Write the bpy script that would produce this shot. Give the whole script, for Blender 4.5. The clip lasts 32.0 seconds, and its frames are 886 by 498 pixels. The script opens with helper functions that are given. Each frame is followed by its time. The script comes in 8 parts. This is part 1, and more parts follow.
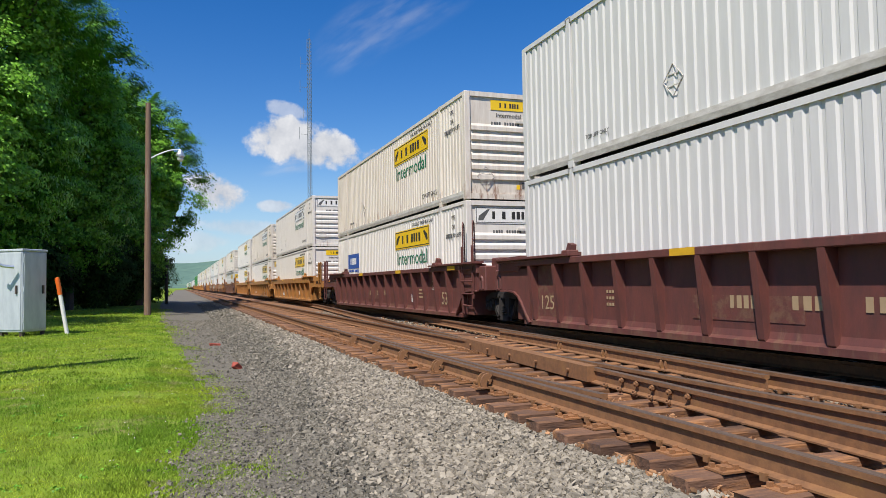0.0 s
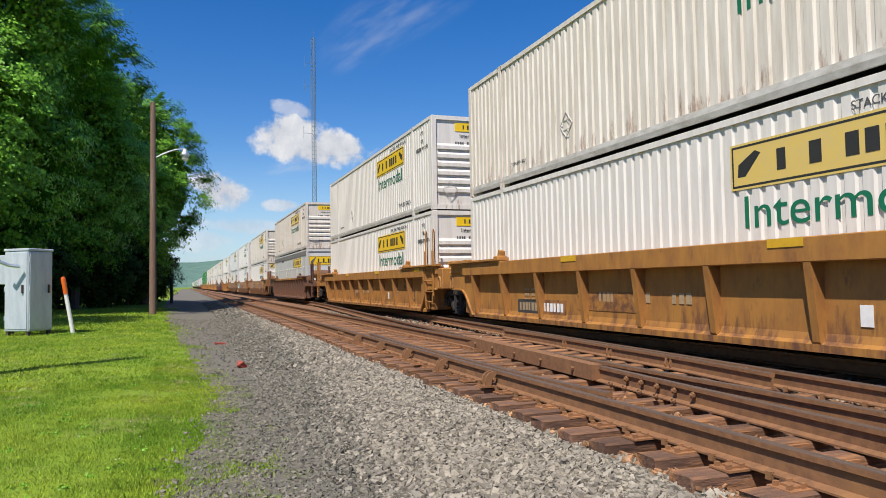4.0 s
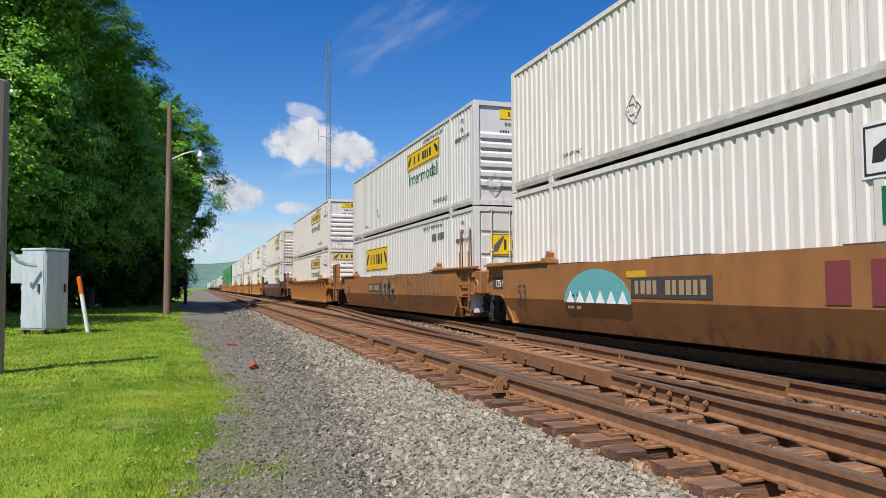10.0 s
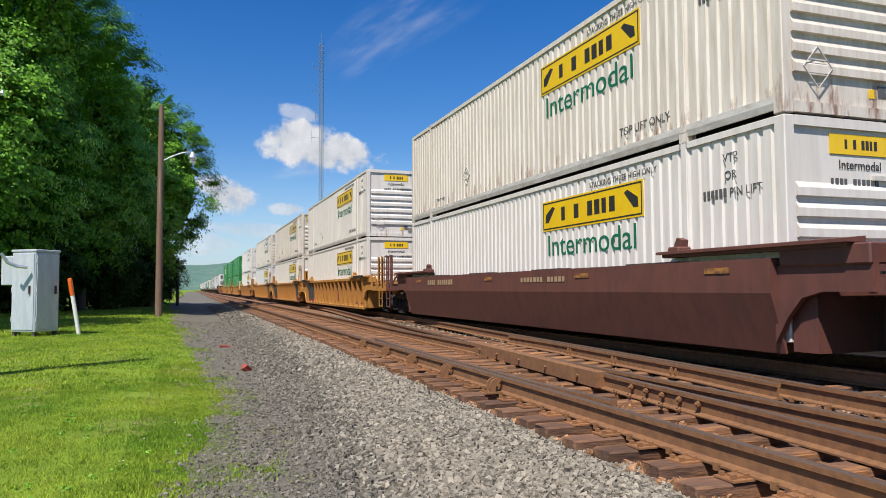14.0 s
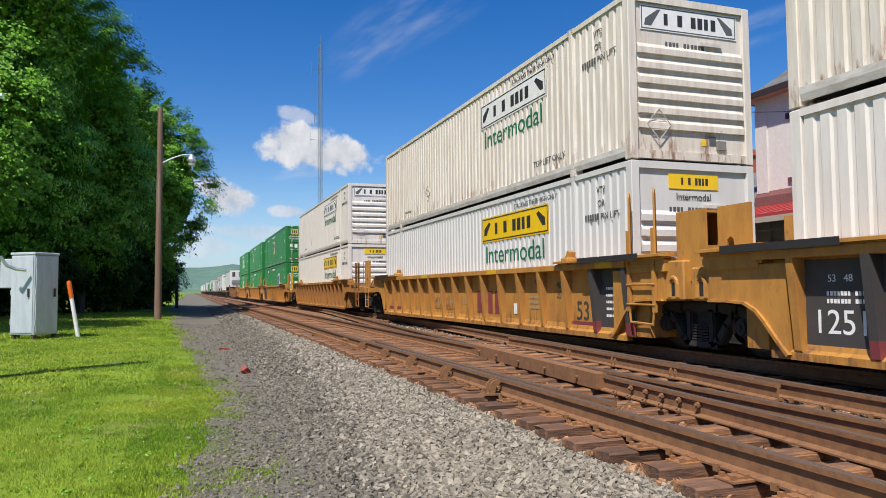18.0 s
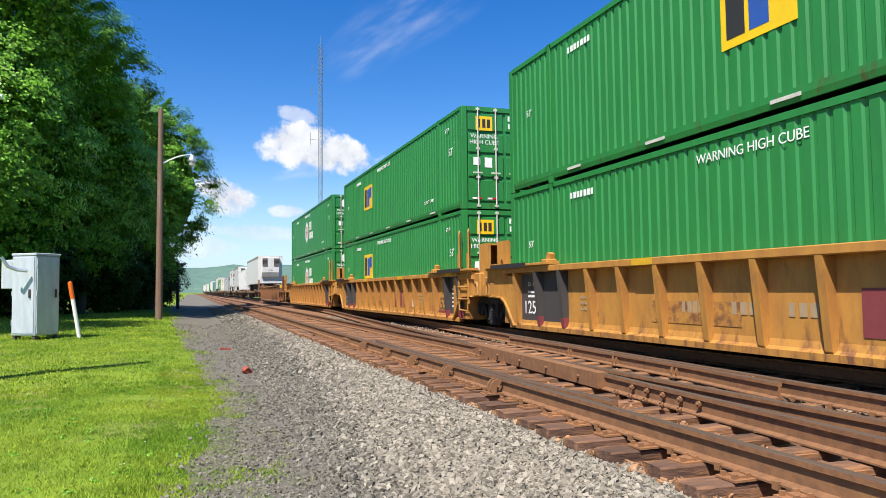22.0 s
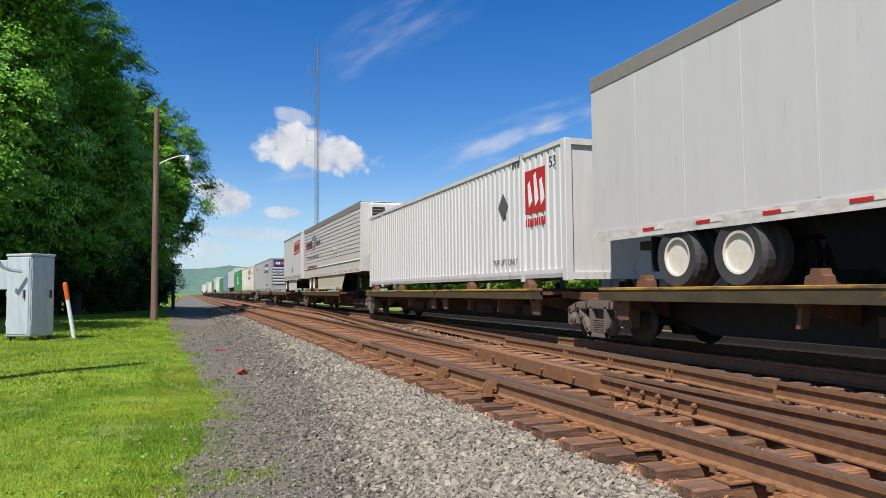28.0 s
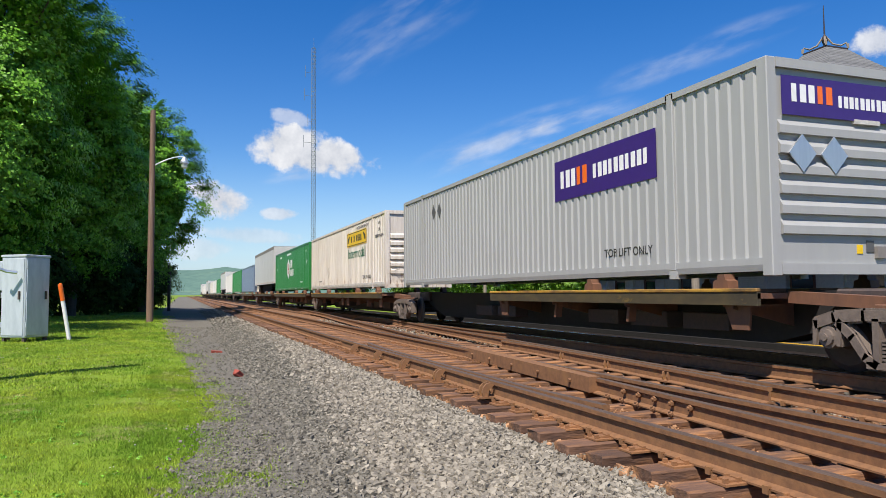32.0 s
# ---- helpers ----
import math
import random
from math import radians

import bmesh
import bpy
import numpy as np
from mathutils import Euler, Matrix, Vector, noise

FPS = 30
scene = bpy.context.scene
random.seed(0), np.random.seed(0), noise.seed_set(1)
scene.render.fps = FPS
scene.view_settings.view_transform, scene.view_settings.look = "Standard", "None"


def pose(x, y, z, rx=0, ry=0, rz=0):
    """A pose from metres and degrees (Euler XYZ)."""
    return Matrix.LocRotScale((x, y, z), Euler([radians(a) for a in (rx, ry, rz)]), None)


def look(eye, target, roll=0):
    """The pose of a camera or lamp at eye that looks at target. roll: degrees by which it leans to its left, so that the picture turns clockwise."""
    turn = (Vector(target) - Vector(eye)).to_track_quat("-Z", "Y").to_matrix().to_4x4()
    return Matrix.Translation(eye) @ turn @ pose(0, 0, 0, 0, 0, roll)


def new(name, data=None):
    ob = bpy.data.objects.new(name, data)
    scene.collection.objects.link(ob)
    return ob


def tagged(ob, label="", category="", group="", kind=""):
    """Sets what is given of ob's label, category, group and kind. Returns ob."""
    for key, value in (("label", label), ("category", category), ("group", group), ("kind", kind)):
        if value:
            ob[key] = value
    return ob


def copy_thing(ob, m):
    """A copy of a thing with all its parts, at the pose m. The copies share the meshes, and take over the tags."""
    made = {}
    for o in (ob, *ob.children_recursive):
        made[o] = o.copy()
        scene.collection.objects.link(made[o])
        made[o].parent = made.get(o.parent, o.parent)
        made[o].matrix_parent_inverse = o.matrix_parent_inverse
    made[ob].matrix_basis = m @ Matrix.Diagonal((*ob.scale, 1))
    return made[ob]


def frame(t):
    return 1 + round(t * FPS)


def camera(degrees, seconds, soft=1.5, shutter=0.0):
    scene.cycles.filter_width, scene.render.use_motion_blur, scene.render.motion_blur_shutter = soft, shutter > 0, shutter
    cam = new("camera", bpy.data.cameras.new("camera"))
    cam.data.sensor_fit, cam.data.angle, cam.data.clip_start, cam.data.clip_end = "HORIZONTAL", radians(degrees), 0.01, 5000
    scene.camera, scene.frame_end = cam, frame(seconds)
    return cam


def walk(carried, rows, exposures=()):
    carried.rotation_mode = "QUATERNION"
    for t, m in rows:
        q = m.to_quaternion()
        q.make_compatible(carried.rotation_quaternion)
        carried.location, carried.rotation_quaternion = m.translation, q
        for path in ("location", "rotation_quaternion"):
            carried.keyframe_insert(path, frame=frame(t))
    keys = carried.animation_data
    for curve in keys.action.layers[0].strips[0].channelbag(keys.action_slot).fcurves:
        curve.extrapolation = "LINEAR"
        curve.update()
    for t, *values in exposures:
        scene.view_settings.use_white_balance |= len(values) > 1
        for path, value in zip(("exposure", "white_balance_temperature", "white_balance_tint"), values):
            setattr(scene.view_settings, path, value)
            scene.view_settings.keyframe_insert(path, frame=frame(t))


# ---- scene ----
# ---- camera and walk ----
cam = camera(63.21, 32.0, soft=0.8)
EYE = Vector((0.0, 0.0, 1.01))
# seconds, heading to the right of the track, tilt up, lean
TURNS = [(0, 20.14, 2.74, -0.91), (0.5, 20.14, 2.71, -1.02), (1, 20.15, 2.67, -1.12), (1.5, 20.07, 2.65, -1.06), (2, 20.06, 2.69, -1.00), (2.5, 19.97, 2.66, -0.91), (3, 19.89, 2.63, -1.03), (3.5, 19.84, 2.65, -1.06), (5.5, 19.60, 2.60, -0.76), (6, 19.58, 2.62, -0.71), (6.5, 19.47, 2.66, -0.61), (7, 19.36, 2.72, -0.58), (7.5, 19.29, 2.74, -0.49), (8, 19.22, 2.78, -0.42), (8.5, 19.12, 2.85, -0.48), (9, 18.89, 2.92, -0.47), (9.5, 18.79, 2.98, -0.51), (10, 18.77, 2.99, -0.30), (10.5, 18.73, 2.98, -0.26), (11, 18.77, 2.97, -0.41), (11.5, 18.85, 2.95, -0.37), (12, 19.11, 3.03, -0.42), (12.5, 19.43, 3.04, -0.41), (13, 19.44, 3.05, -0.40), (13.5, 19.40, 3.06, -0.41), (14, 19.34, 3.09, -0.35), (14.5, 19.39, 3.13, -0.40), (16.5, 19.35, 3.26, -0.49), (17, 19.40, 3.28, -0.54), (17.5, 19.41, 3.25, -0.44), (18, 19.40, 3.22, -0.52), (18.5, 19.37, 3.20, -0.61), (19, 19.42, 3.17, -0.70), (19.5, 19.47, 3.18, -0.76), (20, 19.50, 3.12, -0.62), (20.5, 19.50, 3.12, -0.67), (21, 19.46, 3.14, -0.73), (21.5, 19.36, 3.17, -0.61), (22, 19.34, 3.19, -0.68), (22.5, 19.28, 3.24, -0.60), (23, 19.26, 3.23, -0.45), (23.5, 19.28, 3.27, -0.51), (24, 19.26, 3.33, -0.50), (24.5, 19.38, 3.32, -0.57), (25, 19.42, 3.32, -0.51), (25.5, 19.42, 3.34, -0.46), (27.5, 19.58, 3.34, -0.50), (28, 19.65, 3.31, -0.55), (28.5, 19.61, 3.29, -0.56), (29, 19.66, 3.29, -0.46), (29.5, 19.71, 3.34, -0.44), (30, 19.78, 3.36, -0.31), (30.5, 19.86, 3.42, -0.32), (31, 19.92, 3.43, -0.36), (31.5, 19.95, 3.43, -0.36), (32, 19.94, 3.46, -0.44)]


def aim(yaw, tilt, roll):
    a, b = radians(yaw), radians(tilt)
    way = Vector((math.sin(a) * math.cos(b), math.cos(a) * math.cos(b), math.sin(b)))
    return look(EYE, EYE + way, roll)


# seconds and stops: the picture brightens as the white loads give way to low cars
LIGHTS = [(0, 0.36), (8, 0.38), (14, 0.36), (17.5, 0.40), (19, 0.27), (20.5, 0.36), (22, 0.76), (25.5, 0.76), (28, 0.40), (29, 0.32), (30, 0.44), (32, 0.50)]
walk(cam, [(t, aim(a, b, c)) for t, a, b, c in TURNS], LIGHTS)

# ---- light ----
SUN_AZ, SUN_EL = radians(224), radians(56)     # compass-like, from +y towards +x
world = bpy.data.worlds.new("sky")
scene.world = world
world.use_nodes = True


def sky_nodes():
    nt = world.node_tree
    nt.nodes.clear()
    N, Lk = nt.nodes.new, nt.links.new
    out, bg = N("ShaderNodeOutputWorld"), N("ShaderNodeBackground")
    sky = N("ShaderNodeTexSky")
    sky.sky_type, sky.sun_disc = "NISHITA", False
    sky.sun_elevation, sky.sun_rotation = SUN_EL, SUN_AZ
    sky.air_density, sky.dust_density, sky.ozone_density = 1.0, 0.4, 3.0
    bg.inputs["Strength"].default_value = 0.080
    co = N("ShaderNodeTexCoord")
    nz = N("ShaderNodeTexNoise")
    nz.inputs["Scale"].default_value, nz.inputs["Detail"].default_value, nz.inputs["Roughness"].default_value = 26.0, 8.0, 0.62
    Lk(co.outputs["Generated"], nz.inputs["Vector"])

    def math_node(op, a, b=None):
        m = N("ShaderNodeMath")
        m.operation = op
        for i, v in enumerate((a, b)):
            if v is None:
                continue
            if isinstance(v, (int, float)):
                m.inputs[i].default_value = v
            else:
                Lk(v, m.inputs[i])
        return m.outputs[0]

    # clouds: azimuth, elevation, half width, half height (degrees), lean, density
    clouds = [(9.7, 10.5, 5.2, 1.3, -6, 1.0), (7.9, 11.7, 2.8, 1.6, 0, 1.0), (11.6, 10.9, 2.6, 1.1, -18, 1.0), (8.0, 13.5, 1.9, 0.7, -15, 0.55), (2.7, 7.2, 2.5, 1.4, -22, 1.0), (7.1, 6.2, 1.5, 0.55, 0, 0.7),
              (5.0, 4.5, 4.0, 0.7, -4, 0.42), (1.0, 3.4, 2.6, 0.9, 0, 0.40), (33.0, 5.0, 3.4, 1.2, 10, 0.95), (36.5, 7.2, 1.6, 0.8, 0, 0.8), (30.0, 3.7, 3.2, 0.8, 0, 0.7),
              (52.0, 16.5, 2.0, 1.2, 0, 0.9), (18.0, 4.0, 5.0, 0.8, 0, 0.35)]
    wisps = [(26.8, 12.4, 10.0, 2.0, 15, 0.6), (17.4, 21.5, 8.0, 3.0, 28, 0.20), (14.2, 19.5, 5.5, 2.6, 34, 0.20), (23.0, 11.2, 6.0, 1.2, 20, 0.5), (34.0, 10.8, 8.0, 0.9, 8, 0.3), (8.0, 9.2, 2.8, 0.9, 10, 0.5), (40.0, 17.5, 9.0, 1.5, 15, 0.3),
             (60.0, 30.0, 12.0, 2.5, 20, 0.4), (-40.0, 25.0, 12.0, 3.0, -10, 0.5), (120.0, 20.0, 10.0, 4.0, 0, 0.5)]
    total = None
    nz2 = N("ShaderNodeTexNoise")
    nz2.inputs["Scale"].default_value, nz2.inputs["Detail"].default_value = 9.0, 7.0
    Lk(co.outputs["Generated"], nz2.inputs["Vector"])
    for group, noise_out, soft in ((clouds, nz.outputs["Fac"], 0.42), (wisps, nz2.outputs["Fac"], 0.75)):
        for az, el, ha, hb, lean, dens in group:
            a, b, c = radians(az), radians(el), radians(lean)
            d = Vector((math.sin(a) * math.cos(b), math.cos(a) * math.cos(b), math.sin(b)))
            right = Vector((math.cos(a), -math.sin(a), 0))
            up = right.cross(d)
            u, v = right * math.cos(c) + up * math.sin(c), up * math.cos(c) - right * math.sin(c)
            terms, along = [], []
            for axis, half in ((u, ha), (v, hb)):
                dot = N("ShaderNodeVectorMath")
                dot.operation = "DOT_PRODUCT"
                Lk(co.outputs["Generated"], dot.inputs[0])
                dot.inputs[1].default_value = axis / radians(half)
                k = axis.dot(d) / radians(half)
                m = math_node("SUBTRACT", dot.outputs["Value"], k)
                terms.append(math_node("MULTIPLY", m, m))
                along.append(math_node("MULTIPLY", m, half * (0.20 if axis is u else 0.75)))
            front = N("ShaderNodeVectorMath")
            front.operation = "DOT_PRODUCT"
            Lk(co.outputs["Generated"], front.inputs[0])
            front.inputs[1].default_value = d
            r2 = math_node("ADD", terms[0], terms[1])
            # inside when 1 - r2 plus noise is positive
            e = math_node("SUBTRACT", 1.0, r2)
            m = N("ShaderNodeMapRange")
            m.interpolation_type = "SMOOTHSTEP"
            if soft < 0.5:
                e = math_node("ADD", math_node("MULTIPLY", e, 0.62), math_node("MULTIPLY", math_node("SUBTRACT", noise_out, 0.52), 1.9))
                m.inputs["From Min"].default_value, m.inputs["From Max"].default_value = -0.05, soft
            else:
                # feathered streaks drawn out along the wisp
                streak = N("ShaderNodeTexNoise")
                streak.inputs["Scale"].default_value, streak.inputs["Detail"].default_value, streak.inputs["Roughness"].default_value = 1.0, 4.0, 0.5
                place = N("ShaderNodeCombineXYZ")
                Lk(along[0], place.inputs[0])
                Lk(along[1], place.inputs[1])
                place.inputs[2].default_value = az * 0.37
                Lk(place.outputs[0], streak.inputs["Vector"])
                e = math_node("MULTIPLY", math_node("MAXIMUM", e, 0.0), math_node("SUBTRACT", streak.outputs["Fac"], 0.36))
                m.inputs["From Min"].default_value, m.inputs["From Max"].default_value = 0.0, 0.34
            m.inputs["To Max"].default_value = dens
            Lk(e, m.inputs["Value"])
            g = math_node("GREATER_THAN", front.outputs["Value"], 0.5)
            w = math_node("MULTIPLY", m.outputs["Result"], g)
            total = w if total is None else math_node("MAXIMUM", total, w)
    mix = N("ShaderNodeMixRGB")
    Lk(total, mix.inputs["Fac"])
    deep = N("ShaderNodeHueSaturation")
    deep.inputs["Hue"].default_value, deep.inputs["Saturation"].default_value, deep.inputs["Value"].default_value = 0.512, 1.42, 1.26
    Lk(sky.outputs["Color"], deep.inputs["Color"])
    # pale haze low over the land
    up = N("ShaderNodeSeparateXYZ")
    Lk(co.outputs["Generated"], up.inputs[0])
    low = N("ShaderNodeMapRange")
    low.interpolation_type = "SMOOTHSTEP"
    low.inputs["From Min"].default_value, low.inputs["From Max"].default_value, low.inputs["To Min"].default_value, low.inputs["To Max"].default_value = -0.02, 0.20, 0.62, 0.0
    Lk(up.outputs["Z"], low.inputs["Value"])
    haze = N("ShaderNodeMixRGB")
    haze.inputs["Color2"].default_value = (3.9, 5.6, 8.2, 1)
    Lk(low.outputs["Result"], haze.inputs["Fac"])
    Lk(deep.outputs["Color"], haze.inputs["Color1"])
    Lk(haze.outputs["Color"], mix.inputs["Color1"])
    shade = N("ShaderNodeMixRGB")
    shade.inputs["Color1"].default_value, shade.inputs["Color2"].default_value = (2.4, 2.9, 3.9, 1), (10.6, 10.5, 10.5, 1)
    Lk(nz.outputs["Fac"], shade.inputs["Fac"])
    Lk(shade.outputs["Color"], mix.inputs["Color2"])
    Lk(mix.outputs["Color"], bg.inputs["Color"])
    Lk(bg.outputs["Background"], out.inputs["Surface"])


sky_nodes()
sun = new("sun", bpy.data.lights.new("sun", "SUN"))
sun.data.energy, sun.data.angle, sun.data.color = 5.0, radians(0.55), (1.0, 0.93, 0.845)
sun_way = Vector((math.sin(SUN_AZ) * math.cos(SUN_EL), math.cos(SUN_AZ) * math.cos(SUN_EL), math.sin(SUN_EL)))
sun.matrix_world = look(sun_way * 50, (0, 0, 0))

# ---- materials ----


def rgb(r, g, b):
    return (r, g, b, 1.0)


def material(name, color, rough=0.6, metal=0.0, second=None, scale=6.0, amount=0.5, stretch=(1, 1, 1), third=None, scale3=1.0, cut3=0.62, bump=0.0,
             bump_scale=40.0, island=0.0, piece=0.0, spec=0.5, coords="Object", trans=0.0, rust=None):
    """Two scales of variation: fine grain between color and second, patches of third; bump; lightness changed a piece or an island at a time."""
    mat = bpy.data.materials.new(name)
    mat.use_nodes = True
    nt = mat.node_tree
    N, Lk = nt.nodes.new, nt.links.new
    bsdf = nt.nodes["Principled BSDF"]
    bsdf.inputs["Roughness"].default_value, bsdf.inputs["Metallic"].default_value = rough, metal
    bsdf.inputs["Specular IOR Level"].default_value = spec
    co = N("ShaderNodeTexCoord")
    mp = N("ShaderNodeMapping")
    mp.inputs["Scale"].default_value = stretch
    Lk(co.outputs[coords], mp.inputs["Vector"])
    col = N("ShaderNodeMixRGB")
    col.inputs["Color1"].default_value = rgb(*color)
    col.inputs["Color2"].default_value = rgb(*(second or [c * 0.75 for c in color]))
    nz = N("ShaderNodeTexNoise")
    nz.inputs["Scale"].default_value, nz.inputs["Detail"].default_value, nz.inputs["Roughness"].default_value = scale, 6.0, 0.65
    Lk(mp.outputs["Vector"], nz.inputs["Vector"])
    ramp = N("ShaderNodeMapRange")
    ramp.inputs["From Min"].default_value, ramp.inputs["From Max"].default_value, ramp.inputs["To Max"].default_value = 0.4, 0.68, amount
    Lk(nz.outputs["Fac"], ramp.inputs["Value"])
    Lk(ramp.outputs["Result"], col.inputs["Fac"])
    last = col.outputs["Color"]
    if third:
        nz3 = N("ShaderNodeTexNoise")
        nz3.inputs["Scale"].default_value, nz3.inputs["Detail"].default_value, nz3.inputs["Roughness"].default_value = scale3, 9.0, 0.7
        Lk(mp.outputs["Vector"], nz3.inputs["Vector"])
        r3 = N("ShaderNodeMapRange")
        r3.inputs["From Min"].default_value, r3.inputs["From Max"].default_value = cut3, cut3 + 0.12
        Lk(nz3.outputs["Fac"], r3.inputs["Value"])
        m3 = N("ShaderNodeMixRGB")
        Lk(r3.outputs["Result"], m3.inputs["Fac"])
        Lk(last, m3.inputs["Color1"])
        m3.inputs["Color2"].default_value = rgb(*third)
        last = m3.outputs["Color"]
    if rust:
        # rust bled upwards and down from a lower edge: colour, height of the edge, reach, share
        tint, z_edge, reach, cut = rust
        sp = N("ShaderNodeSeparateXYZ")
        Lk(co.outputs["Object"], sp.inputs[0])
        near = N("ShaderNodeMapRange")
        near.inputs["From Min"].default_value, near.inputs["From Max"].default_value = z_edge, z_edge + reach
        near.inputs["To Min"].default_value, near.inputs["To Max"].default_value = 0.20, 0.0
        Lk(sp.outputs["Z"], near.inputs["Value"])
        mr = N("ShaderNodeMapping")
        mr.inputs["Scale"].default_value = (1.0, 1.0, 0.22)
        Lk(co.outputs["Object"], mr.inputs["Vector"])
        nr = N("ShaderNodeTexNoise")
        nr.inputs["Scale"].default_value, nr.inputs["Detail"].default_value, nr.inputs["Roughness"].default_value = 5.5, 7.0, 0.66
        Lk(mr.outputs["Vector"], nr.inputs["Vector"])
        ad = N("ShaderNodeMath")
        ad.operation = "ADD"
        Lk(nr.outputs["Fac"], ad.inputs[0])
        Lk(near.outputs["Result"], ad.inputs[1])
        rr_ = N("ShaderNodeMapRange")
        rr_.inputs["From Min"].default_value, rr_.inputs["From Max"].default_value, rr_.inputs["To Max"].default_value = cut, cut + 0.14, 0.85
        Lk(ad.outputs[0], rr_.inputs["Value"])
        mx = N("ShaderNodeMixRGB")
        Lk(rr_.outputs["Result"], mx.inputs["Fac"])
        Lk(last, mx.inputs["Color1"])
        mx.inputs["Color2"].default_value = rgb(*tint)
        last = mx.outputs["Color"]
    for on, node, socket in ((piece, "ShaderNodeObjectInfo", "Random"), (island, "ShaderNodeNewGeometry", "Random Per Island")):
        if on:
            src = N(node)
            rr = N("ShaderNodeMapRange")
            rr.inputs["To Min"].default_value, rr.inputs["To Max"].default_value = 1 - on, 1 + on
            Lk(src.outputs[socket], rr.inputs["Value"])
            hsv = N("ShaderNodeHueSaturation")
            Lk(rr.outputs["Result"], hsv.inputs["Value"])
            Lk(last, hsv.inputs["Color"])
            last = hsv.outputs["Color"]
    Lk(last, bsdf.inputs["Base Color"])
    if bump:
        nb = N("ShaderNodeTexNoise")
        nb.inputs["Scale"].default_value, nb.inputs["Detail"].default_value = bump_scale, 5.0
        Lk(mp.outputs["Vector"], nb.inputs["Vector"])
        bp = N("ShaderNodeBump")
        bp.inputs["Strength"].default_value, bp.inputs["Distance"].default_value = bump, 0.02
        Lk(nb.outputs["Fac"], bp.inputs["Height"])
        Lk(bp.outputs["Normal"], bsdf.inputs["Normal"])
    if trans:
        tr = N("ShaderNodeBsdfTranslucent")
        Lk(last, tr.inputs["Color"])
        ms = N("ShaderNodeMixShader")
        ms.inputs["Fac"].default_value = trans
        Lk(bsdf.outputs[0], ms.inputs[1])
        Lk(tr.outputs[0], ms.inputs[2])
        Lk(ms.outputs[0], nt.nodes["Material Output"].inputs["Surface"])
    return mat


STREAK = (1.4, 1.4, 0.16)
WHITE = material("white_paint", (0.69, 0.655, 0.605), 0.45, second=(0.52, 0.475, 0.415), scale=5, amount=0.55, stretch=STREAK, third=(0.40, 0.29, 0.20), scale3=7, cut3=0.66, rust=((0.22, 0.085, 0.03), 0.2, 0.55, 0.735))
WHITE_CLEAN = material("clean_white_paint", (0.60, 0.592, 0.575), 0.4, second=(0.49, 0.48, 0.46), scale=4, amount=0.5, stretch=STREAK, rust=((0.30, 0.16, 0.08), 0.2, 0.4, 0.77))
WHITE_DIRTY = material("weathered_white_paint", (0.68, 0.625, 0.55), 0.5, second=(0.50, 0.43, 0.35), scale=6, amount=0.75, stretch=STREAK, third=(0.34, 0.20, 0.12), scale3=9, cut3=0.64, rust=((0.20, 0.075, 0.028), 0.2, 0.7, 0.69))
PALE = material("pale_grey_paint", (0.50, 0.495, 0.475), 0.4, second=(0.41, 0.40, 0.38), scale=3, amount=0.5, stretch=STREAK)
RAIL_GREY = material("grey_rail_paint", (0.60, 0.575, 0.53), 0.5, second=(0.36, 0.325, 0.28), scale=9, amount=0.75, stretch=(1, .4, 1), third=(0.24, 0.14, 0.08), scale3=4, cut3=0.64)
DARK_SLOT = material("shadowed_slot_grey", (0.22, 0.20, 0.18), 0.7)
GREEN = material("green_paint", (0.024, 0.205, 0.046), 0.42, second=(0.021, 0.150, 0.037), scale=4, amount=0.65, stretch=STREAK, third=(0.06, 0.17, 0.07), scale3=5, cut3=0.66, rust=((0.09, 0.05, 0.025), 0.2, 0.4, 0.74))
GREEN_PALE = material("faded_green_paint", (0.10, 0.27, 0.10), 0.5, second=(0.07, 0.2, 0.07), scale=4, amount=0.6, stretch=STREAK)
SILVER = material("silver_grey_paint", (0.36, 0.36, 0.35), 0.42, second=(0.31, 0.31, 0.30), scale=3, amount=0.5, stretch=STREAK)
TRAILER = material("trailer_skin", (0.545, 0.53, 0.51), 0.42, second=(0.49, 0.475, 0.45), scale=2.0, amount=0.55, stretch=STREAK, third=(0.42, 0.40, 0.365), scale3=5, cut3=0.60, bump=0.06, bump_scale=1.3)
BLUE_GREY = material("slate_blue_paint", (0.16, 0.21, 0.29), 0.45, stretch=STREAK)
MAROON = material("maroon_car_paint", (0.128, 0.041, 0.033), 0.6, second=(0.080, 0.032, 0.028), scale=5, amount=0.85, stretch=(1, 1, 0.4), third=(0.165, 0.085, 0.058), scale3=3, cut3=0.60, bump=0.1, rust=((0.15, 0.08, 0.05), 0.15, 0.5, 0.66))
MAROON_DARK = material("dark_maroon_car_paint", (0.135, 0.050, 0.037), 0.6, second=(0.080, 0.034, 0.028), scale=5, amount=0.8, stretch=(1, 1, 0.4), third=(0.15, 0.08, 0.055), scale3=3, cut3=0.66)
BROWN = material("rust_brown_car_paint", (0.170, 0.076, 0.040), 0.65, second=(0.095, 0.050, 0.034), scale=4, amount=0.85, stretch=(1, 1, 0.4), third=(0.22, 0.105, 0.048), scale3=2.5, cut3=0.58, bump=0.1, rust=((0.10, 0.05, 0.032), 0.15, 0.6, 0.64))
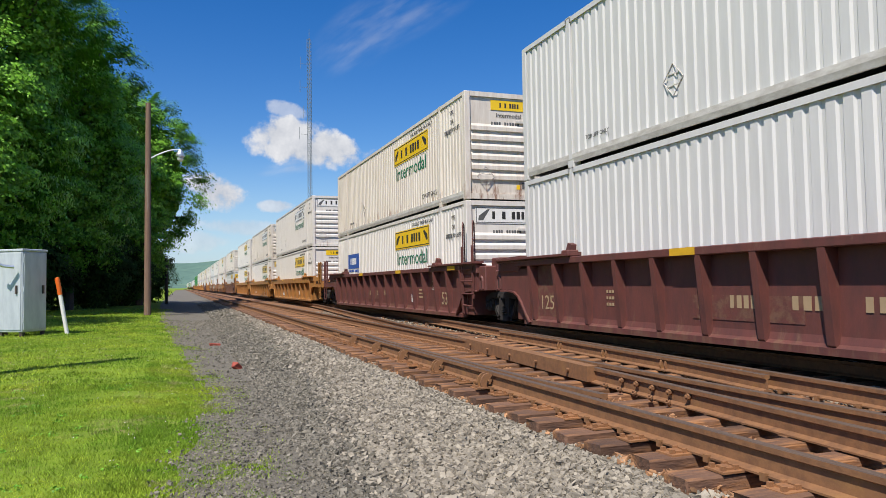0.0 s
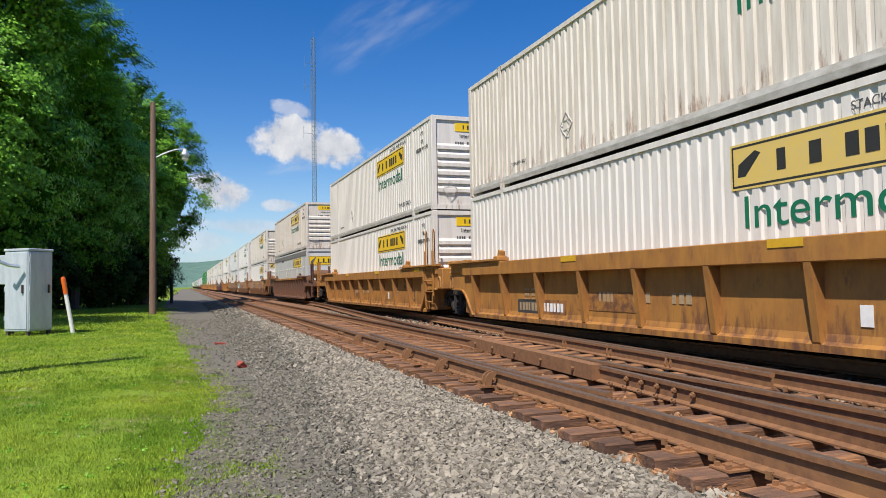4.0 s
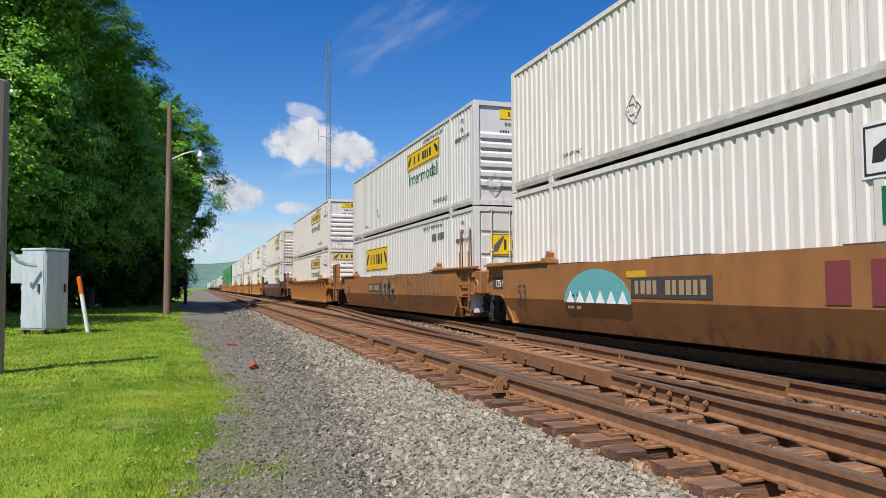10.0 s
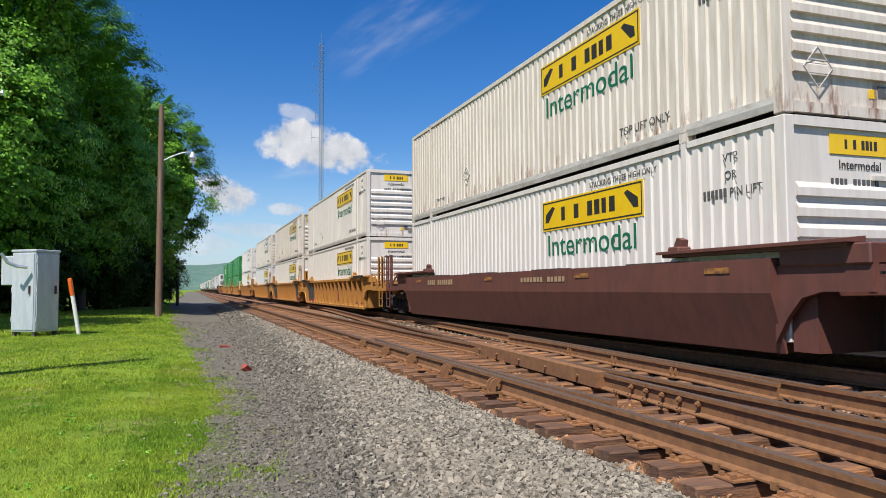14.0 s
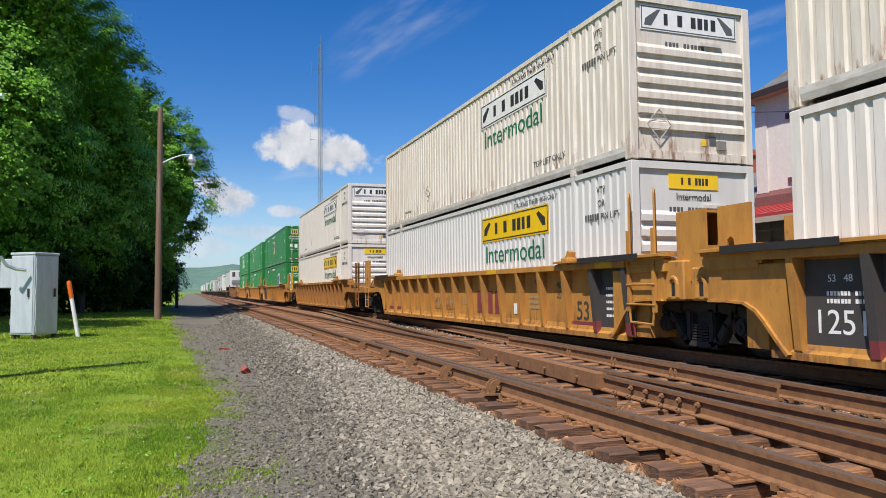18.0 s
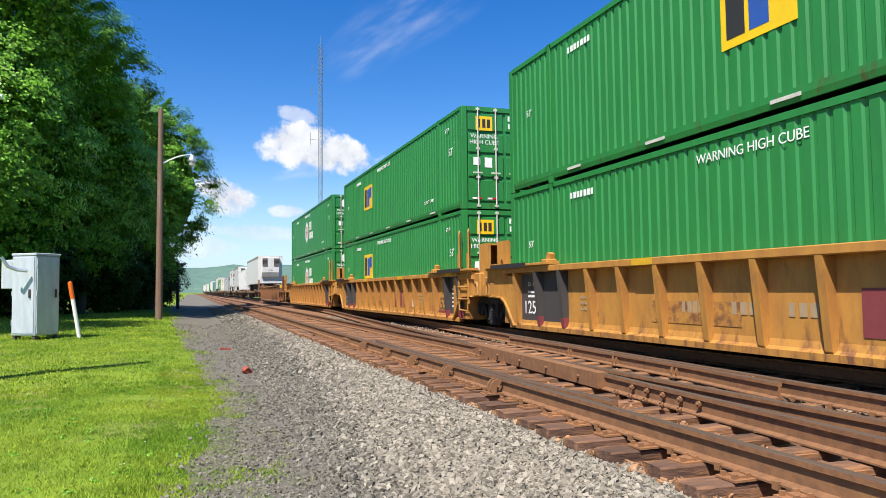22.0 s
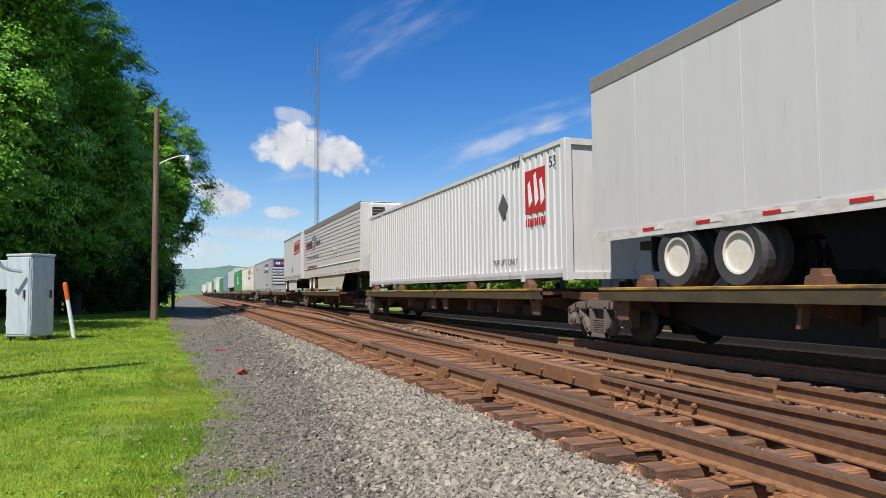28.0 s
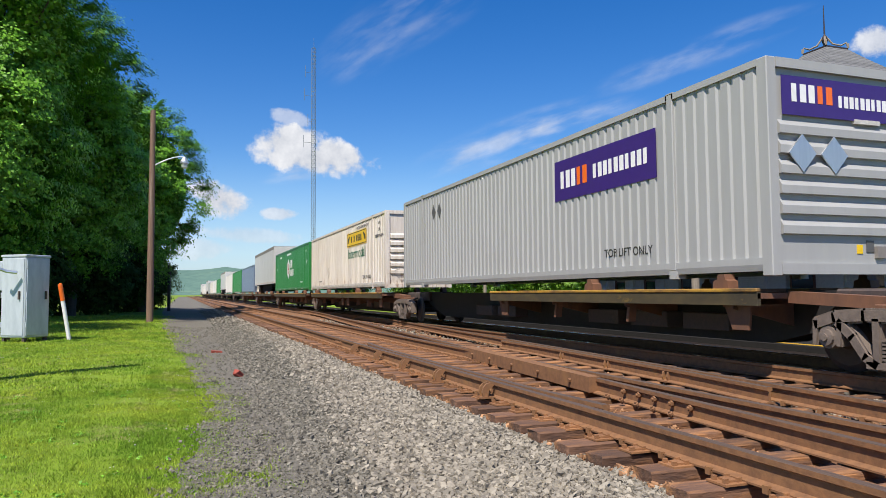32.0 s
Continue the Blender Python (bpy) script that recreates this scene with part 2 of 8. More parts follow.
OCHRE = material("ochre_car_paint", (0.450, 0.215, 0.040), 0.6, second=(0.295, 0.130, 0.034), scale=4, amount=0.8, stretch=(1, 1, 0.4), third=(0.17, 0.075, 0.036), scale3=3.5, cut3=0.61, bump=0.08, rust=((0.13, 0.055, 0.03), 0.15, 0.6, 0.66))
OCHRE_DULL = material("dull_ochre_car_paint", (0.375, 0.172, 0.036), 0.62, second=(0.235, 0.100, 0.030), scale=4, amount=0.85, stretch=(1, 1, 0.4), third=(0.145, 0.066, 0.032), scale3=3, cut3=0.585, bump=0.08, rust=((0.11, 0.048, 0.028), 0.15, 0.7, 0.64))
TAN = material("orange_brown_car_paint", (0.315, 0.138, 0.042), 0.55, second=(0.205, 0.088, 0.034), scale=2.5, amount=0.75, stretch=(1, 1, 0.4), third=(0.145, 0.070, 0.036), scale3=2.6, cut3=0.61, rust=((0.10, 0.05, 0.03), 0.12, 0.55, 0.66))
YELLOW_PAINT = material("bright_yellow_paint", (0.62, 0.36, 0.02), 0.5, second=(0.45, 0.25, 0.02), scale=6)
IRON = material("grimy_cast_iron", (0.075, 0.053, 0.045), 0.75, second=(0.05, 0.04, 0.036), scale=12, amount=0.8, third=(0.16, 0.095, 0.07), scale3=5, cut3=0.6, bump=0.2)
BLACK_STEEL = material("black_steel", (0.016, 0.015, 0.015), 0.7, second=(0.03, 0.026, 0.024), scale=8)
WHEEL = material("worn_wheel_steel", (0.05, 0.042, 0.038), 0.55, metal=0.3, second=(0.02, 0.018, 0.016), scale=6)
RUBBER = material("tyre_rubber", (0.035, 0.035, 0.036), 0.8, second=(0.06, 0.057, 0.053), scale=5)
# skirt colour near black, painting in the shade below a trailer
SKIRT_SHADED = material("shade_black_sheet", (0.009, 0.009, 0.009), 0.85, second=(0.016, 0.015, 0.014), scale=5, spec=0.15)
SIGN_YELLOW = material("yellow_panel", (0.80, 0.52, 0.012), 0.4, second=(0.70, 0.43, 0.012), scale=3)
SIGN_FADED = material("faded_yellow_panel", (0.66, 0.47, 0.12), 0.5, second=(0.58, 0.45, 0.2), scale=4)
SIGN_WHITE = material("white_panel", (0.78, 0.77, 0.74), 0.4)
INK = material("black_lettering", (0.03, 0.028, 0.026), 0.5)
INK_GREY = material("grey_lettering", (0.10, 0.10, 0.10), 0.5)
INK_TAN = material("tan_lettering", (0.36, 0.26, 0.15), 0.6)
INK_DARK = material("dark_grey_patch", (0.055, 0.05, 0.048), 0.6)
INK_MAROON = material("faded_maroon_lettering", (0.20, 0.040, 0.045), 0.6)
INK_GREEN = material("green_lettering", (0.008, 0.15, 0.075), 0.5)
INK_WHITE = material("white_lettering", (0.8, 0.8, 0.78), 0.5)
INK_BLUE = material("blue_lettering", (0.03, 0.09, 0.36), 0.45)
INK_RED = material("red_lettering", (0.45, 0.03, 0.03), 0.45)
INK_ORANGE = material("orange_sign", (0.85, 0.16, 0.02), 0.4)
INK_PURPLE = material("purple_sign", (0.045, 0.02, 0.16), 0.4)
REFLECTOR = material("red_reflector_tape", (0.5, 0.02, 0.02), 0.3)
GRAFFITI = material("teal_spray_paint", (0.10, 0.36, 0.36), 0.6, second=(0.18, 0.42, 0.42), scale=9)
RUST_RAIL = material("rusty_rail", (0.225, 0.108, 0.045), 0.8, second=(0.120, 0.058, 0.029), scale=12, amount=0.8, third=(0.26, 0.13, 0.046), scale3=3, cut3=0.56, bump=0.15)
PLATE_RUST = material("orange_rust_plate", (0.27, 0.125, 0.048), 0.85, second=(0.16, 0.075, 0.036), scale=18, amount=0.8, third=(0.33, 0.17, 0.075), scale3=6, cut3=0.6, bump=0.3, piece=0.2)
RAIL_HEAD = material("worn_rail_head", (0.105, 0.068, 0.046), 0.6, second=(0.050, 0.034, 0.026), scale=5, amount=0.8, stretch=(8, 0.15, 8))
RAIL_BRIGHT = material("polished_rail_head", (0.5, 0.5, 0.5), 0.22, metal=0.95)
TIE = material("weathered_tie_timber", (0.150, 0.076, 0.042), 0.85, second=(0.075, 0.041, 0.028), scale=9, amount=0.9, stretch=(0.35, 2.0, 2.0), third=(0.29, 0.135, 0.052), scale3=3, cut3=0.48, bump=0.6, bump_scale=22, piece=0.30)
BALLAST = material("ballast_stone", (0.135, 0.118, 0.090), 0.9, second=(0.07, 0.06, 0.045), scale=30, amount=0.9, third=(0.21, 0.185, 0.145), scale3=45, cut3=0.55, bump=1.0, bump_scale=45)
STONE = material("crushed_stone", (0.268, 0.236, 0.182), 0.85, second=(0.175, 0.153, 0.119), scale=25, amount=0.7, bump=0.3, bump_scale=60, island=0.34)
BED = material("rusty_track_bed", (0.25, 0.125, 0.058), 0.95, second=(0.12, 0.062, 0.034), scale=16, amount=0.9, third=(0.30, 0.22, 0.15), scale3=30, cut3=0.60, bump=1.0, bump_scale=50)
STONE_RUSTY = material("rust_stained_stone", (0.33, 0.175, 0.082), 0.9, second=(0.19, 0.098, 0.05), scale=20, amount=0.7, island=0.45)
PATH = material("dark_gravel", (0.150, 0.136, 0.106), 0.95, second=(0.092, 0.084, 0.066), scale=12, amount=0.9, third=(0.24, 0.21, 0.175), scale3=55, cut3=0.56, bump=1.0, bump_scale=50)
PATH_STONE = material("dark_path_stone", (0.172, 0.156, 0.122), 0.9, second=(0.115, 0.104, 0.083), scale=25, island=0.40)
GRASS = material("mown_grass", (0.180, 0.265, 0.027), 0.9, second=(0.115, 0.180, 0.020), scale=2.5, amount=0.85, third=(0.225, 0.195, 0.085), scale3=0.9, cut3=0.57, bump=0.8, bump_scale=45, spec=0.1)
BLADE = material("grass_blade", (0.170, 0.292, 0.025), 0.7, second=(0.375, 0.445, 0.046), scale=0.75, amount=1.0, third=(0.40, 0.36, 0.16), scale3=1.7, cut3=0.565, island=0.50, trans=0.30, spec=0.2)
LEAF = material("leaf", (0.170, 0.385, 0.030), 0.5, second=(0.080, 0.215, 0.018), scale=0.45, amount=0.9, island=0.40, trans=0.10, spec=0.3)
LEAF_BRIGHT = material("bright_leaf", (0.17, 0.30, 0.025), 0.6, second=(0.10, 0.21, 0.02), scale=0.8, amount=0.8, island=0.35, trans=0.35)
BARK = material("bark", (0.075, 0.058, 0.045), 0.9, second=(0.04, 0.03, 0.025), scale=14, amount=0.8, stretch=(2, 2, 0.3), bump=0.6, bump_scale=15)
POLE_WOOD = material("weathered_pole_wood", (0.20, 0.125, 0.088), 0.85, second=(0.12, 0.075, 0.055), scale=16, amount=0.8, stretch=(3, 3, 0.12), third=(0.29, 0.24, 0.2), scale3=1.2, cut3=0.55, bump=0.3)
POLE_GREY = material("grey_pole_wood", (0.27, 0.23, 0.18), 0.85, second=(0.18, 0.145, 0.11), scale=16, amount=0.8, stretch=(3, 3, 0.12), bump=0.3)
ALUMINIUM = material("brushed_aluminium", (0.60, 0.62, 0.64), 0.34, metal=0.75, second=(0.50, 0.52, 0.55), scale=5, stretch=(4, 4, 0.3))
GLASS_LAMP = material("lamp_glass", (0.7, 0.72, 0.74), 0.15, metal=0.2)
BRICK = material("white_painted_brick", (0.72, 0.68, 0.62), 0.75, second=(0.62, 0.57, 0.50), scale=7, amount=0.6, third=(0.50, 0.42, 0.36), scale3=3, cut3=0.66, piece=0.06)
BRICK_RED = material("red_brick", (0.33, 0.085, 0.045), 0.8, second=(0.24, 0.07, 0.04), scale=14, piece=0.2)
BAND_RED = material("faded_red_paint", (0.22, 0.085, 0.075), 0.7, second=(0.16, 0.07, 0.065), scale=5, amount=0.7, stretch=(1, 1, .3))
ROOF_RED = material("red_metal_roof", (0.38, 0.050, 0.045), 0.5, second=(0.28, 0.045, 0.04), scale=3, amount=0.6)
SLATE = material("grey_roof_shingle", (0.155, 0.155, 0.152), 0.85, second=(0.10, 0.10, 0.10), scale=9, amount=0.8, stretch=(1, 1, 1), bump=0.6, bump_scale=14, piece=0.18)
TRIM_DARK = material("dark_brown_trim", (0.035, 0.025, 0.022), 0.55)
TRIM_BROWN = material("reddish_brown_trim", (0.15, 0.060, 0.038), 0.6, second=(0.10, 0.045, 0.03), scale=8)
SOFFIT = material("cream_boarding", (0.42, 0.36, 0.28), 0.7, second=(0.34, 0.28, 0.22), scale=5, stretch=(4, 0.3, 1))
CURTAIN = material("pale_window_blind", (0.55, 0.52, 0.42), 0.8)
PANE = material("window_glass", (0.03, 0.035, 0.04), 0.06, spec=0.9)
CABLE = material("black_cable", (0.02, 0.02, 0.02), 0.6)
# woodland green paled towards blue: distance haze mixed into the colour
HILL = material("hazed_wooded_hill", (0.115, 0.195, 0.155), 1.0, second=(0.080, 0.140, 0.125), scale=0.05, amount=0.8, third=(0.17, 0.25, 0.16), scale3=0.012, cut3=0.55, spec=0.0)
STAKE_ORANGE = material("orange_plastic", (0.72, 0.13, 0.01), 0.45)
STAKE_WHITE = material("white_plastic", (0.75, 0.74, 0.72), 0.45, second=(0.6, 0.58, 0.55), scale=9)
BRICK_BIT = material("broken_brick_red", (0.30, 0.062, 0.040), 0.85, second=(0.28, 0.06, 0.04), scale=20)
# truck iron with the deep shade under the well cars painted in
IRON_SHADED = material("shaded_black_iron", (0.030, 0.026, 0.024), 0.8, second=(0.016, 0.014, 0.013), scale=10, amount=0.8)
# near-black base colour paints in the shade below the train
BED_SHADED = material("shaded_track_bed", (0.028, 0.022, 0.019), 0.95, second=(0.016, 0.013, 0.012), scale=16, amount=0.9, bump=1.0, bump_scale=50, spec=0.05)
RUST_OCHRE = material("rusted_ochre_car_paint", (0.24, 0.108, 0.042), 0.65, second=(0.15, 0.072, 0.036), scale=4, amount=0.8, third=(0.32, 0.15, 0.05), scale3=2.5, cut3=0.6, bump=0.1)
# leaf green darkened to paint in the shade below the maples
LEAF_SHADED = material("shaded_shrub_leaf", (0.040, 0.080, 0.014), 0.8, second=(0.022, 0.046, 0.010), scale=0.6, amount=0.8, island=0.4, spec=0.1)
# mast steel tinted bluish, with the haze of distance in its colour
MAST = material("hazed_galvanised_steel", (0.17, 0.19, 0.22), 0.6)
DUSTY_IRON = material("dusty_brown_cast_iron", (0.165, 0.128, 0.102), 0.8, second=(0.10, 0.078, 0.064), scale=9, amount=0.8, third=(0.22, 0.15, 0.105), scale3=4, cut3=0.6, bump=0.2)
SPRAY_DARK = material("dark_spray_paint", (0.10, 0.085, 0.075), 0.6, second=(0.19, 0.14, 0.10), scale=9, amount=0.8)
SPRAY_PALE = material("pale_spray_paint", (0.34, 0.27, 0.19), 0.6, second=(0.27, 0.17, 0.09), scale=9, amount=0.8)
EDGE_GRIME = material("grimy_olive_steel", (0.075, 0.056, 0.024), 0.7, second=(0.035, 0.028, 0.018), scale=4, amount=0.9, stretch=(1, 0.4, 1), third=(0.30, 0.19, 0.03), scale3=2.0, cut3=0.60)
ASPHALT = material("platform_asphalt", (0.030, 0.029, 0.028), 0.95, second=(0.02, 0.019, 0.018), scale=6, bump=0.3, bump_scale=60, spec=0.05)
BAND_DARK = material("worn_dark_grey_band", (0.19, 0.175, 0.155), 0.6, second=(0.11, 0.10, 0.09), scale=8, amount=0.8, stretch=(1, .3, 1), third=(0.30, 0.27, 0.23), scale3=4, cut3=0.62)
CABINET = material("oxidised_white_aluminium", (0.50, 0.54, 0.585), 0.5, metal=0.2, second=(0.37, 0.41, 0.46), scale=3, amount=0.8, stretch=(2, 2, 0.5), third=(0.50, 0.52, 0.54), scale3=5, cut3=0.58, bump=0.05, bump_scale=6)
EDGE_YELLOW = material("worn_yellow_deck_edge", (0.44, 0.24, 0.030), 0.6, second=(0.13, 0.070, 0.030), scale=6, amount=1.0, stretch=(1, 0.35, 1), third=(0.07, 0.045, 0.03), scale3=1.3, cut3=0.52)
SKIRT = material("cream_trailer_skirt", (0.50, 0.47, 0.38), 0.5, second=(0.42, 0.39, 0.32), scale=2, stretch=STREAK)
RIM_WHITE = material("cream_painted_rim", (0.66, 0.62, 0.52), 0.5, second=(0.5, 0.45, 0.36), scale=12)

# ---- building helpers ----


def part(name, bm, mat, parent=None, label="", m=None):
    """One bmesh (or ready mesh) as ONE mesh object, under a thing or a part where one is given."""
    if isinstance(bm, bmesh.types.BMesh):
        me = bpy.data.meshes.new(name)
        bmesh.ops.recalc_face_normals(bm, faces=bm.faces)
        bm.to_mesh(me)
        bm.free()
    else:
        me = bm
    if mat is not None and not me.materials:
        me.materials.append(mat)
    ob = new(name, me)
    if parent is not None:
        ob.parent = parent
    if m is not None:
        ob.matrix_basis = m
    if label:
        tagged(ob, label)
    return ob


def thing(name, label, category, group="", m=None):
    ob = new(name)
    ob.empty_display_size = 0.2
    if m is not None:
        ob.matrix_basis = m
    return tagged(ob, label, category, group)


def B():
    return bmesh.new()


def box(bm, x0, x1, y0, y1, z0, z1, bevel=0.0):
    vs = [bm.verts.new((x, y, z)) for x in (x0, x1) for y in (y0, y1) for z in (z0, z1)]
    fs = [bm.faces.new([vs[i] for i in q]) for q in ((0, 1, 3, 2), (4, 6, 7, 5), (0, 4, 5, 1), (2, 3, 7, 6), (0, 2, 6, 4), (1, 5, 7, 3))]
    if bevel:
        bmesh.ops.bevel(bm, geom=list({e for f in fs for e in f.edges}), offset=bevel, segments=1, affect="EDGES")
    return bm


def prism(bm, pts, axis, a, b):
    """A closed outline in the plane across an axis, drawn out from a to b along it."""
    def put(p, w):
        q = list(p)
        q.insert("xyz".index(axis), w)
        return bm.verts.new(q)
    lo, hi = [put(p, a) for p in pts], [put(p, b) for p in pts]
    n = len(pts)
    bm.faces.new(lo[::-1])
    bm.faces.new(hi)
    for i in range(n):
        bm.faces.new((lo[i], lo[(i + 1) % n], hi[(i + 1) % n], hi[i]))
    return bm


def rod(bm, p, q, r, seg=8, r2=None):
    p, q = Vector(p), Vector(q)
    d = (q - p).normalized()
    a = d.orthogonal().normalized()
    b = d.cross(a)
    r2 = r if r2 is None else r2
    ring = [[bm.verts.new(c + (a * math.cos(k * math.tau / seg) + b * math.sin(k * math.tau / seg)) * s) for k in range(seg)] for c, s in ((p, r), (q, r2))]
    for k in range(seg):
        bm.faces.new((ring[0][k], ring[0][(k + 1) % seg], ring[1][(k + 1) % seg], ring[1][k]))
    bm.faces.new(ring[0][::-1])
    bm.faces.new(ring[1])
    return bm


def pipe(bm, pts, r, seg=6):
    """One round tube through the points."""
    pts = [Vector(p) for p in pts]
    rings = []
    a = None
    for i, p in enumerate(pts):
        d = (pts[min(i + 1, len(pts) - 1)] - pts[max(i - 1, 0)]).normalized()
        a = d.orthogonal().normalized() if a is None else (a - d * a.dot(d)).normalized()
        b = d.cross(a)
        rings.append([bm.verts.new(p + (a * math.cos(k * math.tau / seg) + b * math.sin(k * math.tau / seg)) * r) for k in range(seg)])
    for lo, hi in zip(rings, rings[1:]):
        for k in range(seg):
            bm.faces.new((lo[k], lo[(k + 1) % seg], hi[(k + 1) % seg], hi[k]))
    bm.faces.new(rings[0][::-1])
    bm.faces.new(rings[-1])
    return bm


def lathe(bm, profile, seg, m):
    """Turn a profile of (radius, along) round the z axis of m."""
    rings = [[bm.verts.new(m @ Vector((r * math.cos(k * math.tau / seg), r * math.sin(k * math.tau / seg), z))) for k in range(seg)] for r, z in profile]
    for lo, hi in zip(rings, rings[1:]):
        for k in range(seg):
            bm.faces.new((lo[k], lo[(k + 1) % seg], hi[(k + 1) % seg], hi[k]))
    bm.faces.new(rings[0][::-1])
    bm.faces.new(rings[-1])
    return bm


def raw_mesh(name, verts, faces):
    me = bpy.data.meshes.new(name)
    me.from_pydata([tuple(v) for v in verts], [], [tuple(f) for f in faces])
    me.update()
    return me


TEXTS = {}


def text_mesh(body, size):
    key = (body, size)
    if key not in TEXTS:
        cu = bpy.data.curves.new("lettering", "FONT")
        cu.body, cu.size, cu.extrude, cu.align_x = body, size, 0.002, "CENTER"
        ob = new("lettering", cu)
        TEXTS[key] = bpy.data.meshes.new_from_object(ob.evaluated_get(bpy.context.evaluated_depsgraph_get()))
        bpy.data.objects.remove(ob)
    me = TEXTS[key].copy()
    return me


SIDE = Matrix(((0, 0, -1, 0), (-1, 0, 0, 0), (0, 1, 0, 0), (0, 0, 0, 1)))   # flat work upright on a face that looks to -x
END = Matrix(((1, 0, 0, 0), (0, 0, -1, 0), (0, 1, 0, 0), (0, 0, 0, 1)))     # the same on a face that looks to -y


def lettering(body, size, mat, parent, at, face, name="lettering", wide=1.0):
    m = Matrix.Translation(at) @ face @ Matrix.Diagonal((wide, 1, 1, 1))
    return part(name, text_mesh(body, size), mat, parent, m=m)


def bars(word, height, width, mat, parent, at, face, name="lettering_bar"):
    """Plain bars in the room that a word takes: one block to a letter, wide and narrow by turns."""
    bm = B()
    step = width / len(word)
    for i, c in enumerate(word):
        if c != " ":
            x = -width / 2 + i * step
            box(bm, x + step * 0.10, x + step * (0.80 if i % 3 else 0.66), 0, height, -0.002, 0.004)
    return part(name, bm, mat, parent, m=Matrix.Translation(at) @ face)


def diamond(half, tall, mat, parent, at, face, name="placard_holder", width=0.014):
    """A thin raised frame standing on its corner, with a cross bar."""
    bm = B()
    k = 1 - width / half
    for a, b in (((0, -1), (1, 0)), ((1, 0), (0, 1)), ((0, 1), (-1, 0)), ((-1, 0), (0, -1))):
        prism(bm, [(a[0] * half, a[1] * tall), (b[0] * half, b[1] * tall), (b[0] * half * k, b[1] * tall * k), (a[0] * half * k, a[1] * tall * k)], "z", -0.004, 0.010)
    for z in (-0.35, 0.35):
        box(bm, -half * 0.6, half * 0.6, z * tall - 0.008, z * tall + 0.008, -0.004, 0.006)
    return part(name, bm, mat, parent, m=Matrix.Translation(at) @ face)


def plate(w, h, mat, parent, at, face, name, depth=0.006):
    bm = B()
    box(bm, -w / 2, w / 2, -h / 2, h / 2, -0.002, depth)
    return part(name, bm, mat, parent, m=Matrix.Translation(at) @ face)


# ---- ground ----
GROUND_Z = -0.28


def height(x, y):
    """The lie of the land across the line: lawn, path, ballast shoulder, track bed."""
    xs_ = [-60, -9, -3.0, -0.6, 0.3, 1.1, 2.1, 2.66, 3.10, 3.17, 3.56, 3.63, 4.62, 4.69, 5.05, 5.12, 10.2, 11.2, 14.0, 15.0, 90]
    zs_ = [-0.25, -0.22, -0.25, -0.30, -0.37, -0.38, -0.30, -0.285, -0.315, -0.37, -0.37, -0.275, -0.275, -0.37, -0.37, -0.275, -0.275, -0.40, -0.40, -0.30, -0.25]
    z = float(np.interp(x, xs_, zs_))
    if x < 2.2 and abs(y) < 60:
        z += 0.022 * noise.noise((x * 0.8, y * 0.5, 3.0)) + 0.012 * noise.noise((x * 2.7, y * 2.1, 1.0))
    return z


def edge_wave(y, k):
    return 0.18 * noise.noise((y * 0.45, k, 0)) + 0.16 * noise.noise((y * 1.7, k, 5)) + 0.12 * noise.noise((y * 4.6, k, 9))


def lawn_edge(y):
    """Where the lawn gives way to the gravel path."""
    return float(np.interp(y, [3, 5.2, 6.6, 8.4, 10.8, 15.4, 23, 37, 60, 100], [-0.06, -0.02, 0.08, 0.27, 0.30, 0.06, -0.34, -0.95, -1.4, -1.6])) + edge_wave(y, 2.0)


def ballast_edge(y):
    """Where the path gives way to the pale ballast."""
    return float(np.interp(y, [2, 4.8, 9.5, 13, 19, 40, 60], [1.15, 1.38, 1.85, 2.08, 2.28, 2.45, 2.5])) + 0.8 * edge_wave(y, 7.0)


def sheet(name, xs_, ys_, mat, lift=0.0, label="", start=None):
    """A strip of land between the lines xs_, following height(); its first line may wander by start(y)."""
    verts, faces = [], []
    for y in ys_:
        for i, x in enumerate(xs_):
            if start:
                x0 = start(y)
                x = x0 + (x - xs_[0]) / (xs_[-1] - xs_[0]) * (xs_[-1] - x0)
            # the land dips below the stone beds that lie on it
            dip = 0.035 * min(1.0, max(0.0, (x - lawn_edge(y) - 0.06) / 0.2)) if name == "ground" and x < 13.5 else 0.0
            verts.append((x, y, height(x, y) + lift - dip))
    n = len(xs_)
    for j in range(len(ys_) - 1):
        for i in range(n - 1):
            a = j * n + i
            faces.append((a, a + 1, a + n + 1, a + n))
    me = raw_mesh(name, verts, faces)
    me.polygons.foreach_set("use_smooth", [True] * len(me.polygons))
    return tagged(part(name, me, mat), label, kind="structure")


YS = [-400, -200, -90, -40, -20, -10, -4] + [i * 0.5 for i in range(-2, 60)] + [30 + i * 2 for i in range(25)] + [90, 110, 140, 180, 240, 320, 450, 700, 1200, 2500]
sheet("ground", [-2500, -900, -300, -120, -60, -30, -20, -14, -10, -7, -5, -3.5, -2.6, -1.8, -1.2, -0.8, -0.6, -0.45, -0.3, -0.15, 0, 0.3, 0.6, 0.9, 1.2, 1.7, 2.2, 2.66, 3.10, 3.17, 3.56, 3.63, 4.62, 4.69, 5.05, 5.12, 10.2, 11.2, 12.5, 14, 15, 18, 24, 40, 70, 120, 300, 900, 2500], YS, GRASS,
      label="mown green lawn reaching to the far fields")
YP = [y for y in YS if y >= -40 and y <= 450]
sheet("path", [0.0 + 0.24 * i for i in range(13)], YP, PATH, 0.006, "dark grey gravel path beside the track", start=lambda y: lawn_edge(y) + 0.02 + 0.10 * noise.noise((y * 3.1, 6.0, 0)))
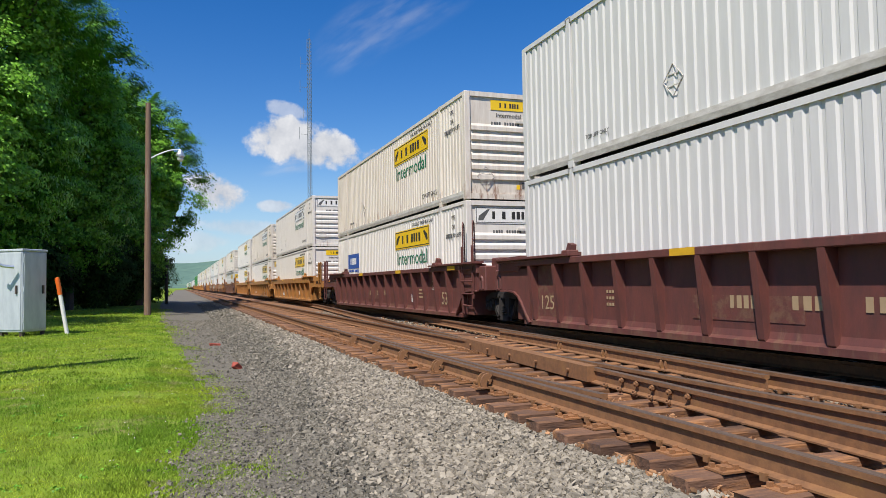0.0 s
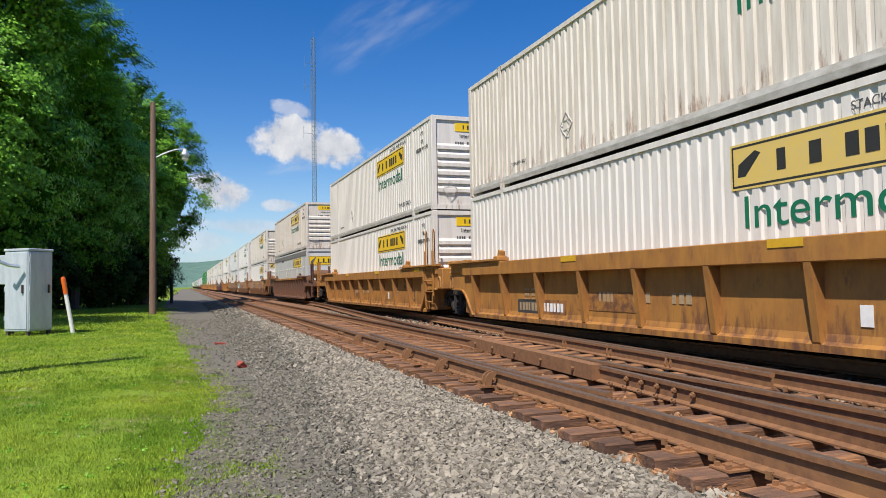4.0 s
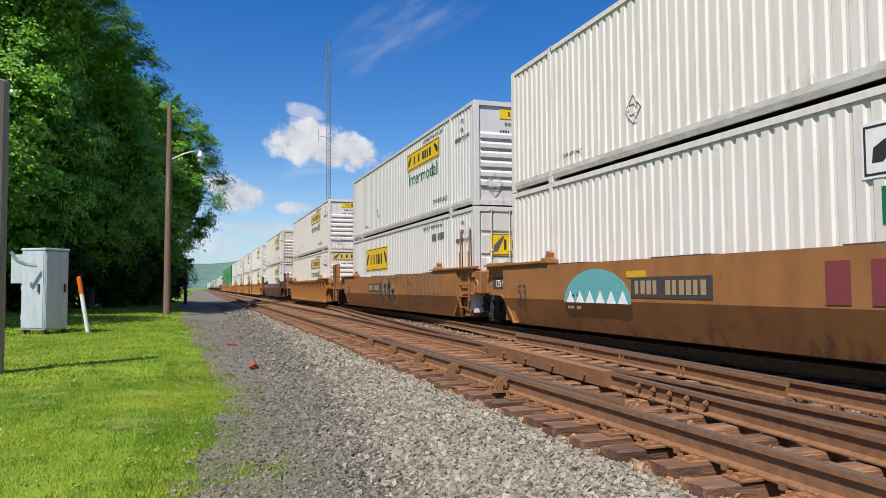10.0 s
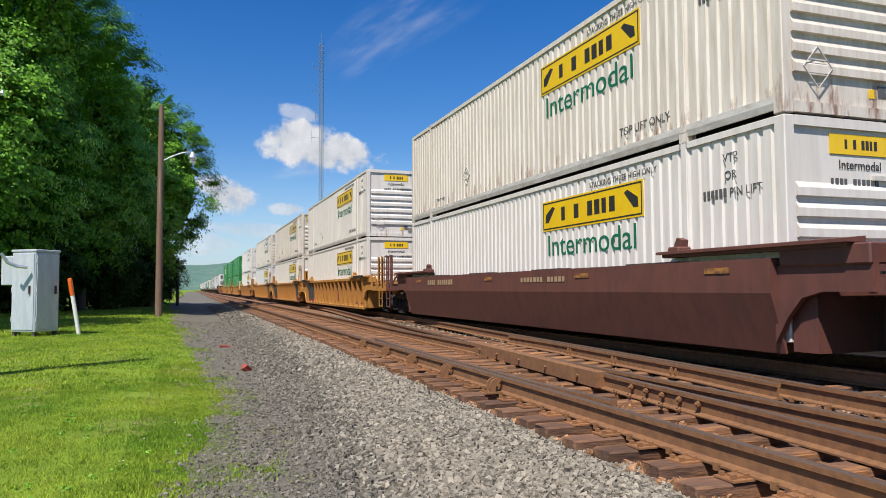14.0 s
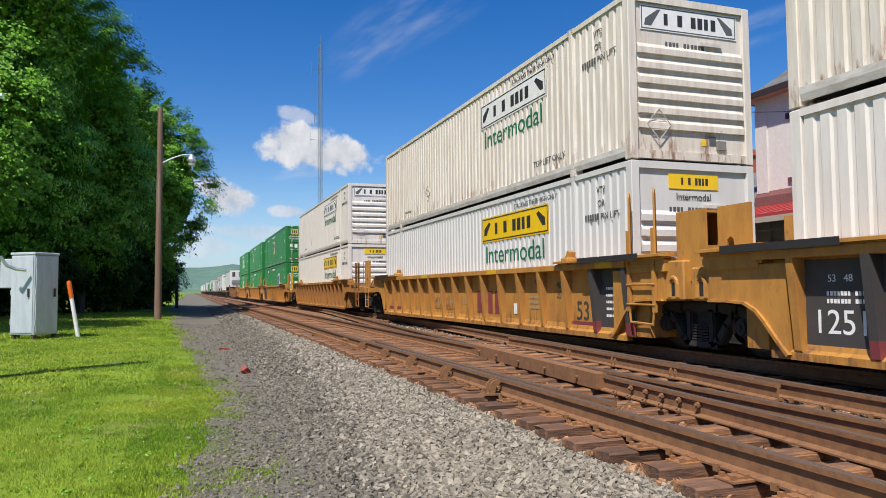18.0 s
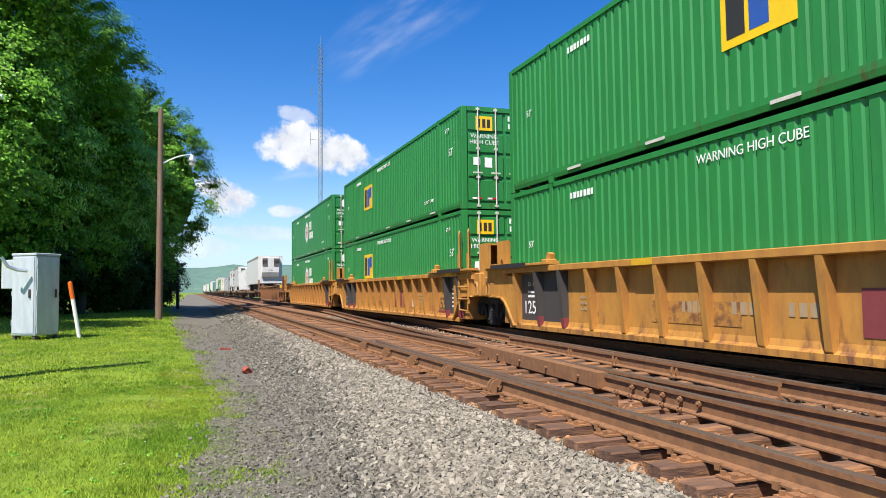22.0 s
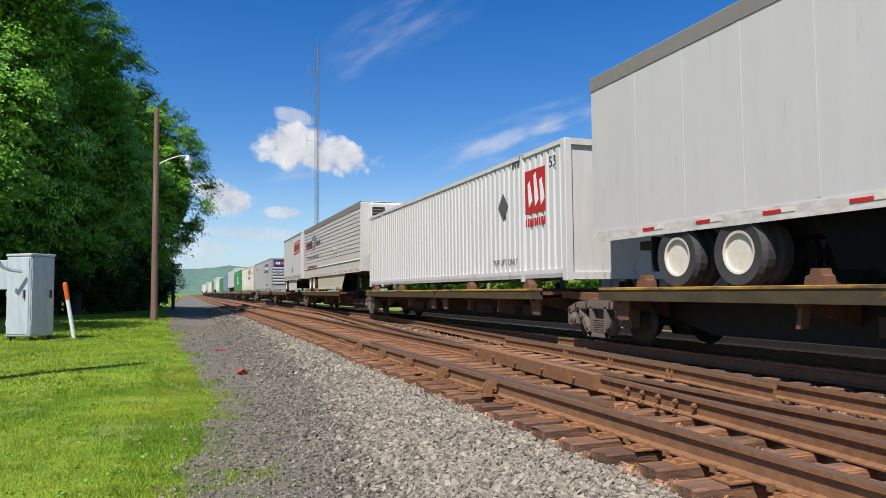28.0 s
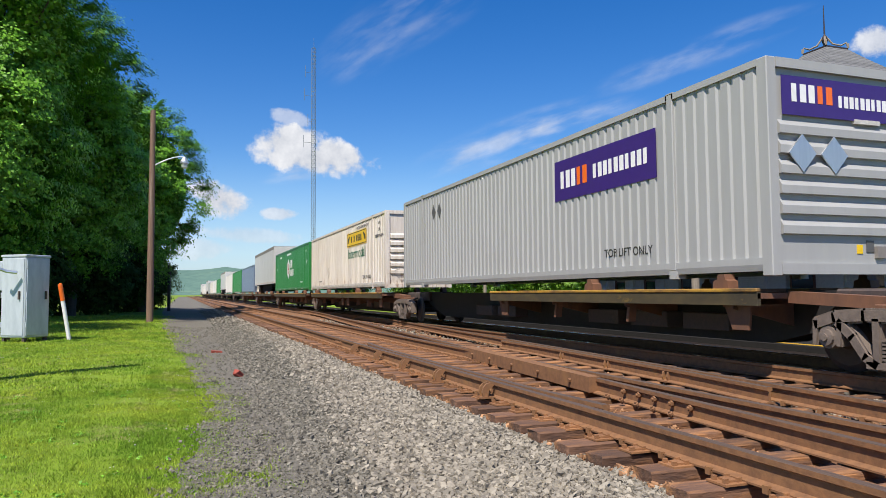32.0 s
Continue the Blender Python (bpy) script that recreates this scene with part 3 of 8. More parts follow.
sheet("ballast", [1.25, 1.5, 1.75, 2.0, 2.25, 2.5, 2.75, 3.0], YP, BALLAST, 0.014, "grey crushed-stone ballast shoulder beside the track", start=ballast_edge)
sheet("track_bed", [2.92, 3.10, 3.17, 3.56, 3.63, 4.0, 4.62, 4.69, 5.05, 5.12, 6.0, 6.6, 7.05], YP, BED, 0.018, "rust-stained ballast bed under the near track")
# the train's shade is painted into this bed's colour
sheet("far_track_bed", [7.0, 8.0, 9.0, 10.2, 11.1, 12.5, 14.0], YP, BED_SHADED, 0.022, "ballast bed under the far track, darkened for the train's shade")
bm = B()
box(bm, 13.0, 30.0, 2.0, 44.0, -0.6, -0.22, 0.02)
tagged(part("platform", bm, ASPHALT), "low dark asphalt platform beside the tracks", kind="structure")
bm = B()
box(bm, 13.06, 13.22, 2.0, 44.0, -0.222, -0.212)
tagged(part("platform_edge_line", bm, YELLOW_PAINT), "worn yellow line along the platform edge", kind="structure")

CHIP_V = np.array([(x, y, z) for x in (-1, 1) for y in (-1, 1) for z in (-1, 1)], float) * 0.72
CHIP_F = np.array([(0, 1, 3), (0, 3, 2), (4, 6, 7), (4, 7, 5), (0, 4, 5), (0, 5, 1), (2, 3, 7), (2, 7, 6), (0, 2, 6), (0, 6, 4), (1, 5, 7), (1, 7, 3)])


def stones(name, spots, mat, label, seed):
    """Many loose stones in one mesh. spots: x, y, z, size."""
    rng = np.random.default_rng(seed)
    n = len(spots)
    S = np.array(spots)
    V = np.repeat(CHIP_V[None], n, 0) * rng.uniform(0.70, 1.20, (n, len(CHIP_V), 1)) + rng.uniform(-0.24, 0.24, (n, len(CHIP_V), 3))
    V = V * (S[:, 3, None, None] * np.stack([rng.uniform(0.75, 1.25, n), rng.uniform(0.75, 1.25, n), rng.uniform(0.55, 0.95, n)], 1)[:, None, :])
    a = rng.uniform(0, math.tau, n)
    c, s_ = np.cos(a)[:, None], np.sin(a)[:, None]
    X, Y = V[:, :, 0] * c - V[:, :, 1] * s_, V[:, :, 0] * s_ + V[:, :, 1] * c
    tilt, tilt2 = rng.uniform(-0.6, 0.6, n)[:, None], rng.uniform(-0.6, 0.6, n)[:, None]
    Z = V[:, :, 2] + X * tilt + Y * tilt2
    V = np.stack([X + S[:, 0, None], Y + S[:, 1, None], Z + S[:, 2, None]], 2).reshape(-1, 3)
    F = (CHIP_F[None] + (np.arange(n) * len(CHIP_V))[:, None, None]).reshape(-1, 3)
    me = bpy.data.meshes.new(name)
    me.vertices.add(len(V))
    me.vertices.foreach_set("co", V.astype(np.float32).ravel())
    me.loops.add(F.size)
    me.loops.foreach_set("vertex_index", F.astype(np.int32).ravel())
    me.polygons.add(len(F))
    me.polygons.foreach_set("loop_start", np.arange(0, F.size, 3, dtype=np.int32))
    me.polygons.foreach_set("use_smooth", [False] * len(me.polygons))
    me.update(calc_edges=True)
    return tagged(part(name, me, mat), label, kind="stuff")


def scatter(seed, n, xr, yr, size, lift, near=1.0):
    rnd = random.Random(seed)
    out = []
    for _ in range(n):
        x, y = rnd.uniform(*xr), yr[0] + (yr[1] - yr[0]) * rnd.random() ** near
        out.append((x, y, height(x, y) + lift + rnd.uniform(-0.01, 0.012), rnd.uniform(*size)))
    return out


# ---- tracks ----
NEAR_C, FAR_C, HALF = 4.12, 8.34, 0.7525


def cross_x(y):
    """The outer rail of the crossover: straight from the near track into the far one."""
    return 5.55 + 0.0765 * y if y < 36 else min(9.09, 5.55 + 0.0765 * 36 + 0.06 * (y - 36) - 0.0008 * (y - 36) ** 2) if y < 60 else 9.09


RAIL = [(-0.07, -0.18), (0.07, -0.18), (0.07, -0.167), (0.012, -0.15), (0.010, -0.052), (0.034, -0.040), (0.034, -0.005), (0.028, 0.0), (-0.028, 0.0), (-0.034, -0.005), (-0.034, -0.040), (-0.010, -0.052), (-0.012, -0.15), (-0.07, -0.167)]


def rail(name, line, track, bright=False, z=0.0):
    """line: (x, y) along the way."""
    verts, faces = [], []
    n = len(RAIL)
    for x, y in line:
        verts += [(x + a, y, b + z) for a, b in RAIL]
    for j in range(len(line) - 1):
        for i in range(n):
            a, b = j * n + i, j * n + (i + 1) % n
            faces.append((a, b, b + n, a + n))
    last = (len(line) - 1) * n
    faces += [tuple(range(n))[::-1], tuple(range(last, last + n))]
    me = raw_mesh(name, verts, faces)
    ob = part(name, me, RUST_RAIL, track)
    me.materials.append(RAIL_BRIGHT if bright else RAIL_HEAD)
    for i, p in enumerate(me.polygons):
        if i < len(faces) - 2 and i % n in (6, 7, 8):
            p.material_index = 1
    return ob


track_near = thing("railway_track", "rusty steel rails spiked to weathered timber ties", "railway track")
track_far = thing("railway_track", "rusty rails of the line that the freight train runs on", "railway track")
crossover = thing("crossover_track", "rusty crossover rails with a steel frog between two lines", "railway track")
YR = [-60, 0, 12, 25, 60, 120, 300, 700]
rail("rail", [(NEAR_C - HALF, y) for y in YR], track_near)
rail("rail", [(NEAR_C + HALF, y) for y in YR], track_near)
rail("rail", [(FAR_C - HALF, y) for y in YR], track_far, True)
rail("rail", [(FAR_C + HALF, y) for y in YR], track_far, True)
YX = [-8 + 2 * i for i in range(34)]
rail("rail", [(cross_x(y), y) for y in YX], crossover, z=0.003)
rail("rail", [(cross_x(y) - 2 * HALF, y) for y in YX if y > -6], crossover, z=-0.002)
# check rail beside the near rail, flared at both ends
rail("guard_rail", [(NEAR_C - HALF + 0.20, 5.6), (NEAR_C - HALF + 0.115, 7.0), (NEAR_C - HALF + 0.115, 12.4), (NEAR_C - HALF + 0.22, 14.4)], track_near, z=0.004)
rail("guard_rail", [(cross_x(6.0) - 0.20, 6.0), (cross_x(7.5) - 0.12, 7.5), (cross_x(12) - 0.12, 12.0), (cross_x(14) - 0.22, 14.0)], crossover, z=-0.004)
# frog: a heavy casting where the rails cross
bm = B()
def inner_x(y):
    return cross_x(y) - 2 * HALF


prism(bm, [(inner_x(7.4) - 0.125, 7.4), (inner_x(7.4) + 0.02, 7.4), (inner_x(12.6) + 0.10, 12.6), (inner_x(12.6) - 0.125, 12.6)], "z", -0.17, 0.012)
frog = part("frog", bm, RUST_RAIL, crossover, "flat rusty cast steel frog")
for y in (7.9, 8.9, 9.9, 10.9, 11.8):
    bm = B()
    rod(bm, (inner_x(y) - 0.16, y, -0.08), (inner_x(y) - 0.10, y, -0.08), 0.026, 6)
    part("bolt", bm, RUST_RAIL, frog)
# brace: two curved cheeks on a sole plate
bm = B()
for q in (-0.062, 0.034):
    prism(bm, [(-0.15, -0.18), (-0.165, -0.12), (-0.15, -0.062), (-0.115, -0.024), (-0.06, -0.010), (-0.022, -0.040), (-0.05, -0.075), (-0.085, -0.10), (-0.095, -0.18)], "y", q, q + 0.028)
box(bm, -0.20, -0.02, -0.085, 0.085, -0.186, -0.166)
rod(bm, (-0.06, -0.09, -0.10), (-0.06, 0.09, -0.10), 0.018, 6)
BRACE = bpy.data.meshes.new("rail_brace")
bmesh.ops.recalc_face_normals(bm, faces=bm.faces)
bm.to_mesh(BRACE)
bm.free()
for y in (7.6, 9.2, 10.8, 12.4, 14.2):
    part("rail_brace", BRACE, RUST_RAIL, track_near, m=pose(NEAR_C - HALF - 0.01, y, 0.0))
for y in (6.6, 8.0, 9.6, 11.2, 13.0):
    part("rail_brace", BRACE, RUST_RAIL, crossover, m=pose(cross_x(y) - 0.01, y, 0.0))

# heavy bolts through the throat of the frog, splice bars and anchors on the rails
bm = B()
lathe(bm, [(0.018, -0.03), (0.018, 0.0), (0.030, 0.0), (0.030, 0.022), (0.014, 0.024), (0.014, 0.042)], 6, pose(0, 0, 0, 0, -90, 0))
NUT = bpy.data.meshes.new("bolt")
bm.to_mesh(NUT)
bm.free()
for y in (5.55, 5.85, 6.15, 6.45, 6.75):
    part("bolt", NUT, RUST_RAIL, crossover, m=pose(inner_x(y) - 0.035, y, -0.075))
    part("bolt", NUT, RUST_RAIL, crossover, m=pose(inner_x(y) - 0.165, y + 0.12, -0.145, ry=60))
for x, y in ((NEAR_C + HALF, 9.4), (NEAR_C - HALF, 16.2)):
    bm = B()
    prism(bm, [(-0.012, -0.055), (-0.030, -0.062), (-0.022, -0.10), (-0.030, -0.145), (-0.060, -0.160), (-0.012, -0.150)], "y", y - 0.32, y + 0.32)
    bar = part("splice_bar", bm, RUST_RAIL, track_near, m=pose(x, 0, 0))
    for k in (-0.24, -0.08, 0.08, 0.24):
        part("bolt", NUT, RUST_RAIL, bar, m=pose(-0.024, y + k, -0.10))
bm = B()
box(bm, -0.085, 0.085, -0.020, 0.020, -0.200, -0.178)
prism(bm, [(-0.095, -0.20), (-0.095, -0.150), (-0.060, -0.155), (-0.060, -0.165), (-0.080, -0.17), (-0.080, -0.20)], "y", -0.020, 0.020)
ANCHOR = bpy.data.meshes.new("rail_anchor")
bmesh.ops.recalc_face_normals(bm, faces=bm.faces)
bm.to_mesh(ANCHOR)
bm.free()
for i in range(22):
    y = 3.45 + 0.5 * i
    for track, x in ((track_near, NEAR_C - HALF), (track_near, NEAR_C + HALF), (crossover, cross_x(y))):
        part("rail_anchor", ANCHOR, RUST_RAIL, track, m=pose(x, y, 0))

TIE_MESHES = {}


def tie_mesh(length, seed):
    key = (length, seed)
    if key not in TIE_MESHES:
        rnd = random.Random(seed)
        bm = B()
        vs = []
        for i in range(5):
            x = -length / 2 + length * i / 4
            vs.append([bm.verts.new((x + rnd.uniform(-0.015, 0.015) * (i in (0, 4)), sy * (0.114 + rnd.uniform(-0.012, 0.006)), z)) for sy, z in ((-1, -0.18), (1, -0.18), (1, -0.014), (0.86, 0), (-0.86, 0), (-1, -0.014))])
        for a, b in zip(vs, vs[1:]):
            for k in range(6):
                bm.faces.new((a[k], a[(k + 1) % 6], b[(k + 1) % 6], b[k]))
        bm.faces.new(vs[0][::-1])
        bm.faces.new(vs[-1])
        bmesh.ops.recalc_face_normals(bm, faces=bm.faces)
        me = bpy.data.meshes.new("tie")
        bm.to_mesh(me)
        bm.free()
        TIE_MESHES[key] = me
    return TIE_MESHES[key]


bm = B()
box(bm, -0.23, 0.18, -0.09, 0.09, -0.002, 0.012)
box(bm, -0.17, -0.10, -0.05, 0.05, 0.012, 0.026)
for sx in (-0.20, -0.10, 0.10, 0.15):
    for sy in (-0.05, 0.05):
        box(bm, sx - 0.016, sx + 0.016, sy - 0.012, sy + 0.012, 0.01, 0.04)
TIE_PLATE = bpy.data.meshes.new("tie_plate")
bm.to_mesh(TIE_PLATE)
bm.free()


def lay_ties():
    rnd = random.Random(4)
    y, i = 1.2, 0
    far_v = []
    while y < 150:
        long_tie = 4.6 if 2 < y < 24 else 0
        for track, c, half in ((track_near, NEAR_C, HALF), (track_far, FAR_C, HALF)):
            length, shift = 2.5, 0.0
            if track is track_near and long_tie:
                length, shift = (3.05, 0.30) if y < 8 else (3.6, 0.57)
            if y < (62 if track is track_near else 34):
                t = part("tie", tie_mesh(length, i % 5), TIE, track, m=pose(c + shift + rnd.uniform(-0.05, 0.05), y + rnd.uniform(-0.02, 0.02), -0.186 + rnd.uniform(-0.012, 0.004), rz=rnd.uniform(-1.2, 1.2)))
                if track is track_near and y < 20:
                    for x in (c - half, c + half):
                        part("tie_plate", TIE_PLATE, PLATE_RUST, track, m=pose(x, y, -0.19, rz=0 if x < c else 180))
            else:
                far_v.append((c, y))
            i += 1
        y += rnd.uniform(0.47, 0.53)
    bm = B()
    for c, y in far_v:
        box(bm, c - 1.25, c + 1.25, y - 0.11, y + 0.11, -0.3, -0.186)
    tagged(part("far_tie", bm, TIE, track_near), kind="stuff")


lay_ties()

# ---- the freight train ----
MOVING = []                       # things of the train, and where each one starts along the line
CL, CW, CH = 16.154, 2.591, 2.896


def ride(ob, u, z=0.0, x=FAR_C):
    ob.matrix_basis = pose(x, u, z)
    MOVING.append((ob, u, z, x))
    return ob


def corrugated(length, z0, z1, x, pitch=0.235, depth=0.028, y0=0.0):
    """A sheet of upright trapezoid ribs whose outer face lies at x and looks to -x."""
    n = int(round(length / pitch))
    p = length / n
    line = []
    for i in range(n):
        y = y0 + i * p
        line += [(x + depth, y), (x + depth, y + p * 0.20), (x, y + p * 0.32), (x, y + p * 0.88)]
    line.append((x + depth, y0 + length))
    verts = [(a, b, z) for a, b in line for z in (z0, z1)]
    faces = [(2 * i, 2 * i + 1, 2 * i + 3, 2 * i + 2) for i in range(len(line) - 1)]
    return raw_mesh("side_panel", verts, faces)


def solid_side(length, z0, z1, x, y0, step):
    """A flat sheet of plates with slightly raised seams."""
    bm = B()
    box(bm, x + 0.006, x + 0.03, y0, y0 + length, z0, z1)
    y = y0 + step
    while y < y0 + length - 0.2:
        box(bm, x, x + 0.006, y - 0.02, y + 0.02, z0, z1)
        y += step
    return bm


def container(mat, rails, end="ribs", end_mat=None, side="ribs", pitch=0.235, label="", back_mat=None, height_=CH):
    """A 53-foot container, its leading end at y = 0, standing at z = 0, centred on x = 0."""
    c = thing("shipping_container", label, "shipping container", "containers on the train")
    end_mat = end_mat or mat
    h, x = height_, CW / 2
    posts = (1.98, CL - 1.98)
    for name, sgn in (("side_panel", 1), ("side_panel", -1)):
        me = corrugated(CL - 0.36, 0.22, h - 0.10, -x + 0.022, pitch, y0=0.18) if side == "ribs" else solid_side(CL - 0.36, 0.22, h - 0.10, -x + 0.02, 0.18, 1.22)
        part(name, me, mat, c, m=pose(0, 0, 0) if sgn > 0 else pose(0, CL, 0, rz=180))
    bm = B()
    n = 26
    for i in range(n):
        y = 0.2 + i * (CL - 0.4) / n
        box(bm, -x + 0.05, x - 0.05, y, y + (CL - 0.4) / n * 0.6, h - 0.05, h - 0.015)
    box(bm, -x + 0.04, x - 0.04, 0.1, CL - 0.1, h - 0.09, h - 0.05)
    part("roof", bm, mat, c)
    bm = B()
    box(bm, -x + 0.05, x - 0.05, 0.1, CL - 0.1, 0.14, 0.2)
    part("floor_pan", bm, BLACK_STEEL, c)
    for sx in (-1, 1):
        bm = B()
        box(bm, min(sx * x, sx * (x - 0.07)), max(sx * x, sx * (x - 0.07)), 0.16, CL - 0.16, h - 0.105, h - 0.01)
        part("top_rail", bm, mat, c)
        bm = B()
        o, q = sx * x, sx * (x - 0.06)
        prism(bm, [(o * 0.998, 0.24), (q, 0.24), (q, 0.065), (o * 0.985, 0.065), (o * 0.999, 0.15)], "y", 0.16, CL - 0.16)
        part("bottom_rail", bm, rails, c)
        for yy, nm in ((0.0, "corner_post"), (CL - 0.18, "corner_post"), (posts[0] - 0.07, "lift_post"), (posts[1] - 0.07, "lift_post")):
            bm = B()
            w = 0.18 if nm == "corner_post" else 0.14
            box(bm, min(sx * (x + 0.002), sx * (x - 0.16)), max(sx * (x + 0.002), sx * (x - 0.16)), yy, yy + w, 0.12 if nm == "lift_post" else 0.0, h - 0.012, 0.012)
            if nm == "lift_post":
                box(bm, min(sx * x, sx * (x - 0.17)), max(sx * x, sx * (x - 0.17)), yy - 0.02, yy + w + 0.02, -0.004, 0.12)
                box(bm, min(sx * x, sx * (x - 0.17)), max(sx * x, sx * (x - 0.17)), yy - 0.02, yy + w + 0.02, h - 0.10, h + 0.006)
            part(nm, bm, mat, c)
    # leading end
    bm = B()
    box(bm, -x + 0.16, x - 0.16, 0.05, 0.09, 0.10, h - 0.03)
    part("end_wall", bm, end_mat, c)
    part("end_header", box(B(), -x + 0.16, x - 0.16, 0.0, 0.10, h - 0.14, h - 0.012), end_mat, c)
    part("end_sill", box(B(), -x + 0.16, x - 0.16, 0.0, 0.10, 0.02, 0.16), end_mat, c)
    if end == "ribs":
        z, k = 0.62, 0
        while z < h - 0.85:
            bm = B()
            prism(bm, [(0.055, z - 0.085), (-0.005, z - 0.075), (-0.005, z + 0.03), (0.055, z + 0.115)], "x", -x + 0.19, x - 0.19)
            part("end_rib", bm, end_mat, c)
            z += 0.262
        bm = B()
        box(bm, 0.20, 0.66, -0.008, 0.06, h - 0.80, h - 0.74)
        part("document_holder", bm, RAIL_GREY, c)
        bm = B()
        box(bm, 0.52, 0.70, 0.0, 0.06, 0.24, 0.40)
        part("vent_plate", bm, DARK_SLOT, c)
        plate(0.10, 0.12, SIGN_YELLOW, c, (0.25, 0.046, 0.36), END, "sticker")
        if mat is not SILVER:
            diamond(0.25, 0.28, RAIL_GREY, c, (-0.72, -0.006, 0.62), END)
        plate(0.14, 0.16, INK_GREY, c, (0.44, 0.046, 0.40), END, "sticker")
        bars("TARE WEIGHT", 0.05, 0.9, INK_GREY, c, (0.15, 0.044, h - 0.92), END)
    elif end == "doors":
        for sx in (-1, 1):
            bm = B()
            for z0, z1 in ((0.24, 0.82), (0.92, 1.50), (1.60, 2.12), (2.22, 2.70)):
                box(bm, min(sx * 0.04, sx * 1.10), max(sx * 0.04, sx * 1.10), 0.018, 0.056, z0, z1, 0.012)
            door = part("door", bm, end_mat, c)
            for bx in (0.28, 0.82):
                bm = B()
                rod(bm, (sx * bx, -0.02, 0.06), (sx * bx, -0.02, h - 0.04), 0.02, 8)
                for z in (0.10, 0.9, 1.7, h - 0.09):
                    box(bm, sx * bx - 0.05, sx * bx + 0.05, -0.035, 0.02, z - 0.03, z + 0.03)
                part("locking_bar", bm, RAIL_GREY, door)
                bm = B()
                box(bm, sx * bx - 0.16, sx * bx + 0.12, -0.045, -0.02, 1.0, 1.04)
                part("handle", bm, RAIL_GREY, door)
        for bx, w, z, hh, mat_ in ((-0.85, 0.2, 1.35, 0.22, INK_WHITE), (-0.5, 0.22, 1.32, 0.28, INK_WHITE), (0.62, 0.28, 1.38, 0.24, INK_WHITE), (0.95, 0.2, 1.25, 0.2, SIGN_YELLOW), (0.7, 0.6, 1.95, 0.2, INK_GREY)):
            plate(w, hh, mat_, c, (bx, 0.014, z), END, "decal")
    # far end doors
    bm = B()
    box(bm, -x + 0.16, -0.01, CL - 0.09, CL - 0.03, 0.10, h - 0.03)
    box(bm, 0.01, x - 0.16, CL - 0.09, CL - 0.03, 0.10, h - 0.03)
    part("rear_door", bm, back_mat or end_mat, c)
    return c


def sign(c, y, z, w, hgt, back, ink, word="J B HUNT", border=True, name="sign_panel", x=-CW / 2 + 0.018):
    """A printed panel on the side: a frame line, a bar to each side and bars for its word."""
    p = plate(w, hgt, back, c, (x, y, z), SIDE, name, 0.004)
    if border:
        bm = B()
        t, a, b = 0.028, w / 2 - 0.03, hgt / 2 - 0.03
        box(bm, -a, a, b - t, b, 0.003, 0.006)
        box(bm, -a, a, -b, -b + t, 0.003, 0.006)
        box(bm, -a, -a + t, -b + t, b - t, 0.003, 0.006)
        box(bm, a - t, a, -b + t, b - t, 0.003, 0.006)
        part("border", bm, ink, p)
        bm = B()
        for sx in (-1, 1):
            prism(bm, [(sx * (a - 0.10), -b * 0.5), (sx * (a - 0.12), b * 0.1), (sx * (a - 0.42), b * 0.66), (sx * (a - 0.52), b * 0.5), (sx * (a - 0.24), -b * 0.5)], "z", 0.003, 0.006)
        part("scroll_mark", bm, ink, p)
    bars(word, hgt * 0.44, w * 0.56, ink, p, (0, -hgt * 0.22, 0.004), Matrix.Identity(4))
    return p


def side_texts(c, ink=INK_GREY, low="TOP LIFT ONLY"):
    x = -CW / 2 + 0.014
    lettering(low, 0.20, ink, c, (x, 3.0, 0.42), SIDE)
    lettering(low, 0.11, ink, c, (x, CL - 2.9, 0.42), SIDE)
    bars("OWNERS", 0.12, 0.50, ink, c, (x, 1.32, 1.96), SIDE)
    lettering("PIN LIFT", 0.17, ink, c, (x, 0.72, 1.96), SIDE)
    lettering("STACKING THREE HIGH ONLY", 0.15, ink, c, (x, 3.7, 2.56), SIDE)
    lettering("VTP", 0.17, ink, c, (x, 1.0, 2.45), SIDE)
    lettering("OR", 0.17, ink, c, (x, 1.0, 2.20), SIDE)
    diamond(0.24, 0.26, RAIL_GREY, c, (x, 11.1, 0.85), SIDE)


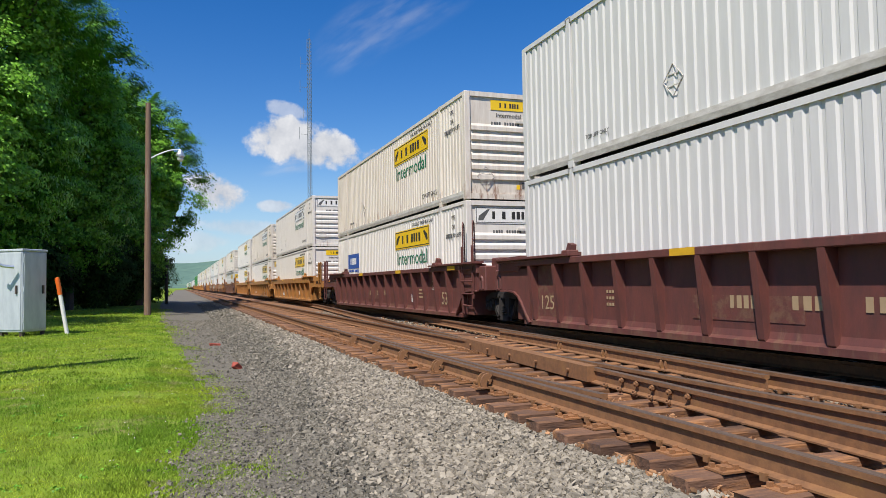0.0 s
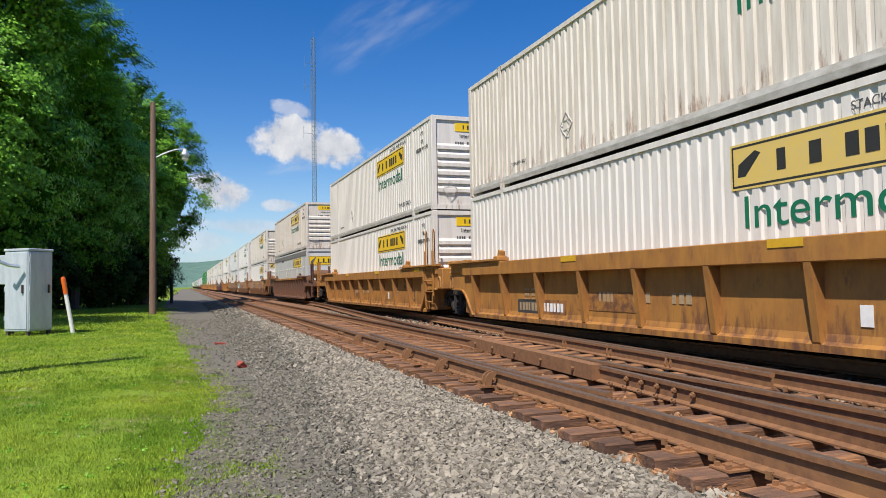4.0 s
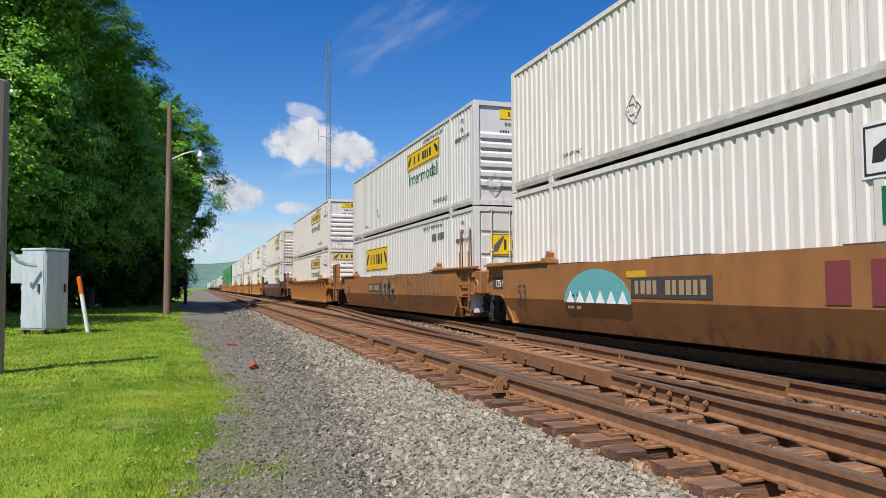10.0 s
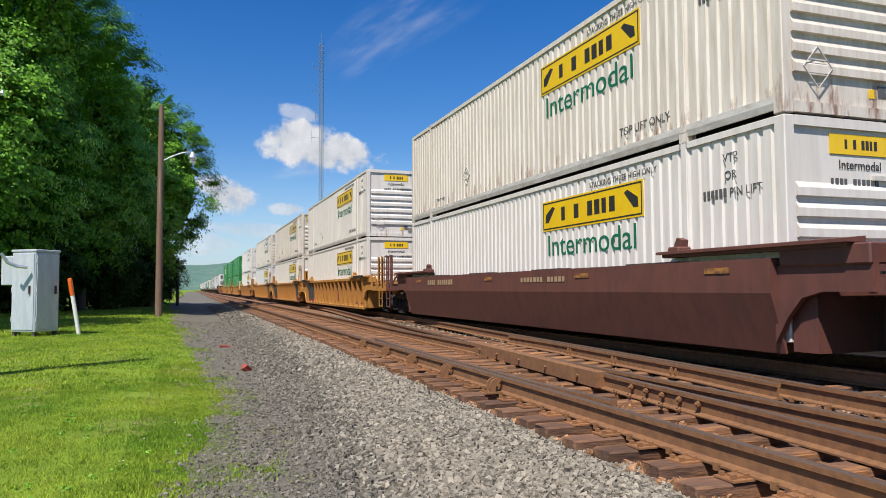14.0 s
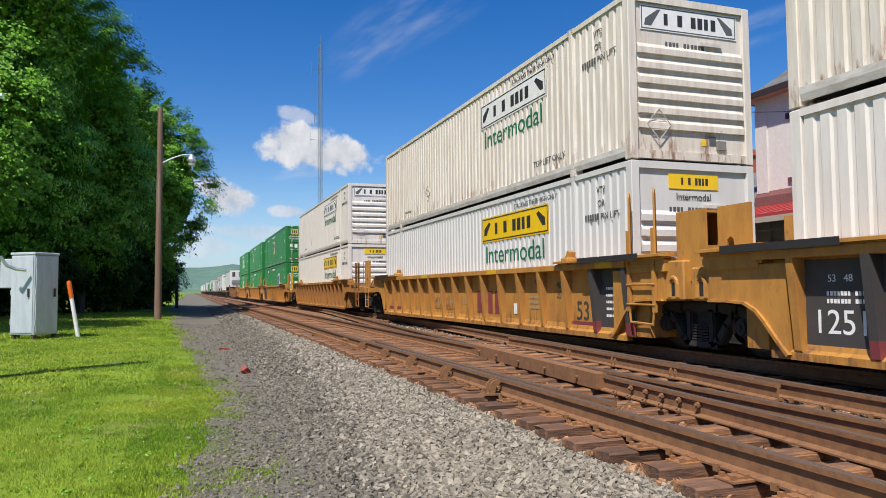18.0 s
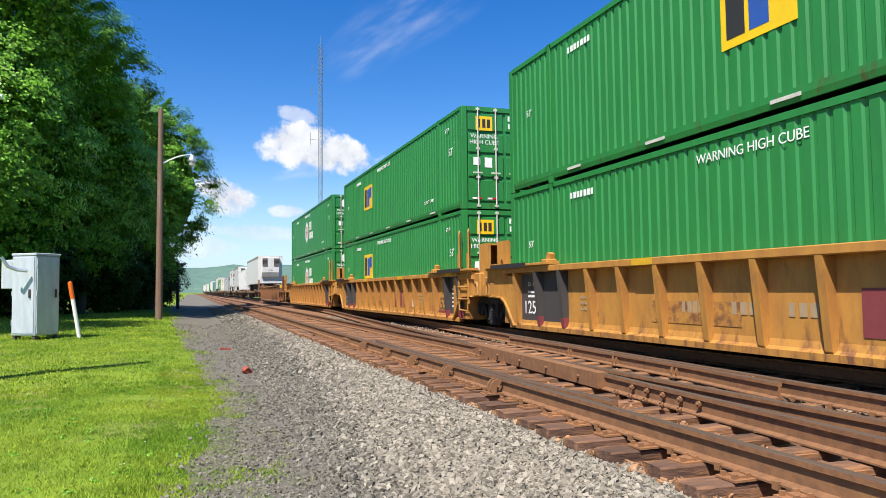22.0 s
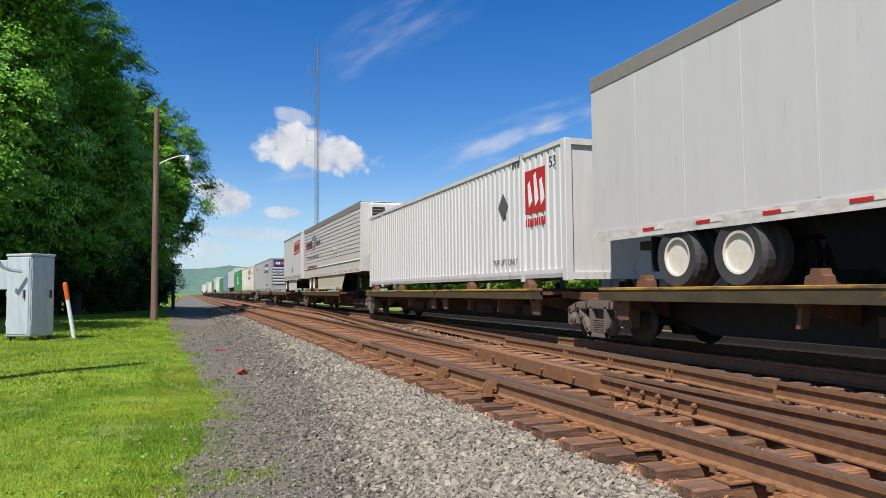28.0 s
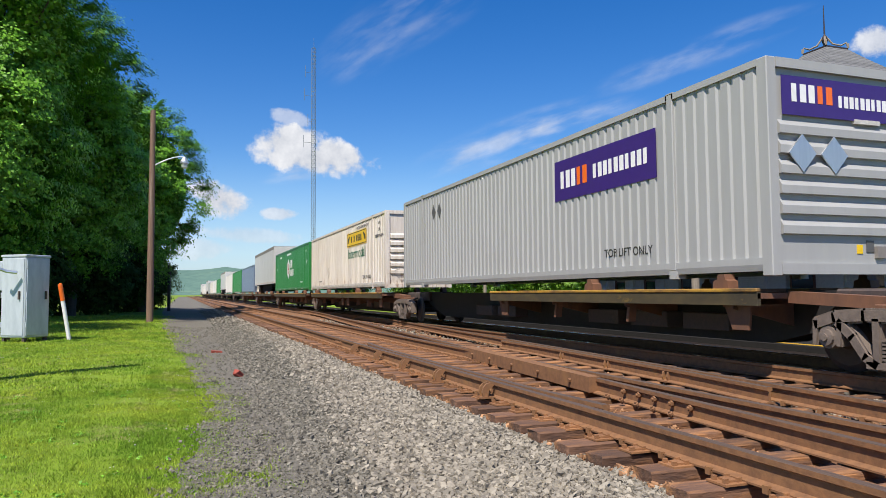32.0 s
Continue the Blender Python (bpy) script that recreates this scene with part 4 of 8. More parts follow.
def green_texts(c):
    """White stencils of the green containers, on the side and on the doors."""
    x = -CW / 2 + 0.014
    lettering("53'", 0.30, INK_WHITE, c, (x, 0.95, 1.65), SIDE)
    lettering("53'", 0.20, INK_WHITE, c, (x, CL - 1.0, 1.6), SIDE)
    lettering("VTP", 0.20, INK_WHITE, c, (x, 1.25, 2.35), SIDE)
    lettering("WARNING HIGH CUBE", 0.20, INK_WHITE, c, (x, 8.6, 2.5), SIDE)
    lettering("TOP LIFT ONLY", 0.14, INK_WHITE, c, (x, 3.0, 0.5), SIDE)
    bars("NUMBERS", 0.12, 0.9, INK_WHITE, c, (x, CL - 3.2, 2.45), SIDE)
    lettering("WARNING\nHIGH CUBE", 0.17, INK_WHITE, c, (-0.62, 0.012, 2.0), END)
    lettering("53'", 0.26, INK_WHITE, c, (0.75, 0.012, 1.62), END)
    bars("OWNER", 0.15, 0.5, INK_WHITE, c, (0.35, 0.012, 2.52), END)
    bars("NUMBER", 0.15, 0.62, INK_WHITE, c, (0.42, 0.012, 2.30), END)
    for q in (-0.85, -0.4, 0.4, 0.85):
        plate(0.14, 0.05, INK_WHITE, c, (q - 0.07, 0.014, 0.31), END, "reflector")
        plate(0.14, 0.05, REFLECTOR, c, (q + 0.07, 0.014, 0.31), END, "reflector")
    for q in (2.6, 5.2, 7.9, 10.6, 13.2):
        plate(0.5, 0.05, RAIL_GREY, c, (-CW / 2 - 0.002, q, 0.15), SIDE, "reflector")


def end_sign(c, back, ink, w=1.5, hgt=0.3, z=2.56, y=0.040, word="J B HUNT", sub=True):
    p = plate(w, hgt, back, c, (0.0, y, z), END, "sign_panel", 0.005)
    bars(word, hgt * 0.46, w * 0.56, ink, p, (0.02, -hgt * 0.23, 0.005), Matrix.Identity(4))
    if w > 1.6:
        bm = B()
        a, b, t = w / 2 - 0.02, hgt / 2 - 0.02, 0.018
        for q in (-1, 1):
            box(bm, -a, a, *sorted((q * b, q * (b - t))), 0.004, 0.008)
            box(bm, *sorted((q * a, q * (a - t))), -b + t, b - t, 0.004, 0.008)
        part("border", bm, INK_GREY, p)
        for q in (-1, 1):
            bm = B()
            prism(bm, [(q * (a - 0.06), -b * 0.7), (q * (a - 0.08), -b * 0.1), (q * (a - 0.34), b * 0.8), (q * (a - 0.40), b * 0.8), (q * (a - 0.20), -b * 0.7)], "z", 0.004, 0.007)
            part("scroll_mark", bm, INK_GREY, p)
    bars("UNIT NUMBER", 0.085, 0.85, INK_GREY, c, (-0.1, 0.04, 2.02), END)
    if sub:
        lettering("Intermodal", 0.17, ink, c, (0, y, z - hgt / 2 - 0.19), END)


PROTO = {}


def load(kind):
    """A container of a kind; the first is built, the next ones are copies."""
    if kind in PROTO:
        return copy_thing(PROTO[kind], pose(0, 0, 0))
    x = -CW / 2 + 0.018
    paint = {"n": (WHITE, "white"), "c": (WHITE_CLEAN, "clean white"), "d": (WHITE_DIRTY, "weathered rust-stained white")}
    if kind[:2] == "w_":
        mat, word = paint[kind[2]]
        style = kind[4:]
        if style == "yellow":
            c = container(mat, RAIL_GREY, label=word + " corrugated steel container with yellow side panel")
            sign(c, 4.85, 2.19, 3.6, 0.62, SIGN_YELLOW, INK)
            end_sign(c, SIGN_YELLOW, INK, 1.05, 0.27)
        elif style == "faded":
            c = container(mat, RAIL_GREY, label=word + " corrugated container with faded yellow side panel")
            sign(c, 4.85, 2.19, 3.6, 0.62, SIGN_FADED, INK)
            end_sign(c, SIGN_FADED, INK, 2.05, 0.44, 2.50, sub=False)
        elif style == "outline":
            c = container(mat, RAIL_GREY, label=word + " corrugated container with black-outlined white panel")
            sign(c, 4.85, 2.19, 3.6, 0.62, SIGN_WHITE, INK)
            end_sign(c, SIGN_WHITE, INK, 2.05, 0.44, 2.50, sub=False)
        elif style == "rear":
            c = container(mat, RAIL_GREY, end="doors", label=word + " corrugated container with yellow panel near its tail")
            sign(c, 11.42, 1.87, 3.75, 0.94, SIGN_YELLOW, INK)
            bars("JBHU NUMBER", 0.22, 1.2, INK_GREY, c, (x, 3.2, 2.16), SIDE)
            end_sign(c, SIGN_YELLOW, INK, 1.7, 0.6, 1.85, 0.0, sub=False)
        elif style == "blue":
            c = container(mat, RAIL_GREY, label=word + " corrugated container with small blue sign and yellow panel")
            sign(c, 4.85, 2.19, 3.6, 0.62, SIGN_YELLOW, INK)
            sign(c, 13.1, 1.72, 2.0, 0.62, INK_BLUE, INK_WHITE, "ULINE", False)
            bars("SHIPPING SUPPLY", 0.10, 1.9, INK_BLUE, c, (x, 13.1, 1.26), SIDE)
            end_sign(c, SIGN_WHITE, INK, 2.05, 0.44, 2.50, sub=False)
        if style != "rear":
            lettering("Intermodal", 0.62, INK_GREEN, c, (x, 4.85, 1.36), SIDE, wide=1.18)
        side_texts(c)
    elif kind == "plate":
        c = container(PALE, RAIL_GREY, end="flat", side="flat", end_mat=WHITE_CLEAN, label="smooth pale grey plate container with yellow panels")
        sign(c, 3.85, 2.14, 3.6, 0.60, SIGN_YELLOW, INK)
        end_sign(c, SIGN_YELLOW, INK, 2.2, 0.56, 2.18, 0.044, sub=False)
        bars("NUMBERS LINE", 0.10, 1.0, INK_GREY, c, (0.1, 0.045, 1.5), END)
        bars("NUMBER LINE", 0.13, 1.0, INK_GREY, c, (x, 11.2, 2.40), SIDE)
        bm = B()
        box(bm, -CW / 2 - 0.004, -CW / 2 + 0.03, 0.02, CL - 0.02, 2.53, 2.80)
        part("top_band", bm, BAND_DARK, c, "dark grey worn band under the top rail")
        for k in range(12):
            y = 0.52 + 1.255 * k
            bm = B()
            box(bm, x - 0.004, x + 0.01, y - 0.028, y + 0.028, 0.16, 2.53)
            for j in range(26):
                for q in (-0.018, 0.018):
                    box(bm, x - 0.008, x, y + q - 0.006, y + q + 0.006, 0.2 + j * 0.089, 0.212 + j * 0.089)
            part("seam", bm, PALE, c)
            bm = B()
            lathe(bm, [(0.06, 0), (0.06, 0.02), (0.03, 0.05)], 10, Matrix.Translation((x, y + 0.64, 1.81)) @ pose(0, 0, 0, 0, -90, 0))
            part("cap", bm, WHITE_CLEAN, c)
    elif kind[:3] == "emp":
        c = container(GREEN_PALE if kind == "emp_pale" else GREEN, GREEN, end="doors", end_mat=GREEN, label="green corrugated container with square white and yellow emblem")
        y, z, w, hh = (4.75, 1.62, 1.35, 1.10) if kind == "emp_low" else (8.35, 1.62, 1.35, 1.05) if kind == "emp_a" else (11.2, 1.70, 1.45, 1.0)
        green_texts(c)
        p = plate(w, hh, SIGN_WHITE if kind == "emp_low" else SIGN_YELLOW, c, (x, y, z), SIDE, "emblem", 0.004)
        bm = B()
        box(bm, -w * 0.42, -w * 0.16, -hh * 0.38, hh * 0.38, 0.003, 0.007)
        part("emblem_bar", bm, INK, p)
        bm = B()
        box(bm, -w * 0.10, w * 0.16, -hh * 0.38, hh * 0.34, 0.003, 0.007)
        box(bm, w * 0.16, w * 0.42, -hh * 0.05, hh * 0.38, 0.003, 0.008)
        part("emblem_bar", bm, INK_BLUE, p)
        pe = plate(0.5, 0.4, SIGN_YELLOW, c, (-0.62, 0.012, 2.42), END, "emblem", 0.006)
        bars("EMP", 0.24, 0.42, INK, pe, (0, -0.12, 0.005), Matrix.Identity(4))
    elif kind == "hub":
        c = container(GREEN, GREEN, end="doors", end_mat=GREEN, label="green corrugated container with white hexagon emblem")
        green_texts(c)
        bm = B()
        prism(bm, [(0.66 * math.sin(k * math.tau / 6), 0.70 * math.cos(k * math.tau / 6)) for k in range(6)], "z", -0.002, 0.004)
        p = part("emblem", bm, SIGN_WHITE, c, m=Matrix.Translation((x, 8.9, 1.55)) @ SIDE)
        bm = B()
        for q in (-0.30, -0.05, 0.20):
            box(bm, q, q + 0.10, -0.36, 0.36, 0.003, 0.007)
        box(bm, -0.22, 0.22, -0.05, 0.05, 0.003, 0.006)
        part("emblem_bar", bm, INK_RED, p)
        bars("HUB", 0.5, 0.95, INK_WHITE, c, (x, 7.5, 1.62), SIDE)
        bars("GROUP", 0.42, 1.5, INK_WHITE, c, (x, 7.2, 1.05), SIDE)
        bm = B()
        prism(bm, [(-0.62 + 0.2 * math.sin(k * math.tau / 6), 2.42 + 0.25 * math.cos(k * math.tau / 6)) for k in range(6)], "y", 0.008, 0.016)
        part("emblem", bm, SIGN_WHITE, c)
    elif kind == "rail_white":
        c = container(WHITE_CLEAN, WHITE_CLEAN, end="flat", pitch=0.27, label="white corrugated container with red square emblem", height_=2.85)
        p = plate(0.95, 0.95, INK_RED, c, (x, 1.35, 1.95), SIDE, "emblem", 0.004)
        bm = B()
        for q, r in ((-0.34, 0.18), (-0.05, 0.34), (0.22, 0.2)):
            prism(bm, [(q, r), (q + 0.10, r + 0.06), (q + 0.22, -0.2), (q + 0.05, -0.34)], "z", 0.003, 0.007)
        part("emblem_bar", bm, INK_WHITE, p)
        bars("INTERRAIL", 0.17, 0.95, INK_RED, c, (x, 1.35, 1.2), SIDE)
        bm = B()
        prism(bm, [(3.0, 1.45), (3.28, 1.78), (3.0, 2.1), (2.72, 1.78)], "x", x - 0.01, x)
        part("placard", bm, INK_GREY, c)
        lettering("TOP LIFT ONLY", 0.2, INK_GREY, c, (x, 2.95, 0.4), SIDE)
        lettering("53", 0.32, INK, c, (x, 0.55, 2.35), SIDE)
        bars("VTP", 0.14, 0.4, INK_GREY, c, (x, 2.3, 2.6), SIDE)
    elif kind == "silver":
        c = container(SILVER, SILVER, pitch=0.24, label="silver-grey corrugated container with purple panels", height_=2.86)
        p = plate(3.3, 0.80, INK_PURPLE, c, (x, 4.0, 2.02), SIDE, "sign_panel", 0.004)
        bars("FED", 0.34, 0.62, INK_WHITE, p, (-1.12, -0.17, 0.004), Matrix.Identity(4))
        bars("EX", 0.34, 0.42, INK_ORANGE, p, (-0.60, -0.17, 0.004), Matrix.Identity(4))
        bars("MULTIMODAL", 0.26, 1.7, INK_WHITE, p, (0.62, -0.13, 0.004), Matrix.Identity(4))
        p = plate(2.1, 0.52, INK_PURPLE, c, (0.0, 0.012, 2.36), END, "sign_panel", 0.005)
        bars("FED", 0.24, 0.44, INK_WHITE, p, (-0.68, -0.08, 0.005), Matrix.Identity(4))
        bars("EX", 0.24, 0.30, INK_ORANGE, p, (-0.30, -0.08, 0.005), Matrix.Identity(4))
        bars("MULTIMODAL", 0.16, 1.0, INK_WHITE, p, (0.42, -0.1, 0.005), Matrix.Identity(4))
        for q in (-0.75, -0.2):
            bm = B()
            prism(bm, [(q, 1.35), (q + 0.23, 1.6), (q, 1.85), (q - 0.23, 1.6)], "y", -0.02, 0.0)
            part("placard_holder", bm, ALUMINIUM, c)
        for y in (12.6, 13.1):
            bm = B()
            prism(bm, [(y, 2.0), (y + 0.16, 2.22), (y, 2.44), (y - 0.16, 2.22)], "x", x - 0.01, x)
            part("placard", bm, INK_GREY, c)
        lettering("TOP LIFT ONLY", 0.2, INK, c, (x, 3.2, 0.42), SIDE)
    else:
        mat, word = {"green": (GREEN, "green"), "slate": (BLUE_GREY, "slate blue"), "white": (WHITE, "white"), "grey": (SILVER, "silver-grey"), "cream": (WHITE_DIRTY, "cream")}[kind]
        c = container(mat, mat, label=word + " corrugated container on a flat spine car")
    PROTO[kind] = c
    return c


# ---- wheels and frames ----


def truck_parts(parent, y, iron=None):
    """A two-axle freight truck under a car, at y."""
    iron = iron or IRON
    t = part("truck", box(B(), -0.95, 0.95, y - 0.17, y + 0.17, 0.36, 0.62), iron, parent, "grimy cast steel truck")
    for sx in (-1, 1):
        a, b = sorted((sx * 0.89, sx * 1.06))
        bm = B()

        def arm(pts, w0, w1):
            """A cast arm along pts, thick in the middle of its section."""
            for i, (p, q) in enumerate(zip(pts, pts[1:])):
                d = Vector((q[0] - p[0], q[1] - p[1])).normalized()
                n_ = Vector((-d.y, d.x))
                h0, h1 = (w0 + (w1 - w0) * i / (len(pts) - 1)) / 2, (w0 + (w1 - w0) * (i + 1) / (len(pts) - 1)) / 2
                e = d * 0.02
                for k, inset in ((1.0, 0.03), (0.72, 0.0)):
                    prism(bm, [(p[0] - e.x + n_.x * h0 * k, p[1] - e.y + n_.y * h0 * k), (q[0] + e.x + n_.x * h1 * k, q[1] + e.y + n_.y * h1 * k),
                               (q[0] + e.x - n_.x * h1 * k, q[1] + e.y - n_.y * h1 * k), (p[0] - e.x - n_.x * h0 * k, p[1] - e.y - n_.y * h0 * k)], "x", a + inset, b - inset)

        arm([(y - 1.06, 0.60), (y - 0.80, 0.68), (y - 0.4, 0.71), (y + 0.4, 0.71), (y + 0.80, 0.68), (y + 1.06, 0.60)], 0.17, 0.17)
        for s in (-1, 1):
            arm([(y + s * 0.74, 0.62), (y + s * 0.56, 0.46), (y + s * 0.40, 0.24), (y + s * 0.26, 0.16)], 0.15, 0.13)
            arm([(y + s * 0.25, 0.66), (y + s * 0.25, 0.20)], 0.11, 0.11)
            arm([(y + s * 1.06, 0.62), (y + s * 1.08, 0.36)], 0.10, 0.07)
            arm([(y + s * 0.72, 0.60), (y + s * 0.74, 0.36)], 0.10, 0.07)
        arm([(y - 0.36, 0.155), (y + 0.36, 0.155)], 0.11, 0.11)
        # well cars take the iron darkened for shade, spine cars the dusty brown
        frame_iron = IRON_SHADED if iron is IRON_SHADED else DUSTY_IRON
        f = part("side_frame", bm, frame_iron, t)
        for k in range(3):
            bm = B()
            yy = y + (k - 1) * 0.13
            for j in range(6):
                box(bm, a + 0.01, b + 0.01 * sx, yy - 0.055, yy + 0.055, 0.215 + j * 0.042, 0.24 + j * 0.042)
            part("spring", bm, frame_iron, f)
        for s in (-1, 1):
            bm = B()
            lathe(bm, [(0.135, 0), (0.135, 0.13), (0.10, 0.135), (0.10, 0.17), (0.045, 0.18), (0.045, 0.20)], 14, Matrix.Translation((sx * 0.92, y + s * 0.89, 0.44)) @ pose(0, 0, 0, 0, sx * 90, 0))
            part("bearing_cap", bm, frame_iron, f)
    for s in (-1, 1):
        bm = B()
        m = Matrix.Translation((0, y + s * 0.89, 0.43)) @ pose(0, 0, 0, 0, 90, 0)
        rod(bm, (-0.72, y + s * 0.89, 0.43), (0.72, y + s * 0.89, 0.43), 0.085, 10)
        for sx in (-1, 1):
            z0 = sx * 0.72
            lathe(bm, [(0.13, z0 - 0.07), (0.15, z0 - 0.04), (0.34, z0 - 0.02), (0.42, z0 - 0.05 * sx - 0.02), (0.43, z0 + 0.06), (0.35, z0 + 0.06), (0.30, z0 + 0.02), (0.14, z0 + 0.03), (0.13, z0 + 0.06)], 28, m)
        part("wheelset", bm, WHEEL, t)
    return t


def ladder(parent, x, y, z0, z1, mat, along="y", width=0.42, name="ladder", steps=4):
    bm = B()
    for s in (-1, 1):
        p = (x, y + s * width / 2) if along == "y" else (x + s * width / 2, y)
        rod(bm, (*p, z0), (*p, z1), 0.022, 6)
    for i in range(steps):
        z = z0 + 0.04 + (z1 - z0 - 0.1) * i / max(1, steps - 1) if steps > 1 else z0
        a, b = ((x, y - width / 2, z), (x, y + width / 2, z)) if along == "y" else ((x - width / 2, y, z), (x + width / 2, y, z))
        rod(bm, a, b, 0.018, 6)
    return part(name, bm, mat, parent)


def grate(bm, x0, x1, y0, y1, z, step=0.09):
    y = y0
    while y < y1:
        box(bm, x0, x1, y, y + 0.018, z - 0.03, z)
        y += step
    for x in (x0, (x0 + x1) / 2, x1 - 0.02):
        box(bm, x, x + 0.02, y0, y1, z - 0.03, z)


def car_end(c, mat, kind, flip, brake, yellow):
    """The end of a well car beyond the load at y = 0, reaching to -y; flip turns it to the tail."""
    M = pose(0, CL, 0, rz=180) if flip else pose(0, 0, 0)
    reach = 1.66 if kind == "joint" else 3.3
    deck = 1.0
    bm = B()
    box(bm, -1.30, 1.30, -0.42, -0.04, 0.20, 1.28)
    prism(bm, [(-0.55, 0.75), (-0.55, 1.05), (-reach + 0.05, 1.05), (-reach + 0.05, 0.72)], "x", -0.34, 0.34)
    part("bolster", bm, mat, c, m=M)
    for sx in (-1, 1):
        a, b = sorted((sx * 1.20, sx * 1.48))
        bm = B()
        box(bm, a, b, -1.30 if kind != "joint" else -1.05, -0.02, 1.24, 1.48, 0.02)
        part("corner_cap", bm, YELLOW_PAINT if mat is RUST_OCHRE and sx < 0 else mat, c, m=M)
        bm = B()
        y1 = -1.30 if kind != "joint" else -1.05
        a, b = sorted((sx * 1.36, sx * 1.44))
        if kind == "joint":
            y1 = -0.98
            arch = [(0.42, 0.15), (0.24, 0.33), (0.06, 0.54), (-0.10, 0.69), (-0.30, 0.78), (-0.60, 0.80), (y1, 0.80)]
            prism(bm, arch + [(y1, 1.30), (0.42, 1.30)], "x", a, b)
            for p, q in zip(arch, arch[1:]):
                prism(bm, [p, q, (q[0] + 0.02, q[1] + 0.035), (p[0] + 0.03, p[1] + 0.03)], "x", *sorted((sx * 1.34, sx * 1.485)))
        else:
            prism(bm, [(0.1, 0.30), (-0.10, 0.62), (-0.32, 0.86), (-0.62, 0.94), (y1, 0.94), (y1, 1.26), (0.1, 1.26)], "x", a, b)
        part("end_web", bm, mat, c, m=M)
    if kind == "joint":
        tall = mat is OCHRE
        for sx in (-1, 1):
            # bearing box with its lifting eye
            bm = B()
            a, b = sorted((sx * 0.60, sx * 1.40))
            box(bm, a, b, -1.42, -0.93, 0.81, 1.42 if not flip else 1.30, 0.025)
            arm = part("bearing_arm", bm, mat, c, m=M)
            bm = B()
            pts = [(sx * 1.405, -1.18 + 0.09 * math.cos(k * math.pi / 6), 1.06 + 0.10 * math.sin(k * math.pi / 6)) for k in range(7)]
            pipe(bm, [(sx * 1.405, -1.09, 0.86)] + pts + [(sx * 1.405, -1.27, 0.86)], 0.035, 6)
            part("lifting_eye", bm, mat, arm)
            bm = B()
            box(bm, *sorted((sx * 1.395, sx * 1.402)), -1.23, -1.13, 0.88, 1.08)
            part("slot", bm, BLACK_STEEL, arm)
            if tall and not flip:
                # stanchion of plates, open towards the joint
                bm = B()
                box(bm, *sorted((sx * 0.84, sx * 0.88)), -1.78, -1.12, 1.10, 2.16)
                box(bm, *sorted((sx * 1.24, sx * 1.28)), -1.78, -1.12, 1.10, 2.16)
                box(bm, *sorted((sx * 0.88, sx * 1.24)), -1.18, -1.14, 1.10, 2.14)
                box(bm, *sorted((sx * 0.88, sx * 1.24)), -1.77, -1.18, 2.10, 2.14)
                box(bm, *sorted((sx * 0.88, sx * 1.24)), -1.76, -1.72, 1.10, 1.62)
                part("stanchion", bm, mat, c, m=M)
            elif tall:
                bm = B()
                prism(bm, [(-1.05, 1.58), (-0.88, 1.58), (-0.86, 1.68), (-0.80, 1.72), (-0.74, 1.68), (-0.72, 1.58), (-0.41, 1.58), (-0.41, 2.16), (-1.05, 2.16)], "x", *sorted((sx * 1.16, sx * 1.20)))
                box(bm, *sorted((sx * 0.86, sx * 1.16)), -1.05, -1.01, 1.58, 2.16)
                part("stanchion", bm, mat, c, m=M)
            elif not flip:
                bm = B()
                box(bm, *sorted((sx * 0.70, sx * 1.12)), -1.55, -1.15, 1.1, 1.62, 0.03)
                part("stanchion", bm, mat, c, m=M)
            # deck slab over the bearing
            bm = B()
            prism(bm, [(-1.08, 1.31), (-1.08, 1.40), (-0.85, 1.56), (0.05, 1.58), (0.05, 1.31)] if flip else [(-0.92, 1.30), (-0.92, 1.42), (0.05, 1.46), (0.05, 1.30)], "x", *sorted((sx * 0.62, sx * 1.46)))
            part("deck_slab", bm, mat, c, m=M)
        bm = B()
        box(bm, -0.9, 0.9, -1.66, -0.9, 0.72, 1.10, 0.03)
        part("articulation_casting", bm, IRON, c, m=M)
        if brake:
            for q in (-0.12, -0.80):
                bm = B()
                box(bm, -1.50, -1.45, q - 0.035, q + 0.035, 0.62, 1.95)
                pipe(bm, [(-1.47, q - 0.03, 1.5), (-1.47, q - 0.03, 2.5), (-1.45, q, 2.58), (-1.40, q + 0.04, 2.5), (-1.38, q + 0.06, 1.5)], 0.018, 6)
                part("ladder_rail", bm, mat, c, m=M)
            for z in (0.74, 1.06, 1.36):
                bm = B()
                rod(bm, (-1.50, -0.84, z), (-1.50, -0.08, z), 0.018, 6)
                part("rung", bm, mat, c, m=M)
            bm = B()
            pipe(bm, [(-1.48, -0.12, 0.7), (-1.48, -0.16, 0.45), (-1.48, -0.76, 0.43), (-1.48, -0.80, 0.7)], 0.022, 6)
            part("stirrup", bm, mat, c, m=M)
        return
    bm = B()
    grate(bm, -1.35, 1.35, -2.88, -1.30, 1.16)
    part("walkway", bm, BLACK_STEEL if not yellow else IRON, c, m=M)
    bm = B()
    box(bm, -1.42, 1.42, -3.02, -2.88, 0.90, 1.18, 0.015)
    box(bm, -1.40, -1.30, -2.9, -1.2, 0.92, 1.10)
    box(bm, 1.30, 1.40, -2.9, -1.2, 0.92, 1.10)
    box(bm, -1.30, 1.30, -2.9, -0.5, 0.99, 1.05)
    part("end_sill", bm, mat, c, m=M)
    bm = B()
    box(bm, -0.22, 0.22, -3.15, -2.4, 0.62, 0.98, 0.03)
